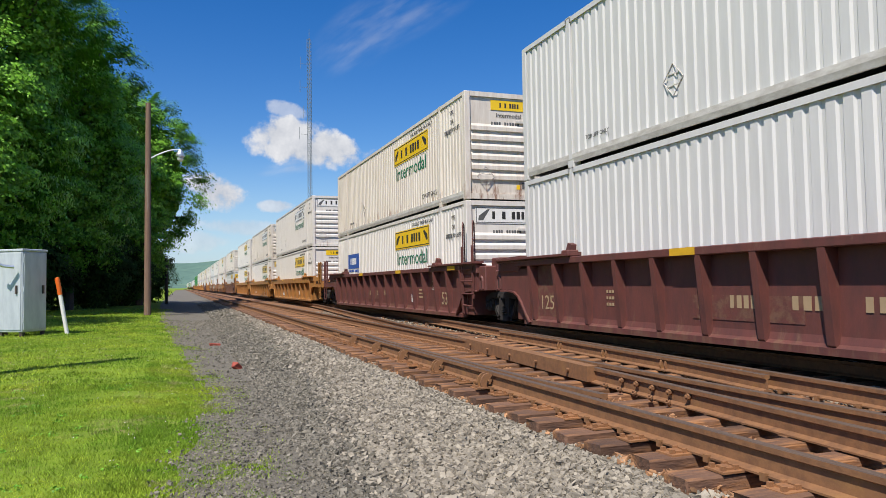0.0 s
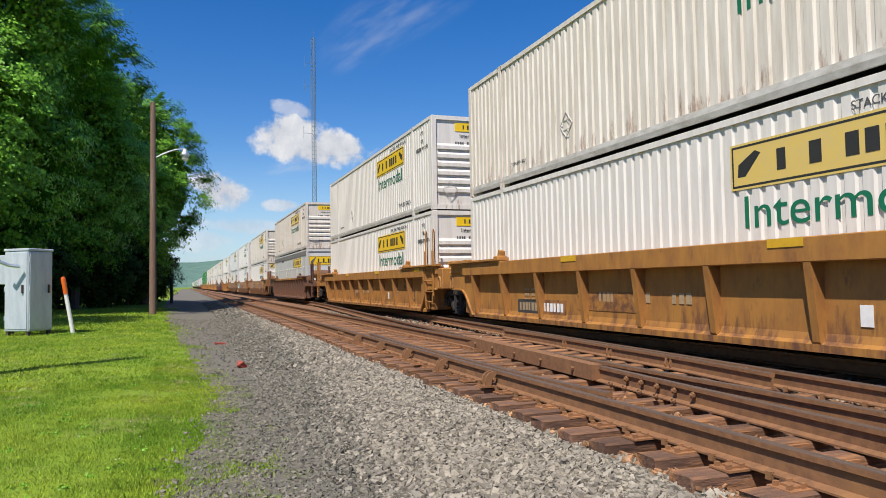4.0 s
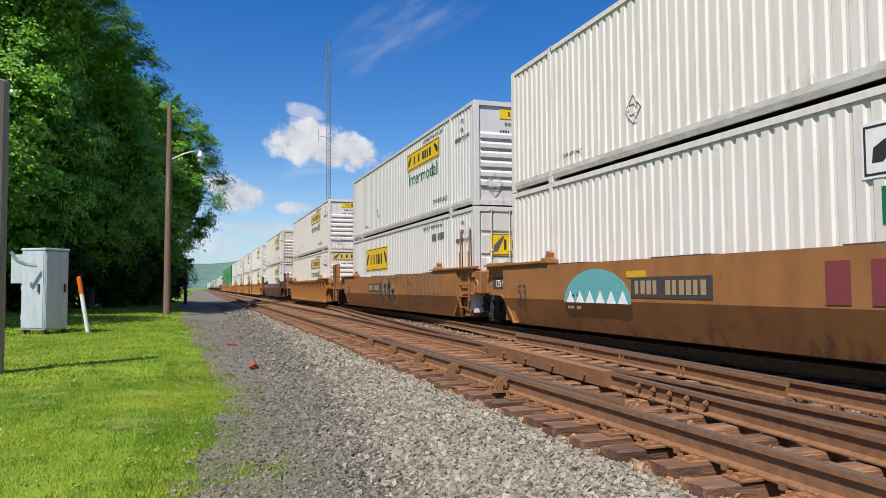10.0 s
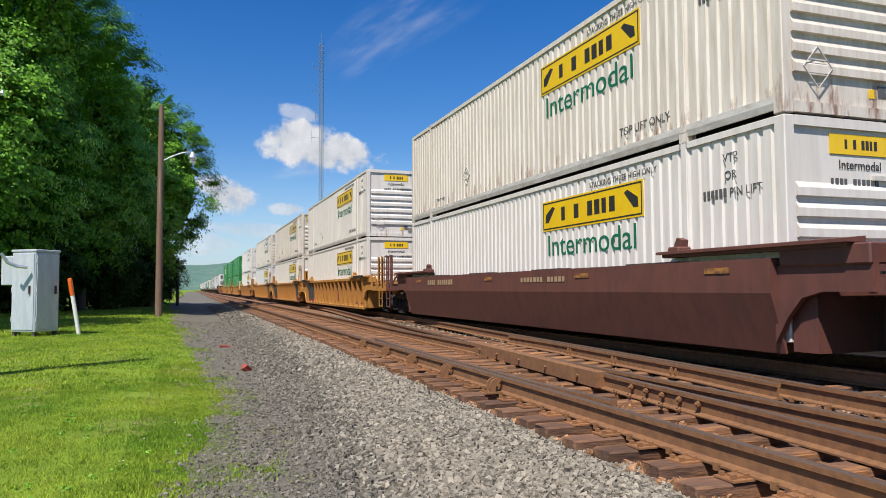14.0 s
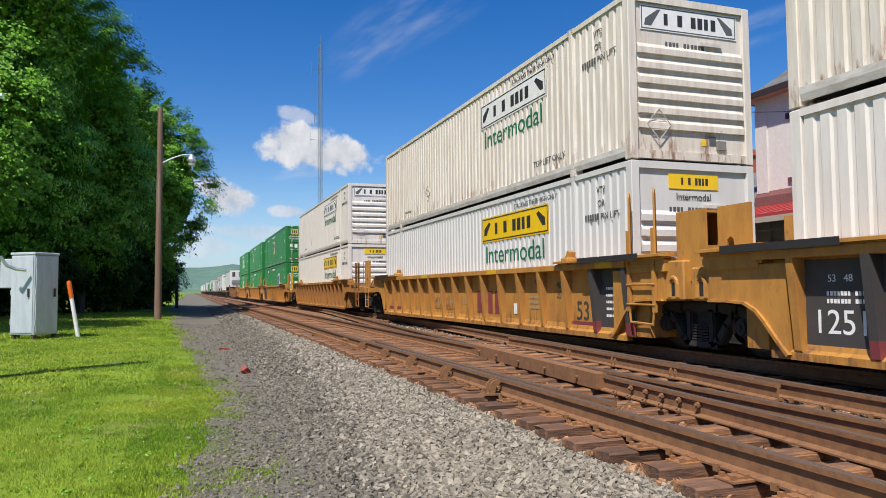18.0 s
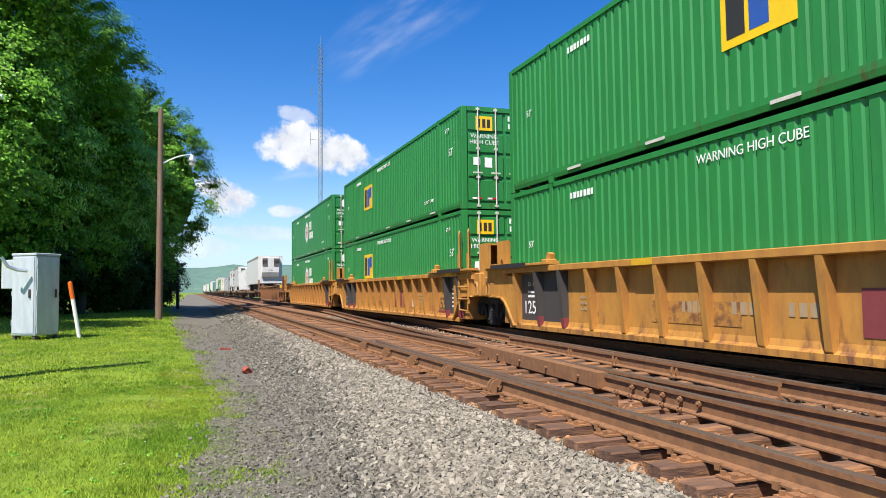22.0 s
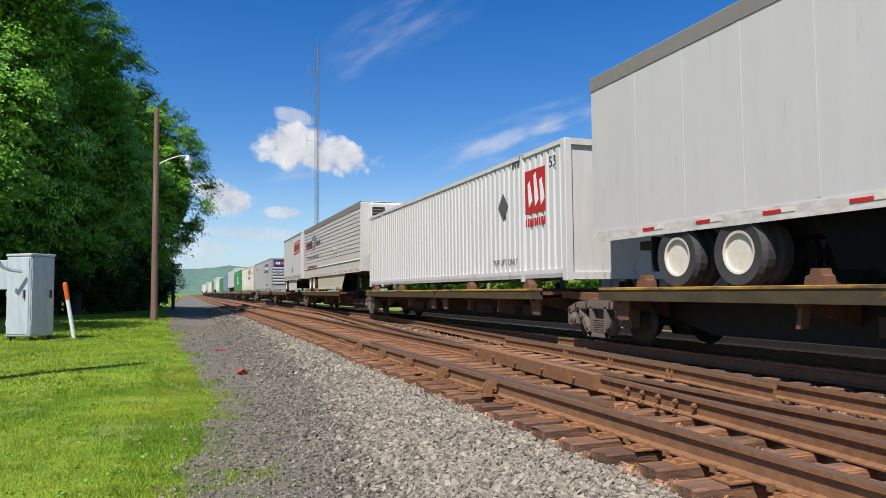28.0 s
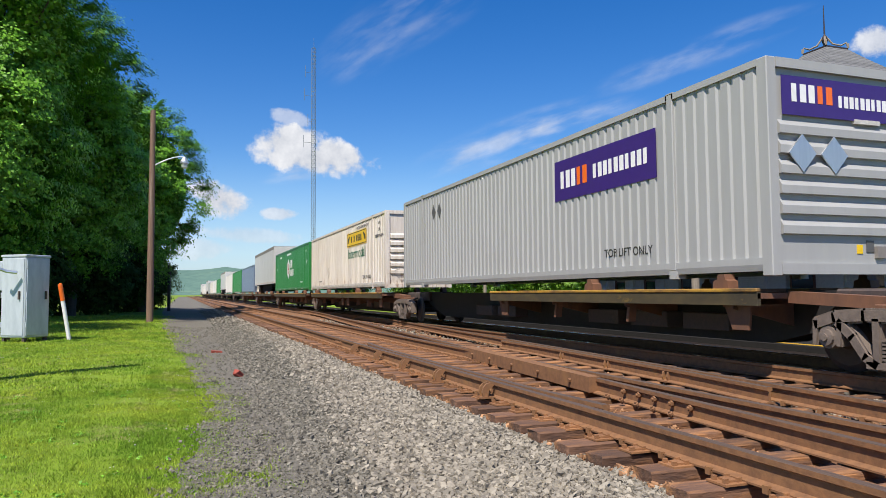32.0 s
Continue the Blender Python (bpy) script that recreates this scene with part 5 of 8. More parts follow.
    box(bm, -0.12, 0.12, -3.4, -3.1, 0.70, 0.94, 0.02)
    prism(bm, [(-0.16, -3.36), (-0.20, -3.56), (-0.02, -3.60), (0.06, -3.45), (0.18, -3.54), (0.16, -3.36)], "z", 0.66, 0.96)
    part("coupler", bm, IRON, c, m=M)
    bm = B()
    pipe(bm, [(0.3, -2.95, 0.9), (0.34, -3.1, 0.55), (0.3, -3.3, 0.42), (0.2, -3.5, 0.5)], 0.035, 6)
    part("air_hose", bm, BLACK_STEEL, c, m=M)
    for sx in (-1, 1):
        bm = B()
        y0, y1 = -2.96, -2.5
        for yy in (y0, y1):
            rod(bm, (sx * 1.40, yy, 0.30), (sx * 1.40, yy, 1.0), 0.022, 6)
        for z in (0.32, 0.62):
            rod(bm, (sx * 1.40, y0, z), (sx * 1.40, y1, z), 0.022, 6)
        part("stirrup", bm, mat, c, m=M)
        bm = B()
        pipe(bm, [(sx * 0.92, -2.96, 1.16), (sx * 0.92, -2.96, 1.6), (sx * 0.50, -2.96, 1.6), (sx * 0.50, -2.96, 1.16)], 0.02)
        part("grab_rail", bm, OCHRE if yellow else mat, c, m=M)
        for yy in (-2.92, -2.40):
            bm = B()
            box(bm, *sorted((sx * 1.43, sx * 1.40)), yy - 0.042, yy + 0.042, 0.90, 2.24, 0.006)
            box(bm, *sorted((sx * 1.39, sx * 1.33)), yy + 0.02, yy + 0.06, 0.90, 2.22)
            post = part("ladder_post", bm, YELLOW_PAINT if yellow == 2 and flip else mat, c, m=M)
            bm = B()
            pipe(bm, [(sx * 1.42, yy - 0.06, 2.20), (sx * 1.46, yy - 0.14, 2.20), (sx * 1.46, yy - 0.16, 2.12), (sx * 1.46, yy - 0.16, 1.15), (sx * 1.42, yy - 0.06, 1.10)], 0.014, 6)
            part("grab_iron", bm, SIGN_WHITE if yellow == 2 and flip else mat, post)
        for z in (1.30, 1.62):
            bm = B()
            rod(bm, (sx * 1.42, -2.90, z), (sx * 1.42, -2.42, z), 0.016, 6)
            part("rung", bm, mat, c, m=M)
        bm = B()
        prism(bm, [(-2.34, 1.18), (-2.26, 1.18), (-1.50, 1.52), (-1.55, 1.58)], "x", *sorted((sx * 1.37, sx * 1.34)))
        part("brace", bm, mat, c, m=M)
    if brake and mat in (TAN, MAROON_DARK, BROWN):
        bm = B()
        lathe(bm, [(0.05, -0.62), (0.17, -0.58), (0.22, -0.50), (0.22, 0.50), (0.17, 0.58), (0.05, 0.62)], 16, Matrix.Translation((-0.62, -1.75, 1.62)) @ pose(0, 0, 0, 0, 90, 0))
        tank = part("air_tank", bm, mat, c, m=M)
        for q in (-0.95, -0.30):
            bm = B()
            box(bm, q - 0.03, q + 0.03, -1.99, -1.51, 1.17, 1.46)
            lathe(bm, [(0.228, -0.025), (0.228, 0.025)], 16, Matrix.Translation((q, -1.75, 1.62)) @ pose(0, 0, 0, 0, 90, 0))
            part("tank_strap", bm, IRON, tank)
    if brake:
        bm = B()
        box(bm, -0.50, -0.40, -2.9, -2.82, 1.1, 2.05)
        box(bm, 0.0, 0.10, -2.9, -2.82, 1.1, 2.05)
        box(bm, -0.5, 0.1, -2.9, -2.84, 1.45, 1.55)
        s = part("brake_stand", bm, mat, c, m=M)
        bm = B()
        mm = Matrix.Translation((-0.2, -2.97, 1.85)) @ pose(0, 0, 0, 90, 0, 0)
        pts = [mm @ Vector((0.28 * math.cos(k * math.tau / 14), 0.28 * math.sin(k * math.tau / 14), 0)) for k in range(15)]
        pipe(bm, pts, 0.018, 5)
        for k in range(0, 14, 3):
            rod(bm, pts[k], mm @ Vector((0, 0, 0)), 0.012, 5)
        part("brake_wheel", bm, mat, s)


def well_car(style, mat, front, rear, label, ribs=16, brake_front=False, brake_rear=False, yellow=False, truck_front=True, truck_rear=True):
    """A well car whose load stands at y = 0 to CL. front and rear: 'end' with a coupler, or 'joint' shared with the next unit."""
    c = thing("well_car", label, "rail car", "cars of the train")
    for sx in (-1, 1):
        rot = pose(0, 0, 0) if sx < 0 else pose(0, CL, 0, rz=180)
        if style == "ribbed":
            bm = B()
            box(bm, -1.330, -1.305, 0.1, CL - 0.1, 0.16, 1.40)
            side = part("side_plate", bm, mat, c, m=rot)
            bm = B()
            box(bm, -1.54, -1.31, -0.05, CL + 0.05, 1.35 if ribs > 12 else 1.17, 1.47, 0.012)
            part("top_chord", bm, OCHRE_DULL if mat is BROWN else mat, c, m=rot)
            bm = B()
            prism(bm, [(-1.42, 0.12), (-1.26, 0.12), (-1.26, 0.15), (-1.325, 0.17), (-1.332, 0.34), (-1.36, 0.25), (-1.42, 0.21)], "y", 0.12, CL - 0.12)
            part("bottom_sill", bm, mat, c, m=rot)
            key2 = ("rib", mat.name, ribs)
            if key2 not in PROTO:
                bm = B()
                prism(bm, [(-1.325, 0.2), (-1.40, 0.2), (-1.43, 0.24), (-1.535, 1.36 if ribs > 12 else 1.18), (-1.325, 1.36 if ribs > 12 else 1.18)], "y", -0.055, 0.055)
                me = bpy.data.meshes.new("rib")
                bmesh.ops.recalc_face_normals(bm, faces=bm.faces)
                bm.to_mesh(me)
                bm.free()
                PROTO[key2] = me
            for i in range(ribs):
                part("rib", PROTO[key2], mat, side, m=pose(0, 0.0 + 15.6 * i / (ribs - 1), 0))
        else:
            low = style == "low"
            bm = B()
            if low:
                prism(bm, [(-1.40, 1.36), (-1.55, 1.36), (-1.55, 0.92), (-1.33, 0.16), (-1.302, 0.16), (-1.40, 0.80)], "y", 0.05, CL - 0.05)
            else:
                prism(bm, [(-1.40, 1.44), (-1.55, 1.44), (-1.55, 0.74), (-1.33, 0.15), (-1.302, 0.15), (-1.40, 0.68)], "y", 0.0, CL)
            part("side_plate", bm, mat, c, m=rot)
            for i, y in enumerate((1.9, 5.4, 9.0, 12.4)):
                bm = B()
                box(bm, -1.54, -1.30, y, y + 1.3, 1.44 if not low else 1.36, 1.46 if not low else 1.38)
                part("wear_strip", bm, IRON, c, m=rot)
    for i in range(9):
        y = 0.4 + i * (CL - 0.8) / 8
        part("floor_beam", box(B(), -1.30, 1.30, y - 0.12, y + 0.12, 0.15, 0.27), mat, c)
    for y, sx in ((1.95, -1), (CL - 2.1, -1), (1.95, 1), (CL - 2.1, 1)):
        bm = B()
        box(bm, *sorted((sx * 1.55, sx * 1.31)), y - 0.13, y + 0.13, 1.44, 1.60, 0.02)
        prism(bm, [(y - 0.08, 1.60), (y + 0.10, 1.60), (y + 0.02, 1.74), (y - 0.10, 1.70)], "x", *sorted((sx * 1.46, sx * 1.34)))
        part("container_guide", bm, mat, c)
    for sx in (-1, 1):
        for y0, y1 in ((-1.1, 2.3), (CL - 2.3, CL + 1.1)):
            bm = B()
            a, b = sorted((sx * 1.60, sx * 1.30))
            prism(bm, [(a, 1.49), (a, 1.53), (b, 1.53 + 0.03), (b, 1.49)] if sx < 0 else [(a, 1.49), (a, 1.56), (b, 1.53), (b, 1.49)], "y", y0, y1)
            box(bm, *sorted((sx * 1.52, sx * 1.33)), y0 + 0.05, y1 - 0.05, 1.44, 1.49)
            part("guide_tray", bm, mat, c)
    car_end(c, mat, front, False, brake_front, yellow)
    car_end(c, mat, rear, True, brake_rear, yellow)
    if truck_front:
        truck_parts(c, -2.2 if front == "end" else -1.68, IRON_SHADED)
    if truck_rear:
        truck_parts(c, CL + (2.2 if rear == "end" else 1.68), IRON_SHADED)
    return c


def painted_ribs(c, which):
    """Ribs of the side that are painted over dark grey, with red feet."""
    for i in which:
        y = 15.6 * i / 15
        for name, z0, z1, mat in (("painted_rib", 0.42, 1.35, INK_DARK), ("painted_foot", 0.22, 0.42, INK_MAROON)):
            bm = B()
            a, b = -1.434 - 0.105 * (z0 - 0.24) / 1.12, -1.434 - 0.105 * (z1 - 0.24) / 1.12
            prism(bm, [(-1.33, z0), (a, z0), (b, z1), (-1.33, z1)], "y", y - 0.058, y + 0.058)
            part(name, bm, mat, c)


def marks(c, st, mat, front, rear, seat):
    """The stencils, patches and spray paint on one car's side."""
    x = {"ribbed": -1.336, "smooth": -1.556, "low": -1.558}[st]
    ink = INK_WHITE if mat in (MAROON, MAROON_DARK, BROWN) else INK_GREY
    pale = INK_TAN if mat in (MAROON, MAROON_DARK) else INK_WHITE
    if st == "low":
        bars("RAILWAY COAST", 0.10, 2.0, pale, c, (x, 6.2, 1.12), SIDE)
        bars("REPT NUMBERS", 0.14, 2.2, pale, c, (x, 12.6, 1.10), SIDE)
        for y in (1.0, 4.6, 9.0, 14.6):
            plate(0.5, 0.08, OCHRE_DULL, c, (x, y, 1.22), SIDE, "yellow_patch")
        return
    if front == "joint" or st == "smooth":
        lettering("53", 0.5, pale if mat is MAROON else INK_DARK, c, (x, 1.62 if st == "ribbed" else 15.1, 0.70 if st == "smooth" else 0.42), SIDE)
    if rear == "joint" and st == "ribbed" and mat is OCHRE_DULL:
        for y, paint, ink_ in ((12.82, INK_DARK, INK_TAN), (11.70, TAN, INK_WHITE)):
            p = plate(1.02, 0.30, paint, c, (x, y, 0.46), SIDE, "number_board", 0.004)
            bars("DIGITS", 0.17, 0.86, ink_, p, (0, -0.085, 0.003), Matrix.Identity(4))
    if rear == "joint" and st == "ribbed" and mat is not OCHRE_DULL:
        p = plate(1.02, 1.05, INK_DARK if mat is not MAROON else MAROON, c, (x, 15.05, 0.80), SIDE, "dark_patch", 0.004)
        if mat is OCHRE:
            plate(1.02, 1.10, INK_DARK, c, (x, 14.03, 0.80), SIDE, "dark_patch", 0.004)
            painted_ribs(c, (13, 14))
        if mat is OCHRE:
            lettering("53   48", 0.12, INK_WHITE, p, (0, 0.26, 0.005), Matrix.Identity(4))
            for k in range(2):
                bars("SPECIAL PRINT", 0.05, 0.62, INK_WHITE, p, (0.12, 0.10 - k * 0.09, 0.005), Matrix.Identity(4))
        lettering("1251", 0.40, INK_WHITE if mat is OCHRE else pale, p, (0, -0.34, 0.005), Matrix.Identity(4))
    if rear == "joint" and st == "smooth":
        p = plate(0.75, 0.3, INK_DARK, c, (-1.443, 16.62, 1.10), SIDE, "dark_patch", 0.004)
        lettering("1251", 0.24, INK_WHITE, p, (0, -0.1, 0.005), Matrix.Identity(4))
    if front == "joint" and mat is OCHRE:
        p = plate(1.0, 1.10, INK_DARK, c, (x, 0.52, 0.80), SIDE, "dark_patch", 0.004)
        painted_ribs(c, (0, 1))
        for k in range(5):
            bars("SMALL PRINT", 0.045, 0.55, INK_WHITE, p, (0, 0.18 - k * 0.12, 0.005), Matrix.Identity(4))
    board = plate(2.0, 0.34, INK_DARK if st == "smooth" else mat, c, (x, 9.85 if st == "smooth" else 9.75, 0.98 if st == "smooth" else 0.62), SIDE, "number_board", 0.003)
    if st == "smooth":
        bars("REPT NUMBER", 0.22, 1.8, INK_TAN, board, (0, -0.11, 0.003), Matrix.Identity(4))
    else:
        for k, yy in enumerate((9.75, 8.7, 7.7)):
            bars("NUM" if k else "RPTG", 0.17, 0.5, INK_TAN, c, (x, yy, 0.62), SIDE)
    if seat == 165.1:
        spray_letters(c)
        return
    lettering("40\n20", 0.2, ink, c, (x, 2.55, 1.02), SIDE)
    lettering("48", 0.13, ink, c, (x, 3.6, 1.12), SIDE)
    for z in (0.80, 0.69, 0.58):
        bars("CAPACITY", 0.05, 0.62, INK_TAN, c, (x, 3.6, z), SIDE)
        bars("BLT WT", 0.05, 0.5, INK_TAN, c, (x, 12.75, z), SIDE)
    plate(0.16, 0.24, SIGN_WHITE if st == "ribbed" else INK_TAN, c, (x, 0.5 if st == "smooth" else 4.6, 0.56), SIDE, "paper_label")
    for y in (0.55, 5.5, 10.7):
        plate(0.55, 0.11, YELLOW_PAINT, c, (-1.544 if st == "ribbed" else x, y, 1.415 if st == "ribbed" else 1.2), SIDE, "yellow_patch")
    if mat is OCHRE:
        bars("TTX", 0.55, 1.7, INK_MAROON, c, (x, 6.1, 0.42), SIDE)
        plate(2.0, 0.17, INK_MAROON, c, (x, 1.2, 0.30), SIDE, "red_patch", 0.003)
        plate(1.7, 0.22, INK_MAROON, c, (x, 14.9, 0.32), SIDE, "red_patch", 0.003)
        for y in (0.4, CL - 0.4):
            plate(1.9, 0.10, BLACK_STEEL, c, (-1.604, y, 1.51), SIDE, "worn_black_strip", 0.004)
    if st == "smooth" and seat == 145.7:
        bars("TTX", 0.5, 1.8, INK_MAROON, c, (x, 6.1, 0.78), SIDE)
        bm = B()
        pts = [(1.15 * math.cos(a), 0.62 * math.sin(a)) for a in [math.pi * k / 10 for k in range(11)]]
        prism(bm, pts, "z", -0.001, 0.004)
        g = part("spray_shape", bm, GRAFFITI, c, "teal spray-painted dome with pale teeth", m=Matrix.Translation((x, 12.0, 0.70)) @ SIDE)
        for k in range(6):
            bm = B()
            q = -0.9 + k * 0.36
            prism(bm, [(q - 0.15, 0.0), (q + 0.15, 0.0), (q, 0.22)], "z", 0.004, 0.007)
            part("spray_tooth", bm, INK_WHITE, g)
    if st == "smooth" and front == "end":
        p = plate(0.70, 0.40, OCHRE, c, (-1.446, -0.70, 1.10), SIDE, "orange_patch", 0.004)
        for k in range(3):
            plate(0.18, 0.14, INK_DARK, p, (-0.2 + 0.2 * k, -0.30, 0.0), Matrix.Identity(4), "dark_patch", 0.004)
        plate(0.14, 0.16, YELLOW_PAINT, c, (x, 0.35, 1.0), SIDE, "yellow_patch")


def spray(c, pts, width, mat, closed=True, rounds=2, name="spray_line", out=0.0):
    """A line of spray paint on the folded side of a smooth car: (y, z) points, rounded off."""
    for _ in range(rounds):
        q = []
        n = len(pts)
        for i in range(n if closed else n - 1):
            (a, b), (d, e) = pts[i], pts[(i + 1) % n]
            q += [(a * 0.75 + d * 0.25, b * 0.75 + e * 0.25), (a * 0.25 + d * 0.75, b * 0.25 + e * 0.75)]
        pts = q if closed else [pts[0]] + q + [pts[-1]]
    if closed:
        pts = pts + [pts[0]]
    verts, faces = [], []
    n = len(pts)
    for i, (a, b) in enumerate(pts):
        p, q = pts[i - 1 if i else (n - 2 if closed else 0)], pts[i + 1 if i < n - 1 else (1 if closed else n - 1)]
        d = Vector((q[0] - p[0], q[1] - p[1])).normalized() * (width * (0.8 + 0.3 * math.sin(i * 0.7)) / 2)
        for sgn in (-1, 1):
            y, z = a - d.y * sgn, b + d.x * sgn
            verts.append((-1.554 - out + max(0.0, 0.74 - z) * 0.22 / 0.59, y, z))
        if i:
            k = 2 * i
            faces.append((k - 2, k - 1, k + 1, k))
    return part(name, raw_mesh(name, verts, faces), mat, c)


def spray_letters(c):
    shapes = [[(5.05, 0.45), (5.10, 1.30), (4.92, 1.43), (4.50, 1.41), (4.30, 1.15), (4.27, 0.75), (4.40, 0.45), (4.74, 0.33)],
              [(4.24, 0.52), (4.26, 1.42), (3.90, 1.45), (3.68, 1.25), (3.80, 1.02), (4.02, 0.92), (3.56, 0.80), (3.50, 0.48), (3.84, 0.42), (4.00, 0.62), (4.08, 0.44)],
              [(3.52, 0.42), (3.44, 1.36), (3.36, 1.44), (3.24, 1.36), (2.80, 0.44), (3.10, 0.46)],
              [(2.93, 0.98), (2.94, 1.34), (2.71, 1.46), (2.48, 1.36), (2.45, 1.08), (2.18, 0.96), (2.12, 0.66), (2.28, 0.44), (2.52, 0.40), (2.72, 0.62), (2.62, 0.90)],
              [(2.10, 1.08), (2.12, 1.32), (1.86, 1.42), (1.58, 1.30), (1.62, 1.05), (1.38, 0.96), (1.28, 0.68), (1.44, 0.42), (1.72, 0.38), (2.02, 0.62), (1.85, 0.92)]]
    holes = [[(3.26, 0.62), (3.32, 0.92), (3.18, 1.00), (3.06, 0.66)], [(2.66, 1.12), (2.68, 1.26), (2.58, 1.24), (2.58, 1.10)], [(2.46, 0.60), (2.44, 0.84), (2.32, 0.80), (2.30, 0.60)], [(1.72, 0.58), (1.68, 0.84), (1.52, 0.80), (1.50, 0.58)]]
    for p in shapes:
        cy, cz = sum(q[0] for q in p) / len(p), sum(q[1] for q in p) / len(p)
        spray(c, p, 0.042, SPRAY_DARK, out=0.004)
        spray(c, [(cy + (y - cy) * 0.88, cz + (z - cz) * 0.88) for y, z in p], 0.045, SPRAY_PALE, out=0.002)
    for p in holes:
        spray(c, p, 0.04, SPRAY_DARK, out=0.006)
    for q in (4.86, 4.58):
        spray(c, [(q + 0.07, 1.24), (q + 0.06, 1.02), (q - 0.05, 1.02), (q - 0.06, 1.24)], 0.03, SPRAY_DARK, False, out=0.006)
    spray(c, [(4.88, 0.62), (4.80, 0.86), (4.62, 0.86), (4.54, 0.62)], 0.03, SPRAY_DARK, False, out=0.006)
    for k, (y, z, w, h_) in enumerate(((8.75, 0.82, 0.62, 1.15), (8.05, 0.90, 0.62, 1.05), (7.45, 0.88, 0.60, 1.10), (6.85, 0.72, 0.70, 0.80))):
        blob = [(y + w * 0.5 * math.cos(a) * (1 + 0.25 * math.sin(3 * a + k)), z + h_ * 0.5 * math.sin(a) * (1 + 0.10 * math.cos(2 * a + k))) for a in [j * math.tau / 9 for j in range(9)]]
        spray(c, blob, 0.05, SPRAY_PALE, out=0.006)
        for f in (0.84, 0.66, 0.48, 0.28):
            spray(c, [(y + (a - y) * f, z + (b - z) * f) for a, b in blob], 0.13 if f < 0.8 else 0.08, SPRAY_DARK if k % 2 == 0 or f < 0.5 else INK_TAN, out=0.004)
    spray(c, [(6.85, 1.30), (6.60, 1.18), (6.45, 1.34), (6.25, 1.16), (6.05, 1.36), (5.85, 1.14), (5.62, 1.36), (5.45, 1.04), (5.25, 0.94), (5.38, 1.12), (5.18, 1.10)], 0.022, SPRAY_DARK, False, out=0.004)
    spray(c, [(9.10, 1.30), (5.20, 1.36)], 0.018, SPRAY_DARK, False, 0, out=0.002)


# ---- trailers and spine cars ----


def wheel_pair(parent, x, y, z, r=0.50):
    s = 1 if x > 0 else -1
    m = Matrix.Translation((x, y, z)) @ pose(0, 0, 0, 0, 90 * s, 0)
    bm = B()
    lathe(bm, [(r * 0.58, -0.50), (r * 0.9, -0.53), (r, -0.46), (r, -0.32), (r * 0.9, -0.26), (r * 0.9, -0.22), (r, -0.17), (r, -0.04), (r * 0.9, 0.02), (r * 0.60, 0.0), (r * 0.59, -0.20)], 28, m)
    w = part("wheel", bm, RUBBER, parent)
    bm = B()
    lathe(bm, [(r * 0.60, -0.04), (r * 0.60, 0.005), (r * 0.53, 0.0), (r * 0.50, -0.17), (r * 0.28, -0.20), (r * 0.24, -0.10), (r * 0.16, -0.085), (0.0, -0.085)], 24, m)
    rim = part("rim", bm, RIM_WHITE, w)
    for k in range(5):
        bm = B()
        a = k * math.tau / 5
        p = m @ Vector((r * 0.40 * math.cos(a), r * 0.40 * math.sin(a), -0.196))
        q = m @ Vector((r * 0.40 * math.cos(a), r * 0.40 * math.sin(a), -0.176))
        rod(bm, p, q, 0.035, 8)
        part("hand_hole", bm, INK, rim)
    return w


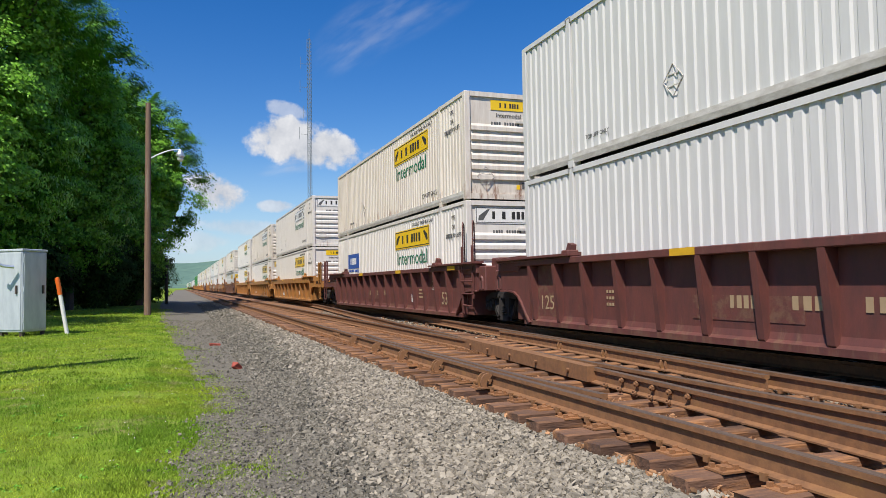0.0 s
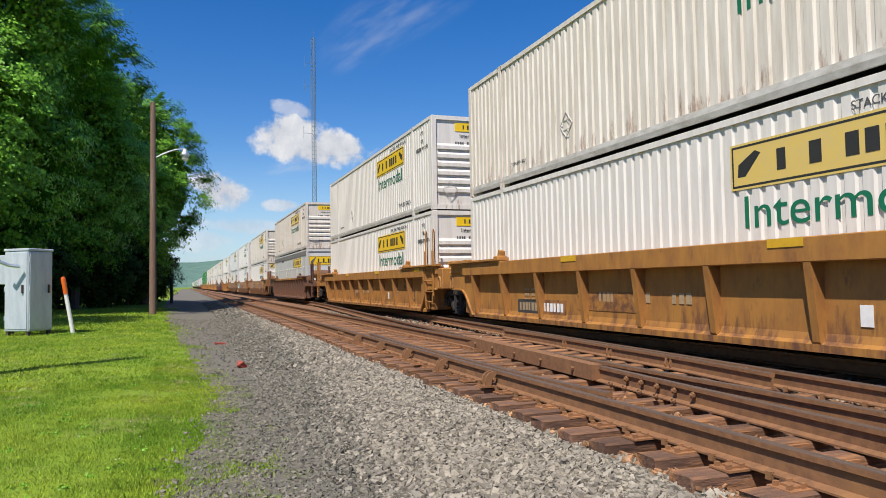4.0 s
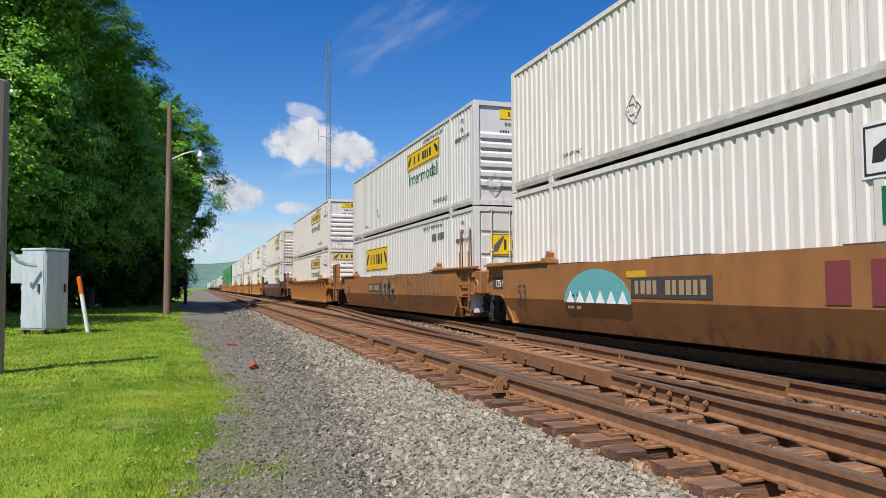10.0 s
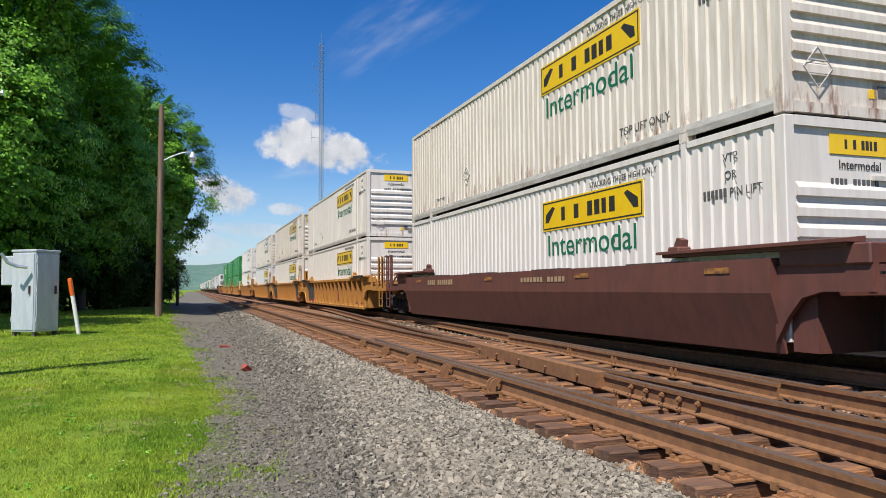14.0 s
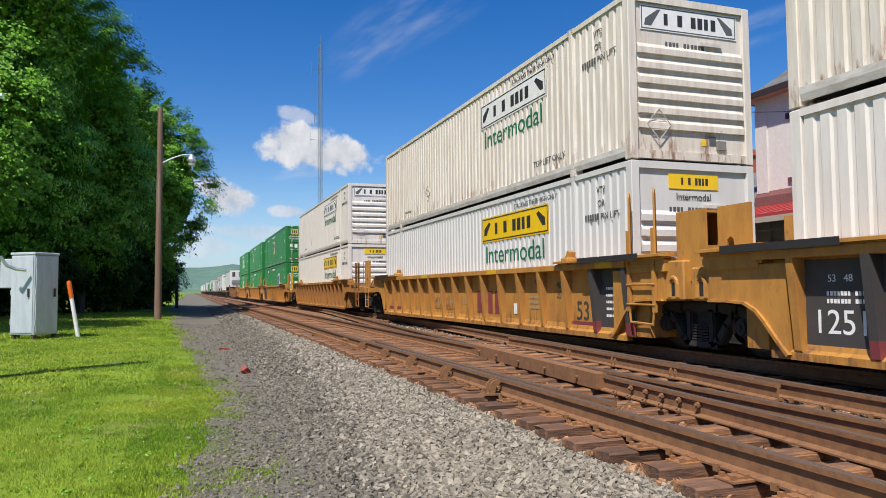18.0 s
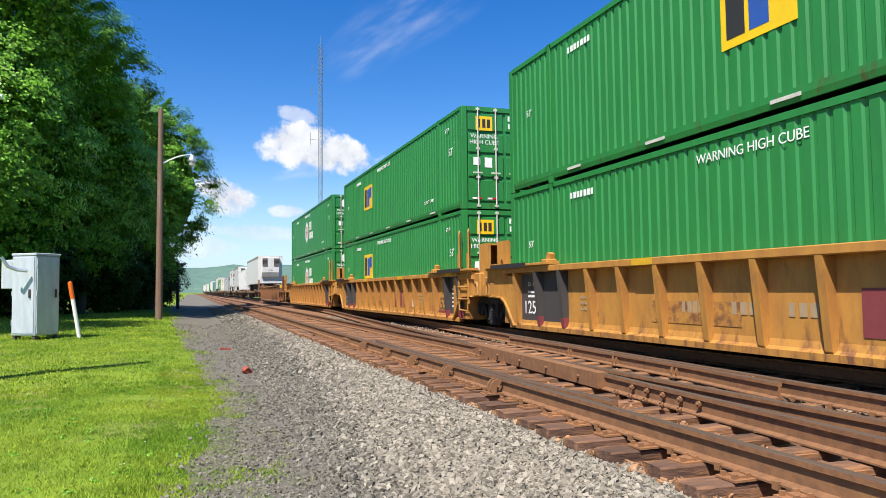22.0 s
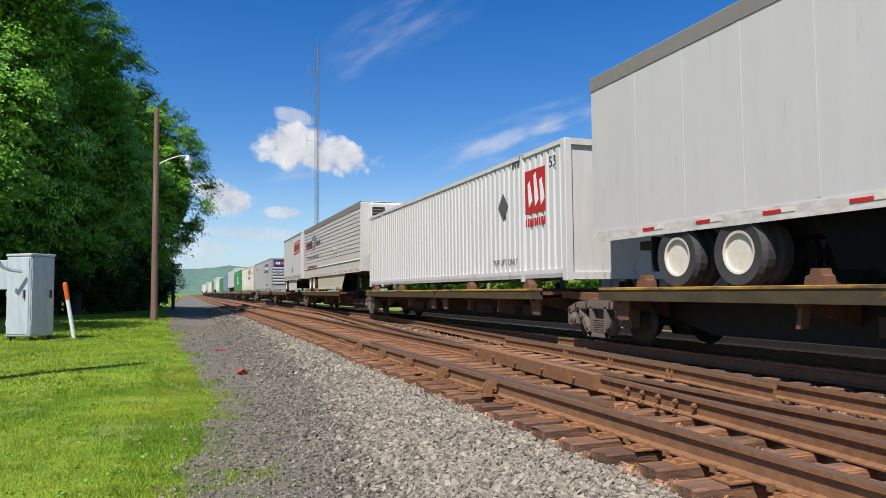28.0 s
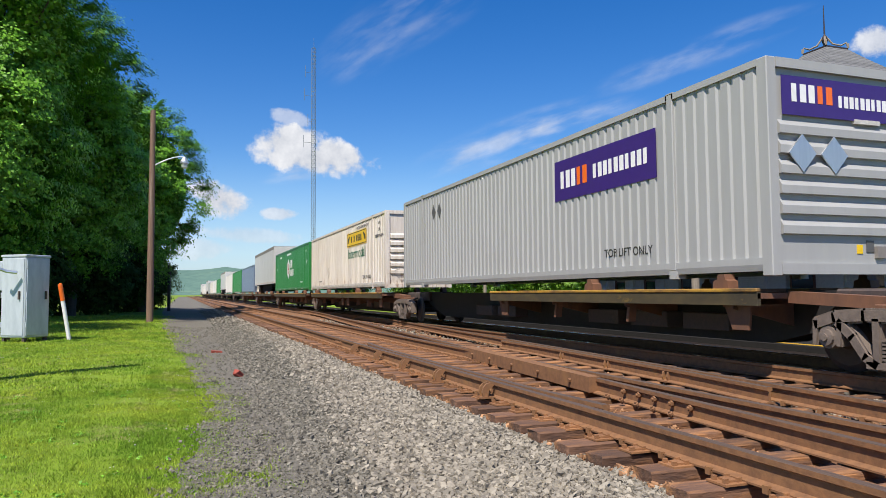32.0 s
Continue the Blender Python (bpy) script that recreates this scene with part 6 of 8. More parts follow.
def trailer(kind, length, label):
    """A road trailer on a spine car: nose at y = 0, floor 1.02 m over its wheels' feet at z = 0."""
    t = thing("road_trailer", label, "trailer", "trailers on the train")
    z0, z1, x = 0.88, 3.91, 1.295
    skin = {"reefer": TRAILER, "quilted": TRAILER, "pup": WHITE_CLEAN}.get(kind, TRAILER)
    bm = B()
    box(bm, -x, x, 0.06, length, z0 + 0.14, z1 - 0.10, 0.02)
    body = part("body", bm, skin, t)
    if kind == "quilted":
        for i in range(12):
            bm = B()
            z = z0 + 0.72 + i * 0.185 if i else z0 + 0.52
            w = 0.012 if i else 0.05
            prism(bm, [(-x - 0.014 - w * 0.4, z), (-x + 0.002, z - w - 0.01), (-x + 0.002, z + w + 0.004)], "y", 0.15, length - 0.1)
            part("side_slat", bm, skin, body)
    else:
        for i in range(int(length / 1.22)):
            bm = B()
            y = 0.6 + i * 1.22
            box(bm, -x - 0.004, -x, y - 0.03, y + 0.03, z0 + 0.2, z1 - 0.12)
            for j in range(10):
                box(bm, -x - 0.008, -x, y - 0.008, y + 0.008, z0 + 0.3 + j * 0.25, z0 + 0.316 + j * 0.25)
            part("seam", bm, skin, body)
    for sx in (-1, 1):
        bm = B()
        box(bm, *sorted((sx * (x + 0.012), sx * (x - 0.05))), 0.03, length, z1 - (0.13 if kind == "pup" else 0.25), z1)
        part("top_rail", bm, DARK_SLOT, t)
        bm = B()
        box(bm, *sorted((sx * (x + 0.016), sx * (x - 0.05))), 0.05, length, z0, z0 + (0.30 if kind == "pup" else 0.17))
        part("bottom_rail", bm, SILVER if kind == "pup" else RAIL_GREY, t)
        bm = B()
        box(bm, *sorted((sx * (x + 0.022), sx * (x + 0.014))), 0.05, length, z0 - 0.012, z0 + 0.022)
        part("rub_rail", bm, RAIL_GREY, t)
    bm = B()
    box(bm, -x, x, 0.03, length, z1 - 0.02, z1 + 0.01)
    part("roof", bm, skin, t)
    n = int(length / (0.8 if kind == "pup" else 1.3))
    for i in range(n):
        plate(0.30, 0.05, REFLECTOR, t, (-x - 0.018, 0.6 + i * (length - 1) / n, z0 + (0.22 if kind == "pup" else 0.10)), SIDE, "reflector")
        plate(0.22, 0.045, RIM_WHITE, t, (-x - 0.018, 0.33 + i * (length - 1) / n, z0 + (0.22 if kind == "pup" else 0.10)), SIDE, "reflector")
    if kind in ("reefer", "quilted"):
        bm = B()
        box(bm, -0.95, 0.95, -0.42, 0.06, 2.05, 3.80, 0.06)
        prism(bm, [(-0.42, 2.05), (0.06, 2.05), (0.06, 1.55), (-0.25, 1.62)], "x", -0.95, 0.95)
        unit = part("cooling_unit", bm, WHITE_CLEAN, t, "white refrigeration unit with black louvres")
        for q in (-0.62, 0.62):
            bm = B()
            box(bm, q - 0.27, q + 0.27, -0.45, -0.42, 2.75, 3.62)
            g = part("louvre", bm, BLACK_STEEL, unit)
            for j in range(6):
                bm = B()
                box(bm, q - 0.25, q + 0.25, -0.47, -0.45, 2.82 + j * 0.13, 2.86 + j * 0.13)
                part("louvre_bar", bm, DARK_SLOT, g)
        bars("LABEL", 0.08, 0.5, INK_GREY, unit, (0.0, -0.43, 2.3), END)
    bm = B()
    box(bm, -x, x, 0.0, 0.06, z0, z1 - 0.05, 0.02)
    part("nose_panel", bm, skin if kind != "reefer" else WHITE_CLEAN, t)
    bm = B()
    box(bm, -0.5, 0.5, 0.3, length - 0.3, z0 - 0.16, z0)
    box(bm, -1.2, 1.2, 0.3, 2.4, z0 - 0.05, z0)
    part("chassis", bm, BLACK_STEEL, t)
    wy = (length - 2.35, length - 3.65) if length > 10 else (length - 1.2,)
    for y in wy:
        for sx in (-1, 1):
            wheel_pair(t, sx * 1.28, y, 0.50)
        bm = B()
        rod(bm, (-0.8, y, 0.5), (0.8, y, 0.5), 0.07, 8)
        part("axle", bm, BLACK_STEEL, t)
    for sx in (-1, 1):
        bm = B()
        a, b = sorted((sx * 0.85, sx * 0.75))
        box(bm, a, b, 2.6, 2.72, 0.12, z0)
        box(bm, a - 0.08, b + 0.08, 2.5, 2.82, 0.08, 0.12)
        rod(bm, (sx * 0.8, 2.7, 0.4), (sx * 0.5, 4.0, z0), 0.035, 6)
        part("landing_leg", bm, BLACK_STEEL, t)
    if length > 10:
        for sx in (-1, 1):
            bm = B()
            a, b = sorted((sx * 1.24, sx * 1.26)) if kind == "quilted" else sorted((sx * 0.98, sx * 1.0))
            prism(bm, [(3.4, z0), (4.2, 0.22), (length - 5.0, 0.22), (length - 4.7, z0)], "x", a, b)
            # the dark skirts have the under-trailer shade in their colour
            part("side_skirt", bm, SKIRT if kind == "quilted" else SKIRT_SHADED, t)
            if kind == "quilted":
                bm = B()
                box(bm, *sorted((sx * 1.255, sx * 1.27)), 4.2, length - 5.0, 0.16, 0.30)
                part("skirt_strip", bm, RAIL_GREY, t)
    else:
        for sx in (-1, 1):
            bm = B()
            a, b = sorted((sx * 1.20, sx * 1.22))
            prism(bm, [(2.97, z0), (2.63, 0.75), (2.63, 0.16), (length - 2.2, 0.14), (length - 2.2, z0)], "x", a, b)
            part("side_skirt", bm, WHITE_CLEAN, t)
    bm = B()
    box(bm, -1.1, 1.1, length - 1.5, length - 1.46, 0.30, z0)
    part("mud_flap", bm, BLACK_STEEL, t)
    return t


def spine_car(pitch, far=False, decks=None, label="rusty articulated spine car with yellow-edged side decks"):
    """A spine platform from y = 0 to pitch, its truck below the joint at y = 0."""
    decks = decks or ((1.5, 8.2), (8.3, pitch - 0.75))
    key = ("spine", pitch, far, decks)
    if key in PROTO:
        return copy_thing(PROTO[key], pose(0, 0, 0))
    c = thing("spine_car", label, "rail car", "cars of the train")
    bm = B()
    prism(bm, [(0.9, 0.62), (0.9, 1.0), (pitch - 0.9, 1.0), (pitch - 0.9, 0.62), (pitch - 2.4, 0.25), (2.4, 0.25)], "x", -0.33, 0.33)
    part("centre_sill", bm, BLACK_STEEL, c)
    for y0 in () if far else (2.9, 4.35, 5.8, 10.2, 11.65):
        bm = B()
        box(bm, -0.66, 0.66, y0, y0 + 1.05, 0.40, 0.66, 0.01)
        part("sill_cover", bm, IRON, c)
    bm = B()
    box(bm, -0.45, 0.45, -0.15, 1.2, 0.72, 1.02, 0.03)
    box(bm, -0.45, 0.45, pitch - 1.2, pitch - 0.15, 0.72, 1.02, 0.03)
    part("joint_casting", bm, IRON, c)
    for sx in (-1, 1):
        a, b = sorted((sx * 1.42, sx * 0.5))
        for y0, y1 in decks:
            bm = B()
            box(bm, a, b, y0, y1, 0.90, 0.97)
            d = part("side_deck", bm, BROWN, c)
            bm = B()
            box(bm, *sorted((sx * 1.44, sx * 1.36)), y0, y1, 0.985, 1.035, 0.01)
            part("deck_edge", bm, EDGE_YELLOW, d, "worn yellow deck edge")
            bm = B()
            box(bm, *sorted((sx * 1.425, sx * 1.37)), y0, y1, 0.81, 0.985)
            part("edge_channel", bm, EDGE_GRIME, d, "grimy olive-brown edge channel")
            n = 4
            for i in range(0 if far else n):
                y = y0 + 0.5 + (y1 - y0 - 1.0) * i / (n - 1)
                bm = B()
                prism(bm, [(sx * 0.3, 0.5), (sx * 0.3, 0.9), (sx * 1.38, 0.9), (sx * 1.38, 0.76)], "y", y - 0.015, y + 0.015)
                if i in (0, n - 1):
                    # deep tapered outrigger with a flange
                    prism(bm, [(y - 0.24, 0.80), (y + 0.24, 0.80), (y + 0.10, 0.48), (y - 0.20, 0.48)], "x", *sorted((sx * 1.30, sx * 1.26)))
                    box(bm, *sorted((sx * 1.31, sx * 0.6)), y - 0.26, y + 0.26, 0.78, 0.82)
                else:
                    prism(bm, [(y - 0.03, 0.82), (y + 0.03, 0.82), (y + 0.10, 0.50), (y + 0.03, 0.50)], "x", *sorted((sx * 1.30, sx * 1.16)))
                part("bracket", bm, BROWN, d)
        for y in () if far else [q for q in (2.2, 5.6, pitch - 5.4, pitch - 2.0) if any(y0 < q < y1 for y0, y1 in decks)]:
            bm = B()
            prism(bm, [(y - 0.15, 1.03), (y + 0.15, 1.03), (y + 0.13, 1.14), (y + 0.06, 1.16), (y + 0.04, 1.23), (y - 0.08, 1.23), (y - 0.10, 1.16), (y - 0.14, 1.14)], "x", *sorted((sx * 1.40, sx * 1.22)))
            box(bm, *sorted((sx * 1.38, sx * 0.3)), y - 0.10, y + 0.10, 0.86, 1.03)
            part("container_pedestal", bm, BROWN, c)
    for sx in (-1, 1):
        # arm over the shared truck with its side bearing
        bm = B()
        prism(bm, [(0.05, 0.78), (0.05, 0.92), (1.5, 0.99), (1.5, 0.84), (0.6, 0.80)], "x", *sorted((sx * 0.70, sx * 0.92)))
        box(bm, *sorted((sx * 0.60, sx * 1.0)), -0.18, 0.20, 0.74, 0.84, 0.012)
        part("side_bearing_arm", bm, BROWN, c)
    bm = B()
    pipe(bm, [(-0.75, -0.9, 0.82), (-0.80, -0.3, 0.74), (-0.78, 0.4, 0.80), (-0.6, 1.0, 0.86)], 0.028, 6)
    part("air_hose", bm, BLACK_STEEL, c)
    truck_parts(c, -0.1)
    PROTO[key] = c
    return c


def hitch(c, y, z=1.0):
    bm = B()
    prism(bm, [(y - 0.35, z - 0.05), (y + 0.5, z - 0.05), (y + 0.25, z + 0.92), (y - 0.15, z + 0.92)], "x", -0.45, 0.45)
    box(bm, -0.55, 0.55, y - 0.45, y + 0.45, z + 0.88, z + 0.98)
    part("hitch", bm, BLACK_STEEL, c)


# units of the double-stack part: place, style, paint, front, rear, bottom load, top load
UNITS = [
    (-2.15, "ribbed", MAROON, "end", "joint", "w_c_faded", "w_c_outline"),
    (17.4, "ribbed", MAROON, "joint", "end", "w_n_blue", "w_d_yellow"),
    (40.5, "ribbed8", OCHRE_DULL, "end", "joint", "w_n_yellow", "w_n_outline"),
    (60.05, "ribbed8", OCHRE_DULL, "joint", "joint", "w_n_faded", "w_d_outline"),
    (79.6, "ribbed8", OCHRE_DULL, "joint", "end", "w_n_yellow", "w_n_yellow"),
    (103.2, "ribbed", BROWN, "end", "end", "plate", "w_d_yellow"),
    (126.2, "smooth", TAN, "end", "joint", "w_n_faded", "w_d_yellow"),
    (145.7, "smooth", TAN, "joint", "joint", "w_n_outline", "w_n_outline"),
    (165.1, "smooth", TAN, "joint", "end", "w_c_rear", "w_c_yellow"),
    (187.5, "ribbed", OCHRE_DULL, "end", "end", "w_n_faded", "w_n_yellow"),
    (211.15, "low", MAROON_DARK, "end", "end", "w_n_yellow", "w_d_yellow"),
    (233.9, "ribbed", OCHRE, "end", "joint", "w_n_yellow", "w_n_yellow"),
    (253.1, "ribbed", OCHRE, "joint", "joint", "w_n_yellow", "w_d_faded"),
    (272.25, "ribbed", OCHRE, "joint", "end", "w_c_yellow", "w_d_outline"),
    (295.7, "ribbed", OCHRE_DULL, "end", "end", "w_n_yellow", "w_n_outline"),
    (318.8, "ribbed", OCHRE, "end", "joint", "emp_low", "emp_a"),
    (338.1, "ribbed", OCHRE, "joint", "joint", "emp", "emp"),
    (357.4, "ribbed", OCHRE, "joint", "end", "hub", "hub"),
    (380.6, "ribbed", RUST_OCHRE, "end", "end", None, None),
]
# how far a load stands ahead of the middle of its well
AHEAD = {79.6: 0.37, 126.2: 0.38, 165.1: 0.8, 253.1: 0.41, 295.7: 0.41}
PAINT_WORD = {MAROON: "maroon", MAROON_DARK: "dark maroon", OCHRE: "ochre yellow", OCHRE_DULL: "dull ochre", BROWN: "rust brown", RUST_OCHRE: "rusted ochre", TAN: "orange-brown"}


def make_train():
    for u, style, mat, front, rear, low, top in UNITS:
        ribs = 10 if style == "ribbed8" else 16
        st = "ribbed" if style == "ribbed8" else style
        what = "smooth-sided" if st in ("smooth", "low") else "ribbed"
        car = well_car(st, mat, front, rear, "%s %s steel well car, %s" % (PAINT_WORD[mat], what, "carrying two stacked containers" if low else "empty"), ribs,
                       brake_front=front == "joint" or st in ("low", "smooth") or mat is BROWN, brake_rear=False, yellow=2 if u == 295.7 else mat in (OCHRE, OCHRE_DULL, RUST_OCHRE), truck_front=front == "end", truck_rear=True)
        ride(car, u)
        marks(car, st, mat, front, rear, u)
        for kind, z in ((low, 0.30), (top, 0.30 + CH + 0.012)):
            if kind:
                ride(load(kind), u - AHEAD.get(u, 0.0), z)
    # spine cars: start of the platform, its length, and loads
    spine = [(400.0, 18.3), (418.3, 17.5), (435.8, 17.2), (453.0, 17.0), (470.0, 18.6), (488.6, 17.4), (506.0, 17.4), (523.4, 17.4)] + [(540.8 + i * 17.4, 17.4) for i in range(13)]
    # where only one end of a platform is decked
    part_deck = {400.0: ((5.0, 17.55),), 435.8: ((5.0, 16.45),), 453.0: ((7.2, 16.25),), 470.0: ((1.5, 10.0),)}
    for y, p in spine:
        ride(spine_car(p, y > 550, part_deck.get(y)), y)
    r = trailer("reefer", 16.6, "white refrigerated road trailer riding on a spine car")
    ride(r, 401.3, 0.99)
    r = trailer("quilted", 15.7, "silver horizontally slatted refrigerated road trailer")
    sx = -1.295 - 0.02
    bars("RADIANT", 0.40, 2.35, INK_MAROON, r, (sx, 13.6, 2.62), SIDE)
    bars("CLIPPER", 0.26, 1.5, INK_GREY, r, (sx, 10.6, 2.68), SIDE)
    lettering("It's the Network that Delivers!", 0.30, INK_GREY, r, (sx, 12.3, 1.98), SIDE, wide=1.05)
    bars("WWW RADIANTDEL COM", 0.20, 3.2, INK_MAROON, r, (sx - 0.004, 12.6, 1.36), SIDE)
    # curved tail mark
    bm = B()
    arc = [(12.95, 2.98), (12.45, 3.22), (11.95, 3.34), (11.55, 3.34), (11.35, 3.22), (11.45, 2.96), (11.75, 2.66), (12.25, 2.32)]
    arc2 = [(12.2, 2.50), (11.95, 2.78), (11.82, 3.0), (11.9, 3.12), (12.15, 3.14), (12.5, 3.08)]
    prism(bm, arc + arc2, "x", sx - 0.004, sx)
    part("emblem", bm, BLUE_GREY, r)
    for yy in (5.2, 5.7, 6.2):
        diamond(0.22, 0.24, RAIL_GREY, r, (sx - 0.004, yy, 2.05), SIDE)
    ride(r, 436.6, 0.99)
    r = trailer("pup", 8.7, "short white road trailer with orange side sign")
    p0 = plate(2.86, 0.82, INK, r, (-1.300, 1.95, 3.02), SIDE @ pose(0, 0, 0, rz=2), "sign_border", 0.004)
    p = plate(2.70, 0.69, INK_ORANGE, p0, (0, 0, 0.006), Matrix.Identity(4), "sign_panel", 0.004)
    bars("SIGNAL", 0.42, 2.2, INK, p, (0, -0.21, 0.006), Matrix.Identity(4))
    p = plate(0.8, 0.5, INK_ORANGE, r, (0.2, -0.004, 3.2), END, "sign_panel", 0.006)
    bars("SIGNAL", 0.2, 0.66, INK, p, (0, -0.1, 0.006), Matrix.Identity(4))
    bm = B()
    prism(bm, [(3.92, 1.32), (4.12, 1.55), (3.92, 1.78), (3.72, 1.55)], "x", -1.31, -1.30)
    part("placard", bm, INK_GREY, r)
    bm = B()
    prism(bm, [(4.45 + 0.20 * math.cos((k + 0.5) * math.tau / 8), 1.68 + 0.22 * math.sin((k + 0.5) * math.tau / 8)) for k in range(8)], "x", -1.308, -1.30)
    part("placard_holder", bm, ALUMINIUM, r)
    for y in (4.54, 5.77):
        bm = B()
        lathe(bm, [(0.07, 0), (0.07, 0.012), (0.04, 0.014)], 12, Matrix.Translation((-1.30, y, 3.63)) @ pose(0, 0, 0, 0, -90, 0))
        part("marker_lamp", bm, DARK_SLOT, r)
    ride(r, 453.6, 0.99)
    for kind, u in (("rail_white", 418.9), ("silver", 471.35), ("w_d_yellow", 489.8), ("hub", 506.8)):
        ride(load(kind), u, 1.19)
    far = trailer("plain", 16.0, "silver road trailer riding on a spine car")
    ride(far, 524.2, 0.99)
    for i, kind in enumerate(["slate", "green", "white", "trailer", "green", "white", "cream", "grey", "trailer", "white", "white", "cream", "trailer"]):
        ob = copy_thing(far, pose(0, 0, 0)) if kind == "trailer" else load(kind)
        ride(ob, 541.5 + i * 17.4, 0.99 if kind == "trailer" else 1.19)


make_train()

# ---- the station across the tracks ----


def brick_bump(mat, across):
    """Courses of brick on a painted wall, as fine relief. across: the horizontal axis of the wall."""
    nt = mat.node_tree
    N, Lk = nt.nodes.new, nt.links.new
    co = N("ShaderNodeTexCoord")
    sep, com = N("ShaderNodeSeparateXYZ"), N("ShaderNodeCombineXYZ")
    Lk(co.outputs["Object"], sep.inputs[0])
    add = N("ShaderNodeMath")
    add.operation = "ADD"
    Lk(sep.outputs["X"], add.inputs[0])
    Lk(sep.outputs["Y"], add.inputs[1])
    Lk(add.outputs[0], com.inputs["X"])
    Lk(sep.outputs["Z"], com.inputs["Y"])
    br = N("ShaderNodeTexBrick")
    br.inputs["Scale"].default_value = 1.0
    br.inputs["Brick Width"].default_value, br.inputs["Row Height"].default_value, br.inputs["Mortar Size"].default_value = 0.215, 0.075, 0.008
    Lk(com.outputs[0], br.inputs["Vector"])
    bp = N("ShaderNodeBump")
    bp.inputs["Strength"].default_value, bp.inputs["Distance"].default_value, bp.invert = 1.0, 0.012, True
    Lk(br.outputs["Fac"], bp.inputs["Height"])
    Lk(bp.outputs["Normal"], nt.nodes["Principled BSDF"].inputs["Normal"])


brick_bump(BRICK, "y")
brick_bump(BAND_RED, "y")


def wall_with_holes(name, a0, a1, z0, z1, holes, at, thick, axis, mat, parent, label=""):
    """A wall along an axis, cut through for its openings (each a0, a1, z0, z1)."""
    bm = B()
    cuts_a = sorted({a0, a1, *[h[0] for h in holes], *[h[1] for h in holes]})
    cuts_z = sorted({z0, z1, *[h[2] for h in holes], *[h[3] for h in holes]})
    for i in range(len(cuts_a) - 1):
        z = None
        for j in range(len(cuts_z) - 1):
            ma, mz = (cuts_a[i] + cuts_a[i + 1]) / 2, (cuts_z[j] + cuts_z[j + 1]) / 2
            inside = any(h[0] < ma < h[1] and h[2] < mz < h[3] for h in holes)
            if inside:
                continue
            p = (cuts_a[i], cuts_a[i + 1])
            q = (cuts_z[j], cuts_z[j + 1])
            if axis == "y":
                box(bm, at, at + thick, *p, *q)
            else:
                box(bm, *p, at, at + thick, *q)
    bmesh.ops.remove_doubles(bm, verts=bm.verts, dist=0.0005)
    inner = [f for f in bm.faces if all(len(e.link_faces) > 2 for e in f.edges)]
    bmesh.ops.delete(bm, geom=inner, context="FACES_ONLY")
    return part(name, bm, mat, parent, label)


def sash_window(parent, a, w, z0, z1, at, axis, name="window", blind=0.55, twin=True):
    """A sash window in the opening; at is the wall's outer face, towards -x or -y."""
    def bx(bm, p0, p1, d0, d1, q0, q1):
        box(bm, at + d0, at + d1, p0, p1, q0, q1) if axis == "y" else box(bm, p0, p1, at + d0, at + d1, q0, q1)
    bm = B()
    t = 0.07
    bx(bm, a, a + t, 0.03, 0.12, z0, z1)
    bx(bm, a + w - t, a + w, 0.03, 0.12, z0, z1)
    bx(bm, a + t, a + w - t, 0.03, 0.12, z1 - t, z1)
    bx(bm, a + t, a + w - t, 0.03, 0.12, z0, z0 + t)
    if twin:
        bx(bm, a + w / 2 - 0.06, a + w / 2 + 0.06, 0.03, 0.12, z0 + t, z1 - t)
    bx(bm, a + t, a + w - t, 0.05, 0.10, (z0 + z1) / 2 - 0.03, (z0 + z1) / 2 + 0.03)
    win = part(name, bm, TRIM_BROWN, parent, "reddish-brown sash window")
    for p0, p1 in (((a + t, a + w / 2 - 0.06), (a + w / 2 + 0.06, a + w - t)) if twin else ((a + t, a + w - t),)):
        for q0, q1 in ((z0 + t, (z0 + z1) / 2 - 0.03), ((z0 + z1) / 2 + 0.03, z1 - t)):
            bm = B()
            bx(bm, p0, p1, 0.08, 0.088, q0, q1)
            part("pane", bm, PANE, win)
        bm = B()
        bx(bm, p0 + 0.03, p1 - 0.03, 0.074, 0.0785, z0 + t + (z1 - z0) * (1 - blind), z1 - t)
        part("blind", bm, CURTAIN, win)
    bm = B()
    bx(bm, a - 0.12, a + w + 0.12, -0.07, 0.10, z1, z1 + 0.20)
    part("lintel", bm, TRIM_DARK, win)
    bm = B()
    bx(bm, a - 0.10, a + w + 0.10, -0.08, 0.10, z0 - 0.13, z0)
    part("sill", bm, TRIM_BROWN, win)
    bm = B()
    bx(bm, a, a + w, 0.30, 0.34, z0, z1)
    part("dark_room", bm, BLACK_STEEL, win)
    return win


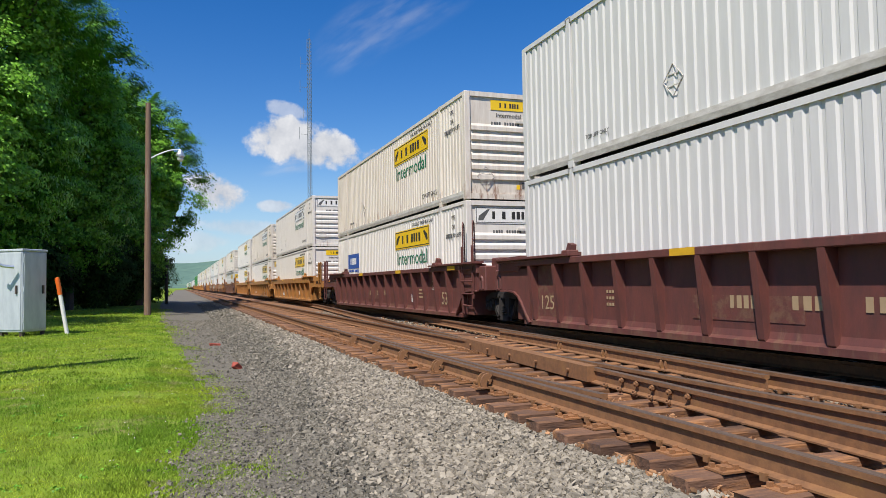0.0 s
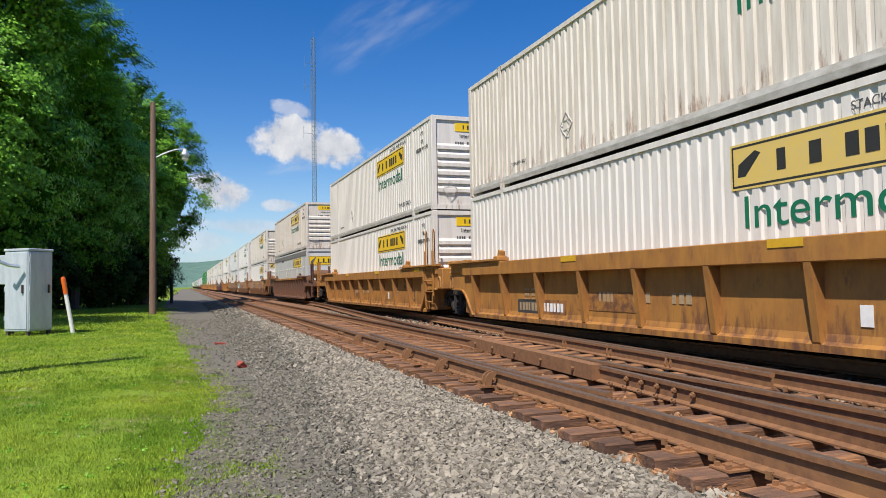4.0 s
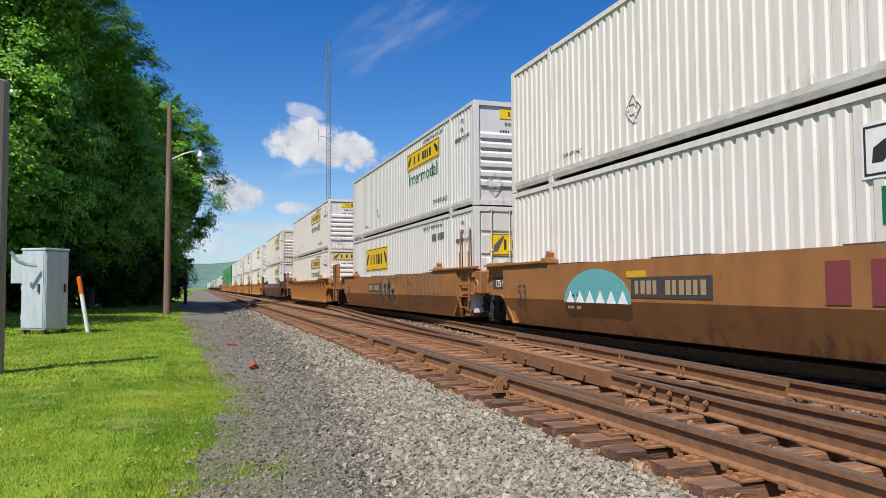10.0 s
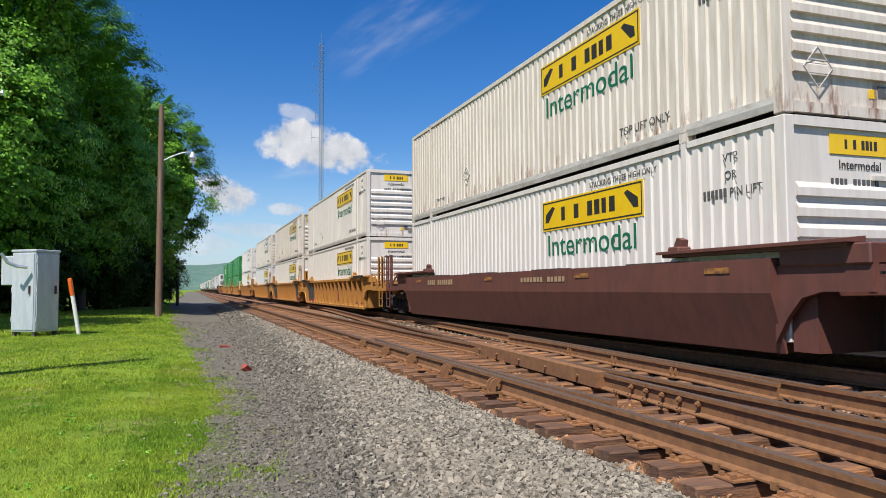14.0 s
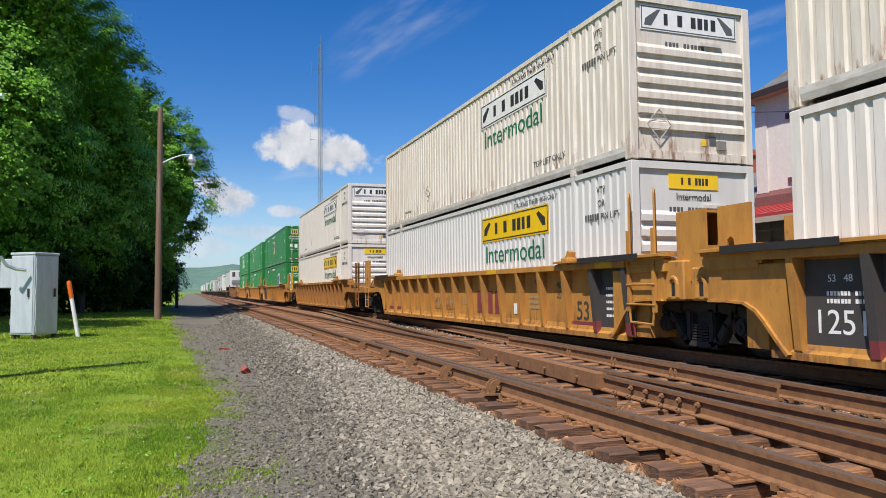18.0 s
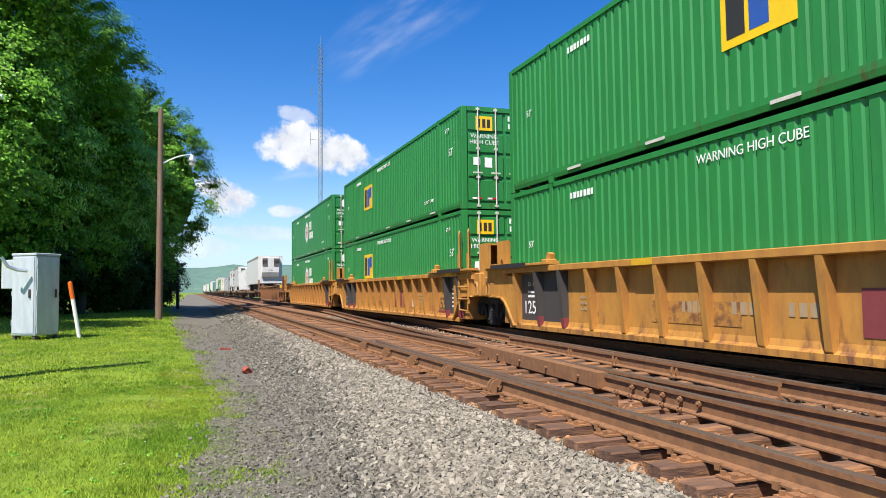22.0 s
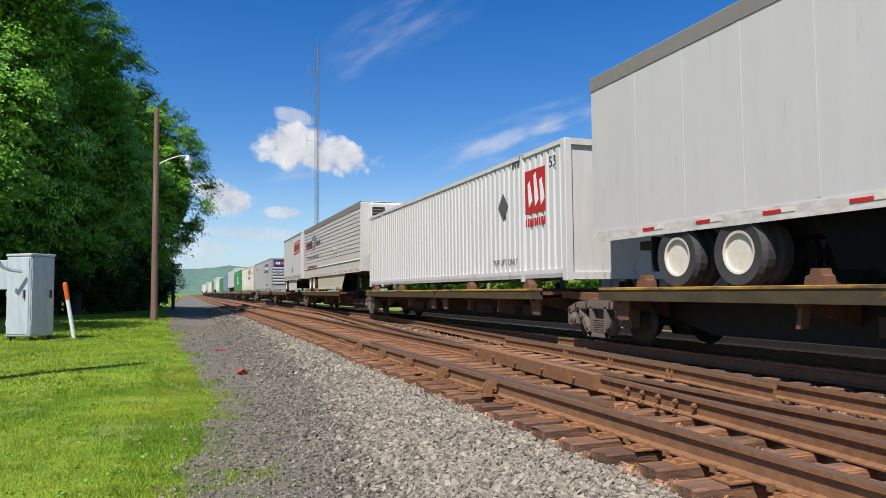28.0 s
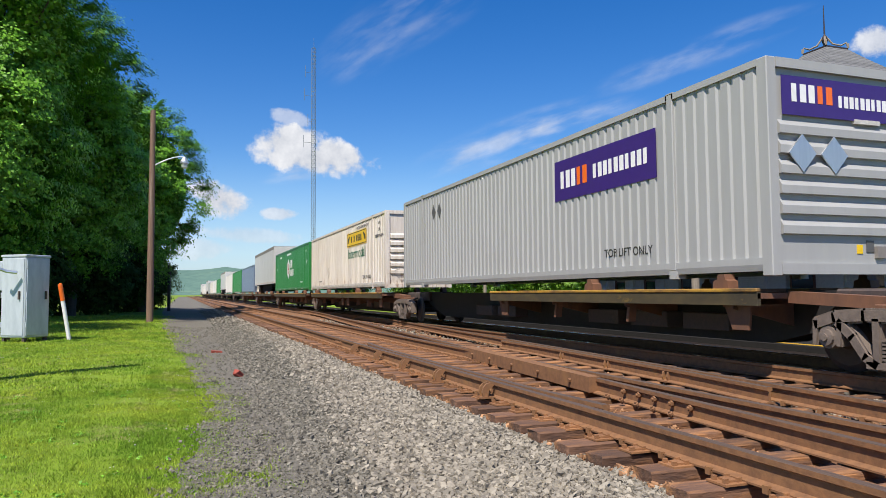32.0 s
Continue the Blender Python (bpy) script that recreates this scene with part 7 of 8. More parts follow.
def depot():
    d = thing("station_building", "white brick station with corner tower, red canopy, grey shingle roof", "station", m=pose(0, 0, 0))
    tx0, tx1, ty0, ty1 = 20.0, 23.8, 17.55, 21.3
    # ground floor wall towards the tracks, with doors and windows
    holes = [(10.2, 11.3, 0.9, 2.7), (13.2, 14.3, -0.1, 2.45), (16.0, 17.0, 0.9, 2.5), (18.75, 20.05, -0.1, 2.35), (22.4, 23.2, 0.7, 2.3), (25.0, 26.0, -0.1, 2.2), (27.6, 28.5, 0.7, 2.2), (30.0, 30.9, 0.7, 2.2)]
    wall_with_holes("wall", 4.0, 32.4, -0.25, 3.9, holes, 20.3, 0.3, "y", BRICK, d)
    for i, (a, b, z0, z1) in enumerate(holes):
        if z0 > 0:
            sash_window(d, a, b - a, z0, z1, 20.3, "y", twin=False)
        else:
            bm = B()
            box(bm, 20.40, 20.46, a + 0.08, b - 0.08, z0, z1 - 0.55)
            door = part("door", bm, TRIM_BROWN, d, "dark brown panelled door")
            bm = B()
            box(bm, 20.38, 20.40, a + 0.2, b - 0.2, z0 + 0.95, z1 - 0.7)
            part("pane", bm, PANE, door)
            bm = B()
            box(bm, 20.41, 20.43, a + 0.08, b - 0.08, z1 - 0.5, z1 - 0.06)
            part("transom", bm, CURTAIN, door)
            bm = B()
            box(bm, 20.22, 20.40, a - 0.14, b + 0.14, z1, z1 + 0.22)
            part("lintel", bm, TRIM_DARK, door)
            bm = B()
            rod(bm, (20.34, a + 0.16, 1.0), (20.40, a + 0.16, 1.0), 0.025, 8)
            part("handle", bm, ALUMINIUM, door)
    bm = B()
    box(bm, 20.6, 28.0, 4.0, 4.3, -0.25, 3.9)
    box(bm, 20.6, 28.0, 32.1, 32.4, -0.25, 3.9)
    box(bm, 27.7, 28.0, 4.3, 32.1, -0.25, 3.9)
    part("rear_wall", bm, BRICK, d)
    for y in (11.8, 15.2, 17.7, 21.1, 24.2, 27.0, 29.3, 31.6):
        part("pilaster", box(B(), 20.18, 20.30, y - 0.16, y + 0.16, -0.25, 3.4), BRICK, d)
    # tower
    wh = [(18.55, 19.70, 4.85, 6.95)]
    wall_with_holes("tower_wall", ty0, ty1, 3.9, 7.95, wh, tx0, 0.28, "y", BRICK, d)
    wall_with_holes("tower_wall", tx0 + 0.28, tx1, 3.9, 7.95, [(21.25, 22.5, 4.85, 6.95)], ty0, 0.28, "x", BRICK, d)
    bm = B()
    box(bm, tx0 + 0.28, tx1, ty1 - 0.28, ty1, 3.9, 7.95)
    box(bm, tx1 - 0.28, tx1, ty0 + 0.28, ty1 - 0.28, 3.9, 7.95)
    part("tower_wall", bm, BRICK, d)
    sash_window(d, 18.55, 1.15, 4.85, 6.95, tx0, "y")
    sash_window(d, 21.25, 1.25, 4.85, 6.95, ty0, "x")
    for y in (ty0, ty1 - 0.55):
        bm = B()
        box(bm, tx0 - 0.05, tx0, y, y + 0.55, 4.45, 7.6)
        part("corner_pilaster", bm, BRICK, d)
    bm = B()
    box(bm, tx0, tx0 + 0.5, ty0 - 0.05, ty0, 4.45, 7.6)
    part("corner_pilaster", bm, BRICK, d)
    bm = B()
    prism(bm, [(tx0 - 0.12, 3.75), (tx0 - 0.12, 4.30), (tx0, 4.5), (tx0 + 0.02, 4.5), (tx0 + 0.02, 3.75)], "y", ty0 - 0.12, ty1 + 0.05)
    part("band", bm, BAND_RED, d, "faded red painted brick band")
    bm = B()
    prism(bm, [(ty0 - 0.12, 3.75), (ty0 - 0.12, 4.30), (ty0 - 0.003, 4.5), (ty0 - 0.003, 3.75)], "x", tx0 + 0.03, tx1)
    part("band", bm, BAND_RED, d)
    bm = B()
    rod(bm, (tx0 - 0.07, 18.15, 4.2), (tx0 - 0.07, 18.15, 6.9), 0.024, 8)
    part("downpipe", bm, TRIM_BROWN, d)
    # flared hip roof of the tower, course by course
    cx, cy = (tx0 + tx1) / 2, (ty0 + ty1) / 2
    hx, hy = (tx1 - tx0) / 2, (ty1 - ty0) / 2
    bm = B()
    box(bm, cx - hx - 0.46, cx + hx + 0.46, cy - hy - 0.46, cy + hy + 0.46, 7.95, 8.03)
    part("soffit", bm, SOFFIT, d)
    bm = B()
    o = 0.52
    for a in (-1, 1):
        box(bm, cx - hx - o, cx + hx + o, *sorted((cy + a * (hy + o), cy + a * (hy + o - 0.07))), 7.93, 8.14)
        box(bm, *sorted((cx + a * (hx + o), cx + a * (hx + o - 0.07))), cy - hy - o + 0.07, cy + hy + o - 0.07, 7.93, 8.14)
    part("gutter", bm, TRIM_DARK, d)
    n = 16
    for i in range(n):
        f0, f1 = i / n, (i + 1) / n
        s0, s1 = 1.20 - 0.94 * f0 ** 0.80, 1.20 - 0.94 * f1 ** 0.80
        z0, z1 = 8.10 + 1.52 * f0, 8.10 + 1.52 * f1
        bm = B()
        lo = [bm.verts.new((cx + a * hx * (s0 + 0.008), cy + b * hy * (s0 + 0.008), z0 + 0.02)) for a, b in ((-1, -1), (1, -1), (1, 1), (-1, 1))]
        lo2 = [bm.verts.new((cx + a * hx * (s0 + 0.008), cy + b * hy * (s0 + 0.008), z0 - 0.01)) for a, b in ((-1, -1), (1, -1), (1, 1), (-1, 1))]
        hi = [bm.verts.new((cx + a * hx * s1, cy + b * hy * s1, z1 + 0.02)) for a, b in ((-1, -1), (1, -1), (1, 1), (-1, 1))]
        for k in range(4):
            bm.faces.new((lo2[k], lo2[(k + 1) % 4], lo[(k + 1) % 4], lo[k]))
            bm.faces.new((lo[k], lo[(k + 1) % 4], hi[(k + 1) % 4], hi[k]))
        bm.faces.new(hi)
        part("shingle_course", bm, SLATE, d)
    top = 9.62
    bm = B()
    e = 0.275
    box(bm, cx - hx * e, cx + hx * e, cy - hy * e, cy + hy * e, top, top + 0.06)
    part("roof_cap", bm, TRIM_DARK, d)
    for a, b in ((-1, -1), (1, -1), (1, 1), (-1, 1)):
        bm = B()
        c0 = Vector((cx + a * hx * e, cy + b * hy * e, top + 0.06))
        pipe(bm, [c0 + Vector((0, 0, 0.0)), c0 + Vector((-a * 0.04, -b * 0.04, 0.20)), c0 + Vector((-a * 0.16, -b * 0.16, 0.12)), c0 + Vector((-a * 0.34, -b * 0.34, 0.22)), c0 + Vector((-a * hx * e * 0.92, -b * hy * e * 0.92, 0.5))], 0.035, 6)
        rod(bm, c0, c0 + Vector((0, 0, 0.16)), 0.04, 6)
        part("iron_cresting", bm, POLE_GREY, d, "grey-green wrought cresting")
    bm = B()
    lathe(bm, [(0.10, 0), (0.05, 0.2), (0.11, 0.38), (0.10, 0.48), (0.03, 0.6), (0.012, 1.7)], 10, Matrix.Translation((cx, cy, top + 0.06)))
    part("finial", bm, TRIM_DARK, d)
    # main roof: ridge at x = 24, gable to the north
    n = 12
    for i in range(n):
        f0, f1 = i / n, (i + 1) / n
        bm = B()
        xa, xb, za, zb = 19.55 + 4.45 * f0, 19.55 + 4.45 * f1, 4.02 + 2.1 * f0, 4.02 + 2.1 * f1
        prism(bm, [(xa, za - 0.05), (xa, za + 0.022), (xb, zb + 0.012), (xb, zb - 0.06)], "y", ty1 + 0.02, 32.5)
        part("shingle_course", bm, SLATE, d)
    bm = B()
    prism(bm, [(24.0, 6.10), (24.0, 6.04), (28.5, 3.9), (28.5, 3.98)], "y", 4.0, 32.5)
    prism(bm, [(20.4, 4.45), (24.0, 6.05), (24.0, 5.98), (20.4, 4.38)], "y", 4.0, ty0 - 0.02)
    prism(bm, [(20.3, 3.9), (24.0, 5.9), (27.9, 3.9)], "y", 32.2, 32.38)
    part("rear_roof", bm, SLATE, d)
    bm = B()
    prism(bm, [(19.50, 3.9), (19.56, 3.9), (19.56, 4.10), (19.50, 4.10)], "y", ty1 + 0.1, 32.6)
    part("eave_board", bm, TRIM_BROWN, d)
    bm = B()
    box(bm, 19.95, 20.3, ty1 + 0.05, 32.3, 3.55, 4.0)
    part("upper_band", bm, BAND_RED, d)
    # canopy along the platform
    bm = B()
    prism(bm, [(16.95, 3.20), (16.95, 3.30), (20.0, 3.98), (20.0, 3.90)], "y", 3.0, 33.0)
    canopy = part("canopy", bm, ROOF_RED, d, "red metal canopy roof")
    for i in range(50):
        bm = B()
        y = 3.3 + i * 0.6
        prism(bm, [(16.96, 3.30), (16.96, 3.335), (19.98, 4.01), (19.98, 3.975)], "y", y - 0.012, y + 0.012)
        part("standing_seam", bm, ROOF_RED, canopy)
    bm = B()
    prism(bm, [(16.93, 3.02), (16.99, 3.02), (16.99, 3.199), (16.93, 3.199)], "y", 3.0, 33.0)
    part("fascia", bm, SOFFIT, canopy)
    bm = B()
    prism(bm, [(17.0, 3.14), (17.0, 3.10), (20.2, 3.80), (20.2, 3.86)], "y", 3.05, 32.95)
    part("soffit", bm, SOFFIT, canopy)
    for i in range(8):
        y = 5.5 + i * 3.7
        bm = B()
        prism(bm, [(20.1, 1.7), (20.2, 1.7), (20.2, 1.9), (17.9, 3.2), (17.7, 3.15)], "y", y - 0.05, y + 0.05)
        part("bracket", bm, TRIM_DARK, canopy)
    bm = B()
    rod(bm, (17.4, 3.2, 2.82), (17.4, 32.6, 2.82), 0.03, 8)
    for i in range(8):
        rod(bm, (17.4, 4.5 + i * 3.9, 2.82), (17.4, 4.5 + i * 3.9, 3.2), 0.015, 6)
    part("conduit", bm, ALUMINIUM, d)
    bm = B()
    box(bm, 20.05, 20.26, 15.5, 16.0, 0.9, 1.6)
    part("meter_box", bm, PALE, d, "pale grey wall box")
    # chimney
    bm = B()
    box(bm, 24.3, 24.95, 26.3, 26.95, 5.5, 7.05)
    box(bm, 24.22, 25.03, 26.22, 27.03, 7.05, 7.22)
    box(bm, 24.3, 24.95, 26.3, 26.95, 7.22, 7.34)
    part("chimney", bm, BRICK_RED, d, "red brick chimney")
    bm = B()
    rod(bm, (24.6, 26.6, 7.3), (24.6, 26.6, 7.75), 0.02, 6)
    part("vent_rod", bm, TRIM_DARK, d)
    return d


depot()

# ---- poles, lamps, wires ----


def street_pole(x, y, top, base, mat, label, arm=None, lamp=None, r=0.15):
    p = thing("utility_pole", label, "pole", "wooden poles")
    bm = B()
    lathe(bm, [(r, base - 0.3), (r * 0.95, base + 2), (r * 0.72, top - 0.04), (r * 0.66, top)], 14, Matrix.Translation((x, y, 0)))
    part("post", bm, mat, p)
    if arm:
        bm = B()
        ax, az, rise, size = arm
        pts = [(x + ax * f, y, az + rise * math.sin(f * math.pi * 0.5)) for f in (0, 0.15, 0.3, 0.5, 0.7, 0.85, 1.0)]
        pipe(bm, pts, 0.03, 8)
        part("arm", bm, ALUMINIUM, p)
        bm = B()
        m = Matrix.Translation((x + ax * 1.04, y, az + rise - 0.30))
        if lamp == "dusk":
            lathe(bm, [(0.22 * size, -0.16), (0.30 * size, 0.0), (0.28 * size, 0.12), (0.12 * size, 0.2), (0.12 * size, 0.42), (0.06 * size, 0.5)], 14, m)
        else:
            lathe(bm, [(0.12 * size, -0.12), (0.24 * size, -0.03), (0.24 * size, 0.05), (0.14 * size, 0.2), (0.08 * size, 0.30)], 14, m)
        head = part("lamp_head", bm, ALUMINIUM, p)
        bm = B()
        lathe(bm, [(0.05, -0.34 * size), (0.17 * size, -0.26 * size), (0.19 * size, -0.15)], 12, m)
        part("lens", bm, GLASS_LAMP, head)
        if lamp == "dusk":
            bm = B()
            s = 1 if ax > 0 else -1
            pipe(bm, [(x - s * 0.12, y, az + 0.1), (x - s * 0.2, y, az + 0.3), (x - s * 0.5, y, az + 0.42), (x - s * 0.8, y, az + 0.42)], 0.025, 6)
            part("conduit", bm, CABLE, p)
    return p


street_pole(-1.42, 37.2, 9.95, -0.28, POLE_WOOD, "tall brown wooden pole with curved lamp arm", (1.40, 7.2, 0.55, 0.85), "street", 0.165)
street_pole(15.55, 19.05, 7.05, -0.30, POLE_GREY, "grey weathered wooden pole with dusk lamp by the platform", (-0.62, 6.25, 0.40, 0.68), "dusk", 0.13)
street_pole(21.7, 50.5, 7.7, -0.3, POLE_GREY, "far grey wooden pole with a small lamp", (-1.5, 6.1, 0.3, 1.0), "street", 0.13)
street_pole(31.5, 79.0, 7.3, -0.3, POLE_GREY, "far plain grey wooden pole", r=0.14)
street_pole(-0.95, 61.0, 3.4, -0.3, BARK, "short dark post beside the path under trees", r=0.13)


def sagging(p, q, drop, name, label, r=0.012):
    bm = B()
    p, q = Vector(p), Vector(q)
    pts = [p.lerp(q, i / 12) - Vector((0, 0, drop * (1 - (i / 6 - 1) ** 2))) for i in range(13)]
    pipe(bm, pts, r, 5)
    return tagged(part(name, bm, CABLE), label, "cable")


sagging((15.6, 19.0, 6.75), (20.1, 17.9, 6.9), 0.10, "cable", "black service cable from pole to tower")
sagging((21.7, 50.5, 6.4), (31.5, 79.0, 6.6), 0.5, "cable", "thin black overhead cable between poles", 0.02)
sagging((21.7, 50.5, 6.4), (17.1, 30.0, 3.4), 0.4, "cable", "thin black overhead cable to the canopy", 0.015)

# grey post close by at the lawn's edge, with a conduit to the cabinet
def lawn_things():
    p = thing("wooden_post", "weathered grey timber post with a flat top on the lawn", "post")
    px, py = -12.45 * math.tan(radians(13.28)), 12.45
    bm = B()
    lathe(bm, [(0.19, -0.7), (0.185, 0.4), (0.175, 2.2), (0.165, 4.16), (0.15, 4.19), (0.0, 4.20)], 16, Matrix.Translation((px, py, 0)))
    part("shaft", bm, POLE_GREY, p)
    bm = B()
    rod(bm, (px + 0.15, py, 4.02), (px + 0.21, py, 4.02), 0.045, 8)
    part("bolt", bm, ALUMINIUM, p)
    bm = B()
    pipe(bm, [(-4.75, 21.9, 2.0), (-4.6, 21.95, 1.75), (-4.4, 22.0, 1.66), (-4.15, 22.02, 1.63)], 0.045, 8)
    tagged(part("conduit", bm, ALUMINIUM), "bent grey conduit entering the cabinet", "conduit")
    # signal cabinet
    c = thing("signal_cabinet", "dented bare aluminium trackside cabinet on short legs", "cabinet", m=pose(-4.05, 22.65, height(-4.05, 22.65), rz=-36))
    w = 0.41
    bm = B()
    box(bm, -w, w, -w, w, 0.12, 2.30, 0.02)
    box(bm, -w - 0.02, w + 0.02, -w - 0.02, w + 0.02, 2.30, 2.37, 0.015)
    part("body", bm, CABINET, c)
    for rz in (0, 90):
        bm = B()
        box(bm, -w + 0.04, w - 0.04, -w - 0.02, -w + 0.002, 0.18, 2.26, 0.006)
        door = part("door", bm, CABINET, c, m=pose(0, 0, 0, rz=rz))
        bm = B()
        box(bm, 0.22, 0.27, -w - 0.06, -w - 0.018, 1.15, 1.38)
        part("handle", bm, IRON, door)
        for z in (0.4, 1.2, 2.0):
            bm = B()
            rod(bm, (-w + 0.035, -w - 0.015, z), (-w + 0.035, -w - 0.015, z + 0.14), 0.018, 6)
            part("hinge", bm, CABINET, door)
    for sx in (-0.34, 0.34):
        for sy in (-0.34, 0.34):
            bm = B()
            box(bm, sx - 0.04, sx + 0.04, sy - 0.04, sy + 0.04, -0.1, 0.13)
            part("leg", bm, IRON, c)
    bm = B()
    box(bm, -1.15, -w - 0.04, -0.10, 0.40, 1.40, 2.22, 0.02)
    part("side_box", bm, CABINET, c, "smaller aluminium box beside it")
    bm = B()
    box(bm, -0.85, -0.72, 0.08, 0.22, -0.1, 1.40)
    part("leg", bm, IRON, c)
    # marker stake, leaning a little
    st = thing("marker_stake", "white plastic utility marker with an orange top", "marker", m=pose(-2.95, 22.75, height(-2.95, 22.75) - 0.05, ry=-9.5))
    bm = B()
    lathe(bm, [(0.055, 0), (0.055, 1.20), (0.05, 1.22)], 12, Matrix.Identity(4))
    part("post", bm, STAKE_WHITE, st)
    bm = B()
    lathe(bm, [(0.062, 1.18), (0.064, 1.60), (0.055, 1.66), (0.02, 1.68)], 12, Matrix.Identity(4))
    part("cap", bm, STAKE_ORANGE, st)
    # broken bricks on the path
    for k, (x, y, sz, rz, ry) in enumerate(((0.80, 18.0, 0.14, 10, 6), (0.89, 12.6, 0.09, 40, 38))):
        b = tagged(new("broken_brick", bpy.data.meshes.new("broken_brick")), "broken red brick lying on the gravel path", "brick", "loose bricks")
        bm = B()
        box(bm, -sz, sz, -0.05, 0.05, 0, 0.06 + 0.04 * k, 0.012)
        for v in bm.verts:
            v.co += Vector((noise.noise(v.co * 9), noise.noise(v.co * 9 + Vector((4, 0, 0))), 0)) * 0.03
        bm.to_mesh(b.data)
        bm.free()
        b.data.materials.append(BRICK_BIT)
        b.matrix_basis = pose(x, y, height(x, y) + 0.0, ry=ry, rz=rz)


lawn_things()


def mast():
    """A tall guyed lattice mast far behind the station."""
    t = thing("radio_mast", "tall grey steel lattice radio mast", "mast")
    x, y, top, w = 28.4, 166.0, 58.5, 0.55
    legs = [(x + w * math.cos(a), y + w * math.sin(a)) for a in (0.5, 0.5 + math.tau / 3, 0.5 + 2 * math.tau / 3)]
    for lx, ly in legs:
        bm = B()
        rod(bm, (lx, ly, -0.3), (lx, ly, top), 0.05, 6)
        part("leg", bm, MAST, t)
    bm = B()
    n = 62
    for i in range(n):
        z0, z1 = top * i / n, top * (i + 1) / n
        for k in range(3):
            a, b = legs[k], legs[(k + 1) % 3]
            rod(bm, (*a, z0), (*b, z1), 0.035, 4)
            rod(bm, (*a, z1), (*b, z1), 0.03, 4)
    tagged(part("lattice_bracing", bm, MAST, t), kind="stuff")
    for z, l in ((36.0, 2.4), (47.0, 2.2), (52.5, 2.0), (41.0, 1.4)):
        bm = B()
        rod(bm, (x - 0.4, y, z), (x - l, y - 0.2, z), 0.04, 5)
        rod(bm, (x - l, y - 0.2, z - 1.2), (x - l, y - 0.2, z + 1.6), 0.05, 5)
        part("antenna", bm, MAST, t)
    bm = B()
    rod(bm, (x, y, top), (x, y, top + 2.4), 0.04, 5)
    part("top_rod", bm, MAST, t)


mast()

# ---- trees and green ----


def leaf_faces(name, P, U, s, rng, ratio=0.62):
    """Small pointed four-sided blades at the places P, their faces turned to U, of half length s."""
    n = len(P)
    U = U / (np.linalg.norm(U, axis=1, keepdims=True) + 1e-9)
    d = np.cross(U, rng.normal(0, 1, (n, 3)))
    d /= np.linalg.norm(d, axis=1, keepdims=True) + 1e-9
    side = np.cross(d, U)
    s = s[:, None]
    V = np.stack([P - d * s, P + side * s * ratio - d * s * 0.15, P + d * s, P - side * s * ratio - d * s * 0.15], 1).reshape(-1, 3)
    me = bpy.data.meshes.new(name)
    me.vertices.add(len(V))
    me.vertices.foreach_set("co", V.astype(np.float32).ravel())
    me.loops.add(n * 4)
    me.loops.foreach_set("vertex_index", np.arange(n * 4, dtype=np.int32))
    me.polygons.add(n)
    me.polygons.foreach_set("loop_start", np.arange(0, n * 4, 4, dtype=np.int32))
    me.update(calc_edges=True)
    return me


def leaf_mesh(name, centres, radii, per, size, seed):
    """Leaves on small domed clumps."""
    rng = np.random.default_rng(seed)
    C = np.repeat(np.array(centres), per, 0)
    R = np.repeat(np.array(radii), per)[:, None]
    n = len(C)
    q = rng.normal(0, 1, (n, 3))
    q[:, 2] = np.abs(q[:, 2]) * 1.1 - 0.45
    q /= np.linalg.norm(q, axis=1, keepdims=True)
    P = C + q * R * rng.uniform(0.35, 1.0, (n, 1)) ** 0.6 * np.array([1.0, 1.0, 0.5])
    P += rng.normal(0, 0.05, (n, 3)) * min(1.0, size * 10)
    U = q * 0.8 + np.array([0, 0, 0.75]) + rng.normal(0, 0.5, (n, 3))
    return leaf_faces(name, P, U, rng.uniform(0.6, 1.3, n) * size, rng, 0.7)


def spray_mesh(name, middle, boughs, sprays, per, size, spread, seed):
    """Leaf sprays on boughs: each bough a dome of flat drooping sprays, each spray a fan of leaves. boughs: place and radius."""
    rng = np.random.default_rng(seed)
    C, R = np.array([b[0] for b in boughs]), np.array([b[1] for b in boughs])
    m = len(C) * sprays
    C, R = np.repeat(C, sprays, 0), np.repeat(R, sprays)[:, None]
    out = C - np.array(middle)
    out[:, 2] *= 0.45
    out /= np.linalg.norm(out, axis=1, keepdims=True) + 1e-9
    q = rng.normal(0, 1, (m, 3)) + out * 0.9 + np.array([0, 0, 0.5])
    q /= np.linalg.norm(q, axis=1, keepdims=True)
    S = C + q * R * rng.uniform(0.66, 1.0, (m, 1)) * np.array([1.0, 1.0, 0.92])
    fall = q * np.array([1, 1, 0.25]) + out * 0.4
    fall /= np.linalg.norm(fall, axis=1, keepdims=True) + 1e-9
    wide = np.cross(fall, np.array([0.0, 0, 1.0]))
    wide /= np.linalg.norm(wide, axis=1, keepdims=True) + 1e-9
    r = rng.uniform(0.6, 1.25, (m, 1)) * spread
    S, fall, wide, r, out = (np.repeat(a, per, 0) for a in (S, fall, wide, r, out))
    n = m * per
    a, b = rng.normal(0, 0.5, (n, 1)), rng.normal(0, 0.42, (n, 1))
    P = S + fall * a * r + wide * b * r + np.array([0, 0, 1.0]) * (rng.normal(0, 0.18, (n, 1)) - 0.30 * (a * a + b * b)) * r
    U = np.array([0, 0, 0.50]) + out * 0.60 + fall * 0.35 + rng.normal(0, 0.24, (n, 3))
    return leaf_faces(name, P, U, rng.uniform(0.65, 1.25, n) * size, rng)


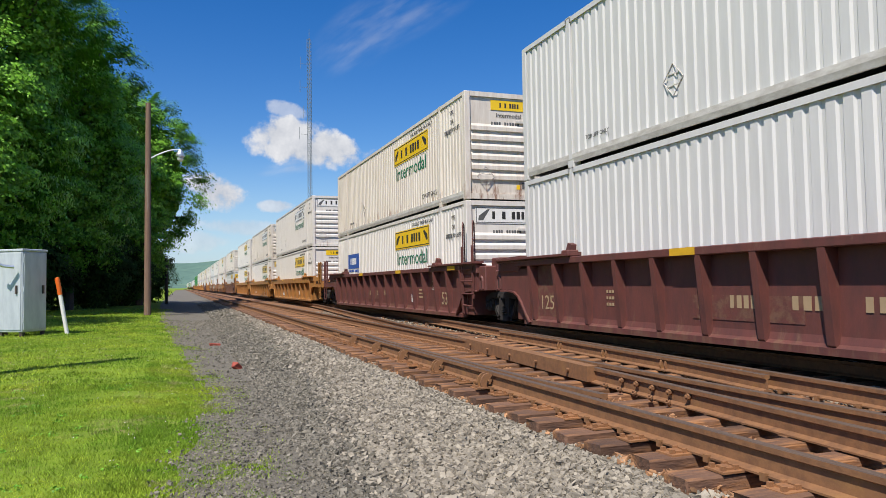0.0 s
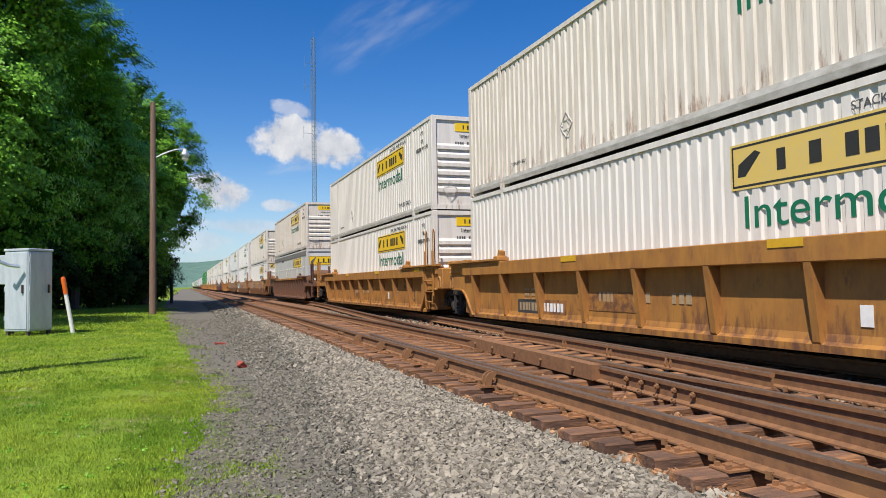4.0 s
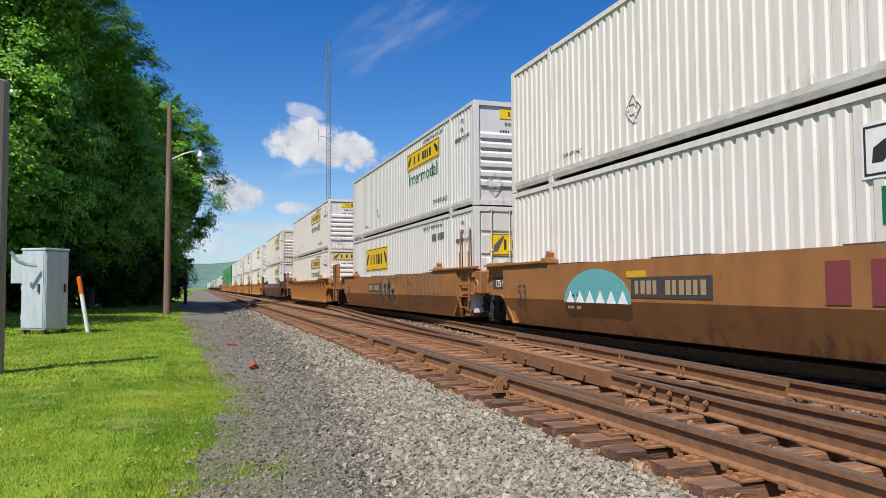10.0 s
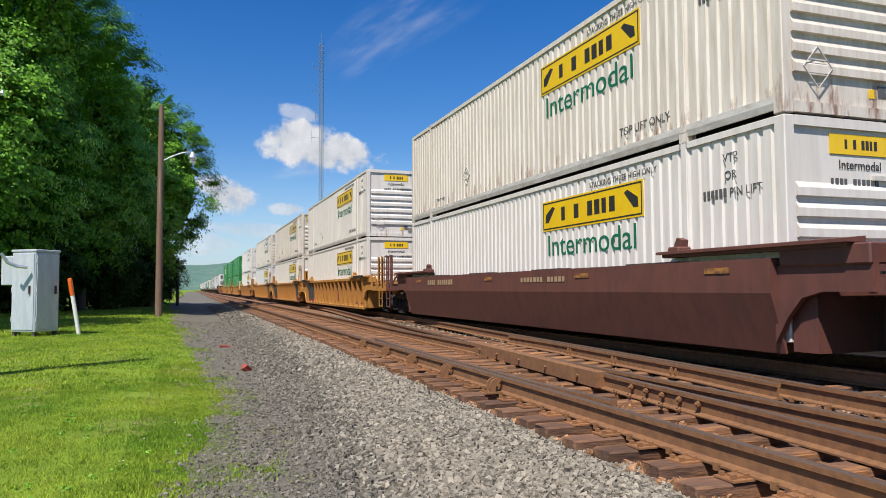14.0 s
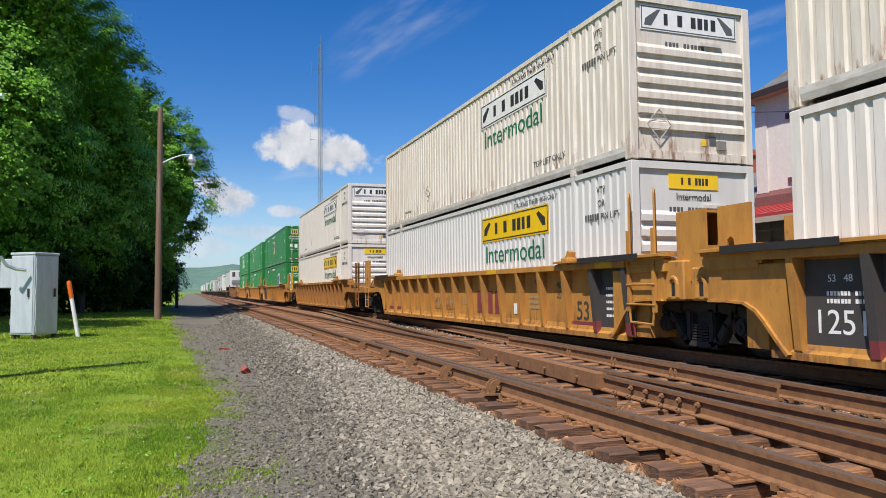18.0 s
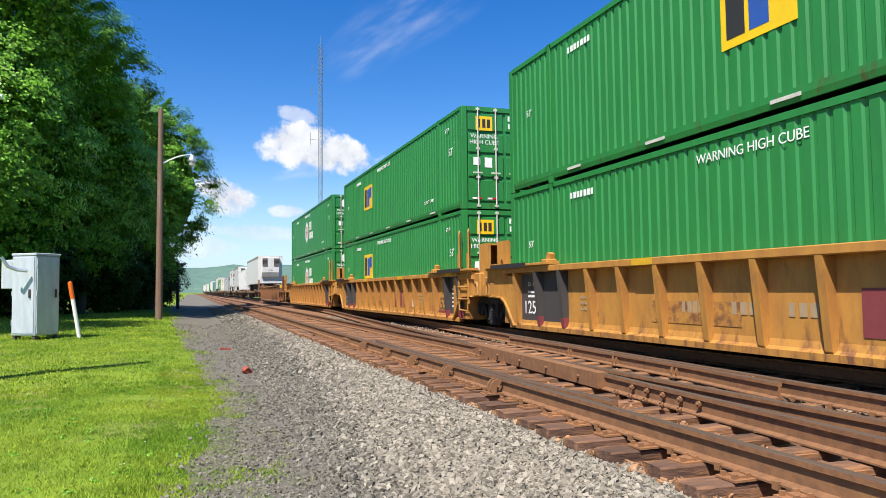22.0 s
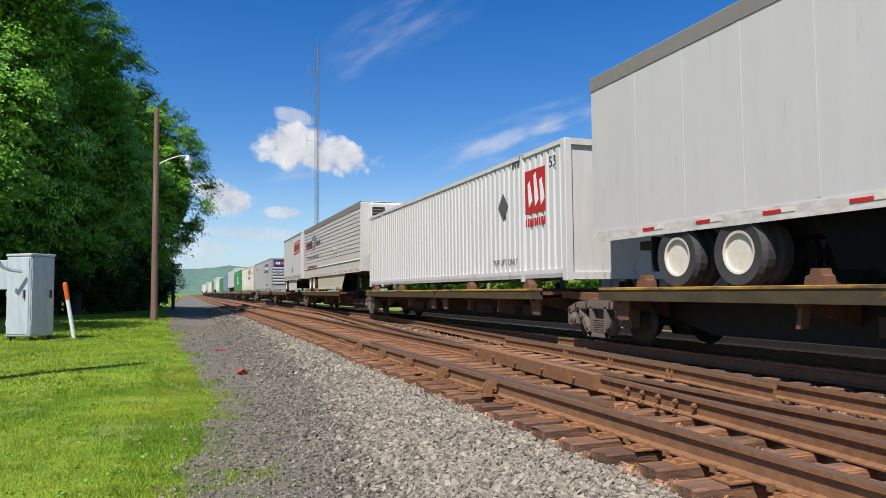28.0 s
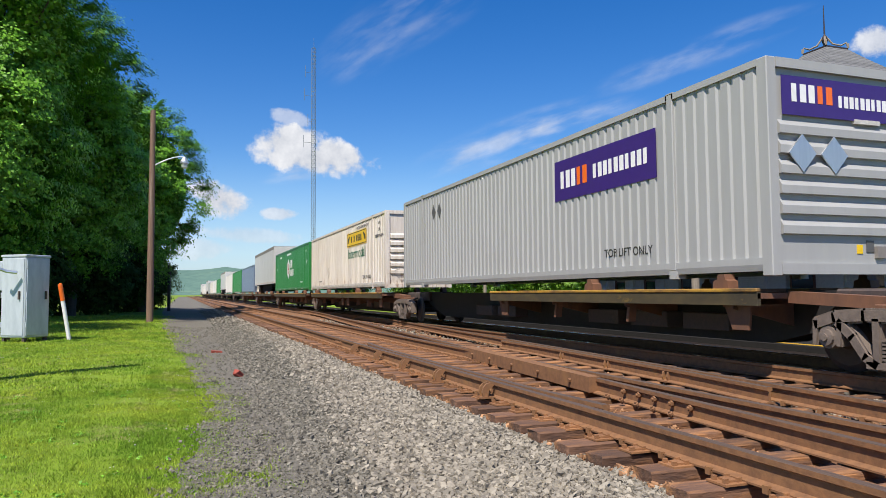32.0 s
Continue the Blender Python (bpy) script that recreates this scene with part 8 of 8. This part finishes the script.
def tree(x, y, base, crown_low, top, radius, seed, label, mat=None, boughs=70, sprays=20, per=55, size=0.085, trunk_r=0.38, bough=1.5, spread=0.62, inner=6000):
    t = thing("tree", label, "tree", "broadleaf trees")
    rnd = random.Random(seed)
    zc, hz = (crown_low + top) / 2, (top - crown_low) / 2
    bm = B()
    knots = [Vector((x + rnd.uniform(-0.15, 0.15) * i, y + rnd.uniform(-0.15, 0.15) * i, base - 0.2 + (zc + hz * 0.4 - base) * i / 6)) for i in range(7)]
    for i in range(6):
        rod(bm, knots[i], knots[i + 1], trunk_r * (1 - i * 0.14), 10, trunk_r * (1 - (i + 1) * 0.14))
    part("trunk", bm, BARK, t)
    places = []
    turn = rnd.uniform(0, math.tau)
    for k in range(boughs):
        # evenly strewn over the crown, then shaken
        q = -0.96 + 1.94 * (k + 0.5) / boughs + rnd.uniform(-0.05, 0.05)
        q = max(-0.97, min(0.985, q))
        a = turn + k * 2.39996 + rnd.uniform(-0.25, 0.25)
        w = math.sqrt(1 - q * q)
        d = Vector((math.cos(a) * w, math.sin(a) * w, q))
        lump = 0.90 + 0.22 * noise.noise(d * 2.1 + Vector((seed, 0, 0))) + 0.16 * noise.noise(d * 5.5 + Vector((0, seed, 0)))
        k0 = rnd.uniform(0.78, 1.0) if k % 5 else rnd.uniform(0.55, 0.75)
        full = 1.0 if q > -0.2 else 1.0 - 0.45 * (-0.2 - q)
        r_b = bough * rnd.uniform(0.7, 1.25)
        inset = max(0.4, 1 - 0.55 * r_b / radius)
        places.append(((x + d.x * radius * k0 * lump * full * inset / 0.88, y + d.y * radius * k0 * lump * full * inset / 0.88, zc + d.z * (hz - r_b * 0.6) * (0.9 + 0.1 * k0) * (0.96 + 0.1 * lump)), r_b))
    limbs = rnd.sample(places, min(16, len(places)))
    for i, (c, _) in enumerate(limbs):
        bm = B()
        k1 = knots[2 + i % 4]
        mid = k1.lerp(Vector(c), 0.5) + Vector((0, 0, 0.5))
        rod(bm, k1, mid, trunk_r * 0.34, 6, trunk_r * 0.2)
        rod(bm, mid, c, trunk_r * 0.2, 6, 0.03)
        part("limb", bm, BARK, t)
    part("crown", spray_mesh("crown", (x, y, zc), places, sprays, per, size, spread, seed), mat or LEAF, t)
    if inner:
        # leaves on the twigs within the crown
        rng = np.random.default_rng(seed + 500)
        q = rng.normal(0, 1, (inner, 3))
        q /= np.linalg.norm(q, axis=1, keepdims=True)
        P = np.array([x, y, zc]) + q * np.array([radius, radius, hz]) * 0.70 * rng.uniform(0.3, 1.0, (inner, 1)) ** 0.5
        part("inner_foliage", leaf_faces("inner_foliage", P, rng.normal(0, 1, (inner, 3)), rng.uniform(1.1, 1.7, inner) * size, rng, 0.8), mat or LEAF, t)
    return t


tree(-8.9, 38.8, -0.3, 1.8, 22.5, 5.0, 3, "large full maple in dark green summer leaf", boughs=92, sprays=22, per=58, size=0.088, bough=1.45, spread=0.60, inner=26000)
tree(-15.5, 44.0, -0.3, 1.5, 24.0, 6.6, 8, "large full maple in dark green summer leaf", boughs=70, sprays=20, per=42, size=0.105, bough=1.7, inner=26000)
tree(-6.3, 48.0, -0.3, 1.8, 18.4, 4.8, 5, "tall leafy maple beside the gravel path", boughs=72, sprays=20, per=54, size=0.092, bough=1.3, inner=22000)
tree(-2.9, 58.5, -0.3, 2.2, 15.7, 4.4, 12, "rounded dark green maple overhanging the path", boughs=62, sprays=20, per=50, size=0.10, bough=1.25, inner=22000)
tree(-7.5, 66.0, -0.3, 2.0, 14.0, 5.0, 15, "dark green maple standing behind the others", boughs=60, sprays=18, per=30, size=0.13)
# added trees left of the view, only there for the shade they cast
for x, y, top, r, seed in ((-12.4, 25.0, 17.5, 4.7, 17), (-16.0, 32.5, 19.0, 5.0, 18), (-14.2, 34.5, 14.0, 4.2, 19)):
    tree(x, y, -0.3, 3.0, top, r, seed, "unseen leafy maple, added to shade the lawn and the lower maples", boughs=60, sprays=16, per=26, size=0.14, bough=1.5, inner=5000)
for k in range(9):
    a, far = radians(19.5 + 1.7 * k), 76 + (k * 29 % 17)
    tree(far * math.sin(a), far * math.cos(a), -0.3, 0.4, 4.4 + (k * 7 % 5) * 0.35, 2.7, 80 + k, "green tree in the row behind the platform", LEAF_BRIGHT, 40, 12, 20, 0.13, 0.14, bough=0.9, spread=0.5, inner=1200)
for x, y, low, top, r, seed in ((14.6, 46.5, 0.4, 5.9, 2.2, 21), (17.2, 56.0, 0.3, 6.6, 2.6, 22), (13.6, 60.0, 0.3, 5.9, 2.4, 23)):
    tree(x, y, -0.3, low, top, r, seed, "small bright green bushy tree by the platform", LEAF_BRIGHT, 45, 14, 22, 0.075, 0.10, bough=0.7, spread=0.36, inner=1500)
# shrubs whose leaf colour holds the shade under the crowns
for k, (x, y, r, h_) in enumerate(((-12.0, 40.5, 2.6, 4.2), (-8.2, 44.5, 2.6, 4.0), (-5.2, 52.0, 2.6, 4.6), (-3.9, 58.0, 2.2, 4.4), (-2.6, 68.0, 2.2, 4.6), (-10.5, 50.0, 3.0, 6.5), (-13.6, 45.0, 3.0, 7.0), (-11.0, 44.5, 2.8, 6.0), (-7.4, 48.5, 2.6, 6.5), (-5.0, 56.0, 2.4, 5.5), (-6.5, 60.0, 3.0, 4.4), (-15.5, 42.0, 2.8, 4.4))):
    tree(x, y, -0.3, -0.2, h_, r, 40 + k, "undergrowth shrub below the maples, shade painted into its leaves", LEAF_SHADED, 36, 14, 22, 0.10, 0.08, bough=0.8, spread=0.42, inner=2500)
for k in range(7):
    tree(38 + k * 6.5, 118 + (k * 37 % 30), -0.3, 0.5, 5.5 + (k * 13 % 5) * 0.5, 3.6, 60 + k, "far green tree behind the platform", LEAF_BRIGHT, 30, 12, 14, 0.22, 0.2, bough=1.1, inner=800)


def ridge(name, r, knots, mat, label, rough):
    """A wooded ridge round the place: distance, and (azimuth, elevation) of its skyline."""
    verts, faces = [], []
    n = 150
    for i in range(n + 1):
        az = knots[0][0] + (knots[-1][0] - knots[0][0]) * i / n
        el = float(np.interp(az, [k[0] for k in knots], [k[1] for k in knots]))
        a = radians(az)
        h_ = r * math.tan(radians(el)) + rough * noise.noise((az * 0.55, r, 0)) + rough * 0.4 * noise.noise((az * 2.3, r, 2))
        for f, hh in ((0.72, -4.0), (0.80, h_ * 0.30), (0.90, h_ * 0.72), (1.0, h_), (1.12, h_ * 0.6)):
            verts.append((math.sin(a) * r * f, math.cos(a) * r * f, hh))
    for i in range(n):
        for j in range(4):
            k = i * 5 + j
            faces.append((k, k + 5, k + 6, k + 1))
    me = raw_mesh(name, verts, faces)
    me.polygons.foreach_set("use_smooth", [True] * len(me.polygons))
    return tagged(part(name, me, mat), label, kind="structure")


ridge("backdrop", 1900, [(-75, 2.2), (-40, 2.4), (-10, 1.9), (0, 1.85), (3.5, 2.05), (10, 2.0), (16, 2.4), (19, 2.8), (26, 3.4), (29, 2.6), (40, 2.2), (90, 2.4)], HILL, "far wooded hills along the horizon, haze painted into their colour", 6.0)


def grass_blades(name, n, xr, yr, hgt, width, seed, near):
    rng = np.random.default_rng(seed)
    x = rng.uniform(*xr, n * 2)
    y = yr[0] + (yr[1] - yr[0]) * rng.random(n * 2) ** near
    keep = []
    for i in range(n * 2):
        edge = lawn_edge(y[i])
        bare = noise.noise((x[i] * 0.9, y[i] * 0.6, 11.0)) + 0.5 * noise.noise((x[i] * 2.6, y[i] * 2.0, 4.0)) + 0.4 * noise.noise((x[i] * 7.0, y[i] * 5.0, 8.0))
        past = x[i] - edge
        full = 1.0 if bare < 0.50 else 0.25
        if rng.random() < (full if past < -0.35 else full / (1 + math.exp((past - 0.12 + 0.75 * bare) / 0.12)) + 0.03 * math.exp(-max(past, 0) / 0.25)):
            keep.append(i)
        if len(keep) >= n:
            break
    x, y = x[keep], y[keep]
    n = len(keep)
    z = np.array([height(a, b) for a, b in zip(x, y)])
    a = rng.uniform(0, math.tau, n)
    tuft = np.array([0.75 + 0.75 * max(0.0, noise.noise((a_ * 1.7, b_ * 1.3, 2.0)) + noise.noise((a_ * 5.0, b_ * 4.0, 6.0))) for a_, b_ in zip(x, y)])
    hh = rng.uniform(0.4, 1.4, n) * hgt * tuft
    lean = rng.normal(0, 0.5, (n, 2)) * hh[:, None]
    w = width * rng.uniform(0.6, 1.3, n)
    dx, dy = np.cos(a) * w, np.sin(a) * w
    V = np.stack([np.stack([x - dx, y - dy, z - 0.005], 1), np.stack([x + dx, y + dy, z - 0.005], 1), np.stack([x + lean[:, 0], y + lean[:, 1], z + hh], 1)], 1).reshape(-1, 3)
    me = bpy.data.meshes.new(name)
    me.vertices.add(n * 3)
    me.vertices.foreach_set("co", V.astype(np.float32).ravel())
    me.loops.add(n * 3)
    me.loops.foreach_set("vertex_index", np.arange(n * 3, dtype=np.int32))
    me.polygons.add(n)
    me.polygons.foreach_set("loop_start", np.arange(0, n * 3, 3, dtype=np.int32))
    me.update(calc_edges=True)
    return tagged(part(name, me, BLADE), "short bright green blades of mown grass", kind="stuff")


grass_blades("grass", 45000, (-0.5, 0.85), (4.0, 14.0), 0.024, 0.0052, 7, 1.0)
grass_blades("grass", 110000, (-3.2, 0.9), (4.0, 11.0), 0.024, 0.0046, 1, 1.0)
grass_blades("grass", 90000, (-7.5, 0.8), (10.5, 28.0), 0.036, 0.010, 2, 1.1)
grass_blades("grass", 45000, (-13.0, 0.6), (22.0, 48.0), 0.06, 0.018, 3, 1.0)

rnd = random.Random(31)
spots = [(x, y, height(x, y) + 0.004) for x, y in ((rnd.uniform(-3.0, 0.1), 4.6 + 6 * rnd.random() ** 1.3) for _ in range(70))]
tagged(part("weeds", leaf_mesh("weeds", spots, [rnd.uniform(0.03, 0.09) for _ in spots], 30, 0.012, 5), LEAF), "broad-leaved weeds growing in the lawn", kind="stuff")
spots = [(x, y, height(x, y) + 0.05) for x, y in ((rnd.uniform(-4.5, 0.2), 5 + 16 * rnd.random()) for _ in range(150))]
tagged(part("clover_flowers", leaf_mesh("clover_flowers", spots, [0.03] * len(spots), 3, 0.007, 6), STAKE_WHITE), "small white clover flowers in the lawn", kind="stuff")

# ---- loose stone ----


def stone_fields():
    rnd = random.Random(9)
    pale, rusty, dark = [], [], []

    def add(n, xr, yr, size, lift, near, pick):
        for x, y, z, s in scatter(rnd.random(), n, xr, yr, size, lift, near):
            pick(x, y, z, s)

    def shoulder(x, y, z, s):
        e = ballast_edge(y) + rnd.gauss(0, 0.16)
        if x > e:
            (rusty if x > 3.16 + rnd.gauss(0, 0.07) else pale).append((x, y, z, s))
        else:
            dark.append((x, y, z - 0.006, s * rnd.choice((0.6, 0.75, 0.95))))

    def bed(x, y, z, s):
        for c in (NEAR_C - HALF, NEAR_C + HALF, FAR_C - HALF, cross_x(y), cross_x(y) - 2 * HALF):
            if abs(x - c) < (0.22 if c < 5.2 and rnd.random() < 0.9 else 0.11):
                return
        (pale if x > 5.2 and rnd.random() < 0.75 else rusty).append((x, y, z - 0.012, s * 0.75))

    add(40000, (1.0, 3.30), (3.4, 11.5), (0.011, 0.029), 0.012, 1.0, shoulder)
    add(24000, (1.0, 3.25), (11.0, 32.0), (0.016, 0.036), 0.012, 1.15, shoulder)
    add(2500, (1.3, 3.0), (30.0, 60.0), (0.04, 0.07), 0.012, 1.0, shoulder)
    add(15000, (2.9, 7.6), (2.4, 12.0), (0.016, 0.036), 0.045, 1.0, bed)
    add(10000, (2.9, 8.5), (11.0, 34.0), (0.022, 0.044), 0.045, 1.1, bed)

    def gravel(x, y, z, s):
        if x > lawn_edge(y) + rnd.gauss(0.12, 0.15):
            dark.append((x, y, z, s))

    add(22000, (-0.5, 1.6), (3.8, 11.0), (0.005, 0.017), 0.003, 1.0, gravel)
    add(7000, (-0.8, 2.0), (11.0, 32.0), (0.009, 0.022), 0.004, 1.1, gravel)
    stones("ballast_stones", pale, STONE, "loose grey crushed ballast stones", 1)
    stones("rusty_ballast_stones", rusty, STONE_RUSTY, "rust-stained ballast stones between the ties", 2)
    stones("path_gravel", dark, PATH_STONE, "dark loose gravel on the path", 3)


stone_fields()


def along(t):
    """How far the train has come at t seconds: about 53 km/h, easing a little."""
    return 14.75 * t - 0.0125 * t * t if t < 12 else 175.2 + 14.45 * (t - 12)


def motions():
    """The train runs towards the viewer and past."""
    for ob, u, z, x in MOVING:
        walk(ob, [(t, pose(x, u - along(t), z)) for t in (0, 2, 4, 6, 8, 10, 12, 16, 20, 24, 28, 32)])


motions()
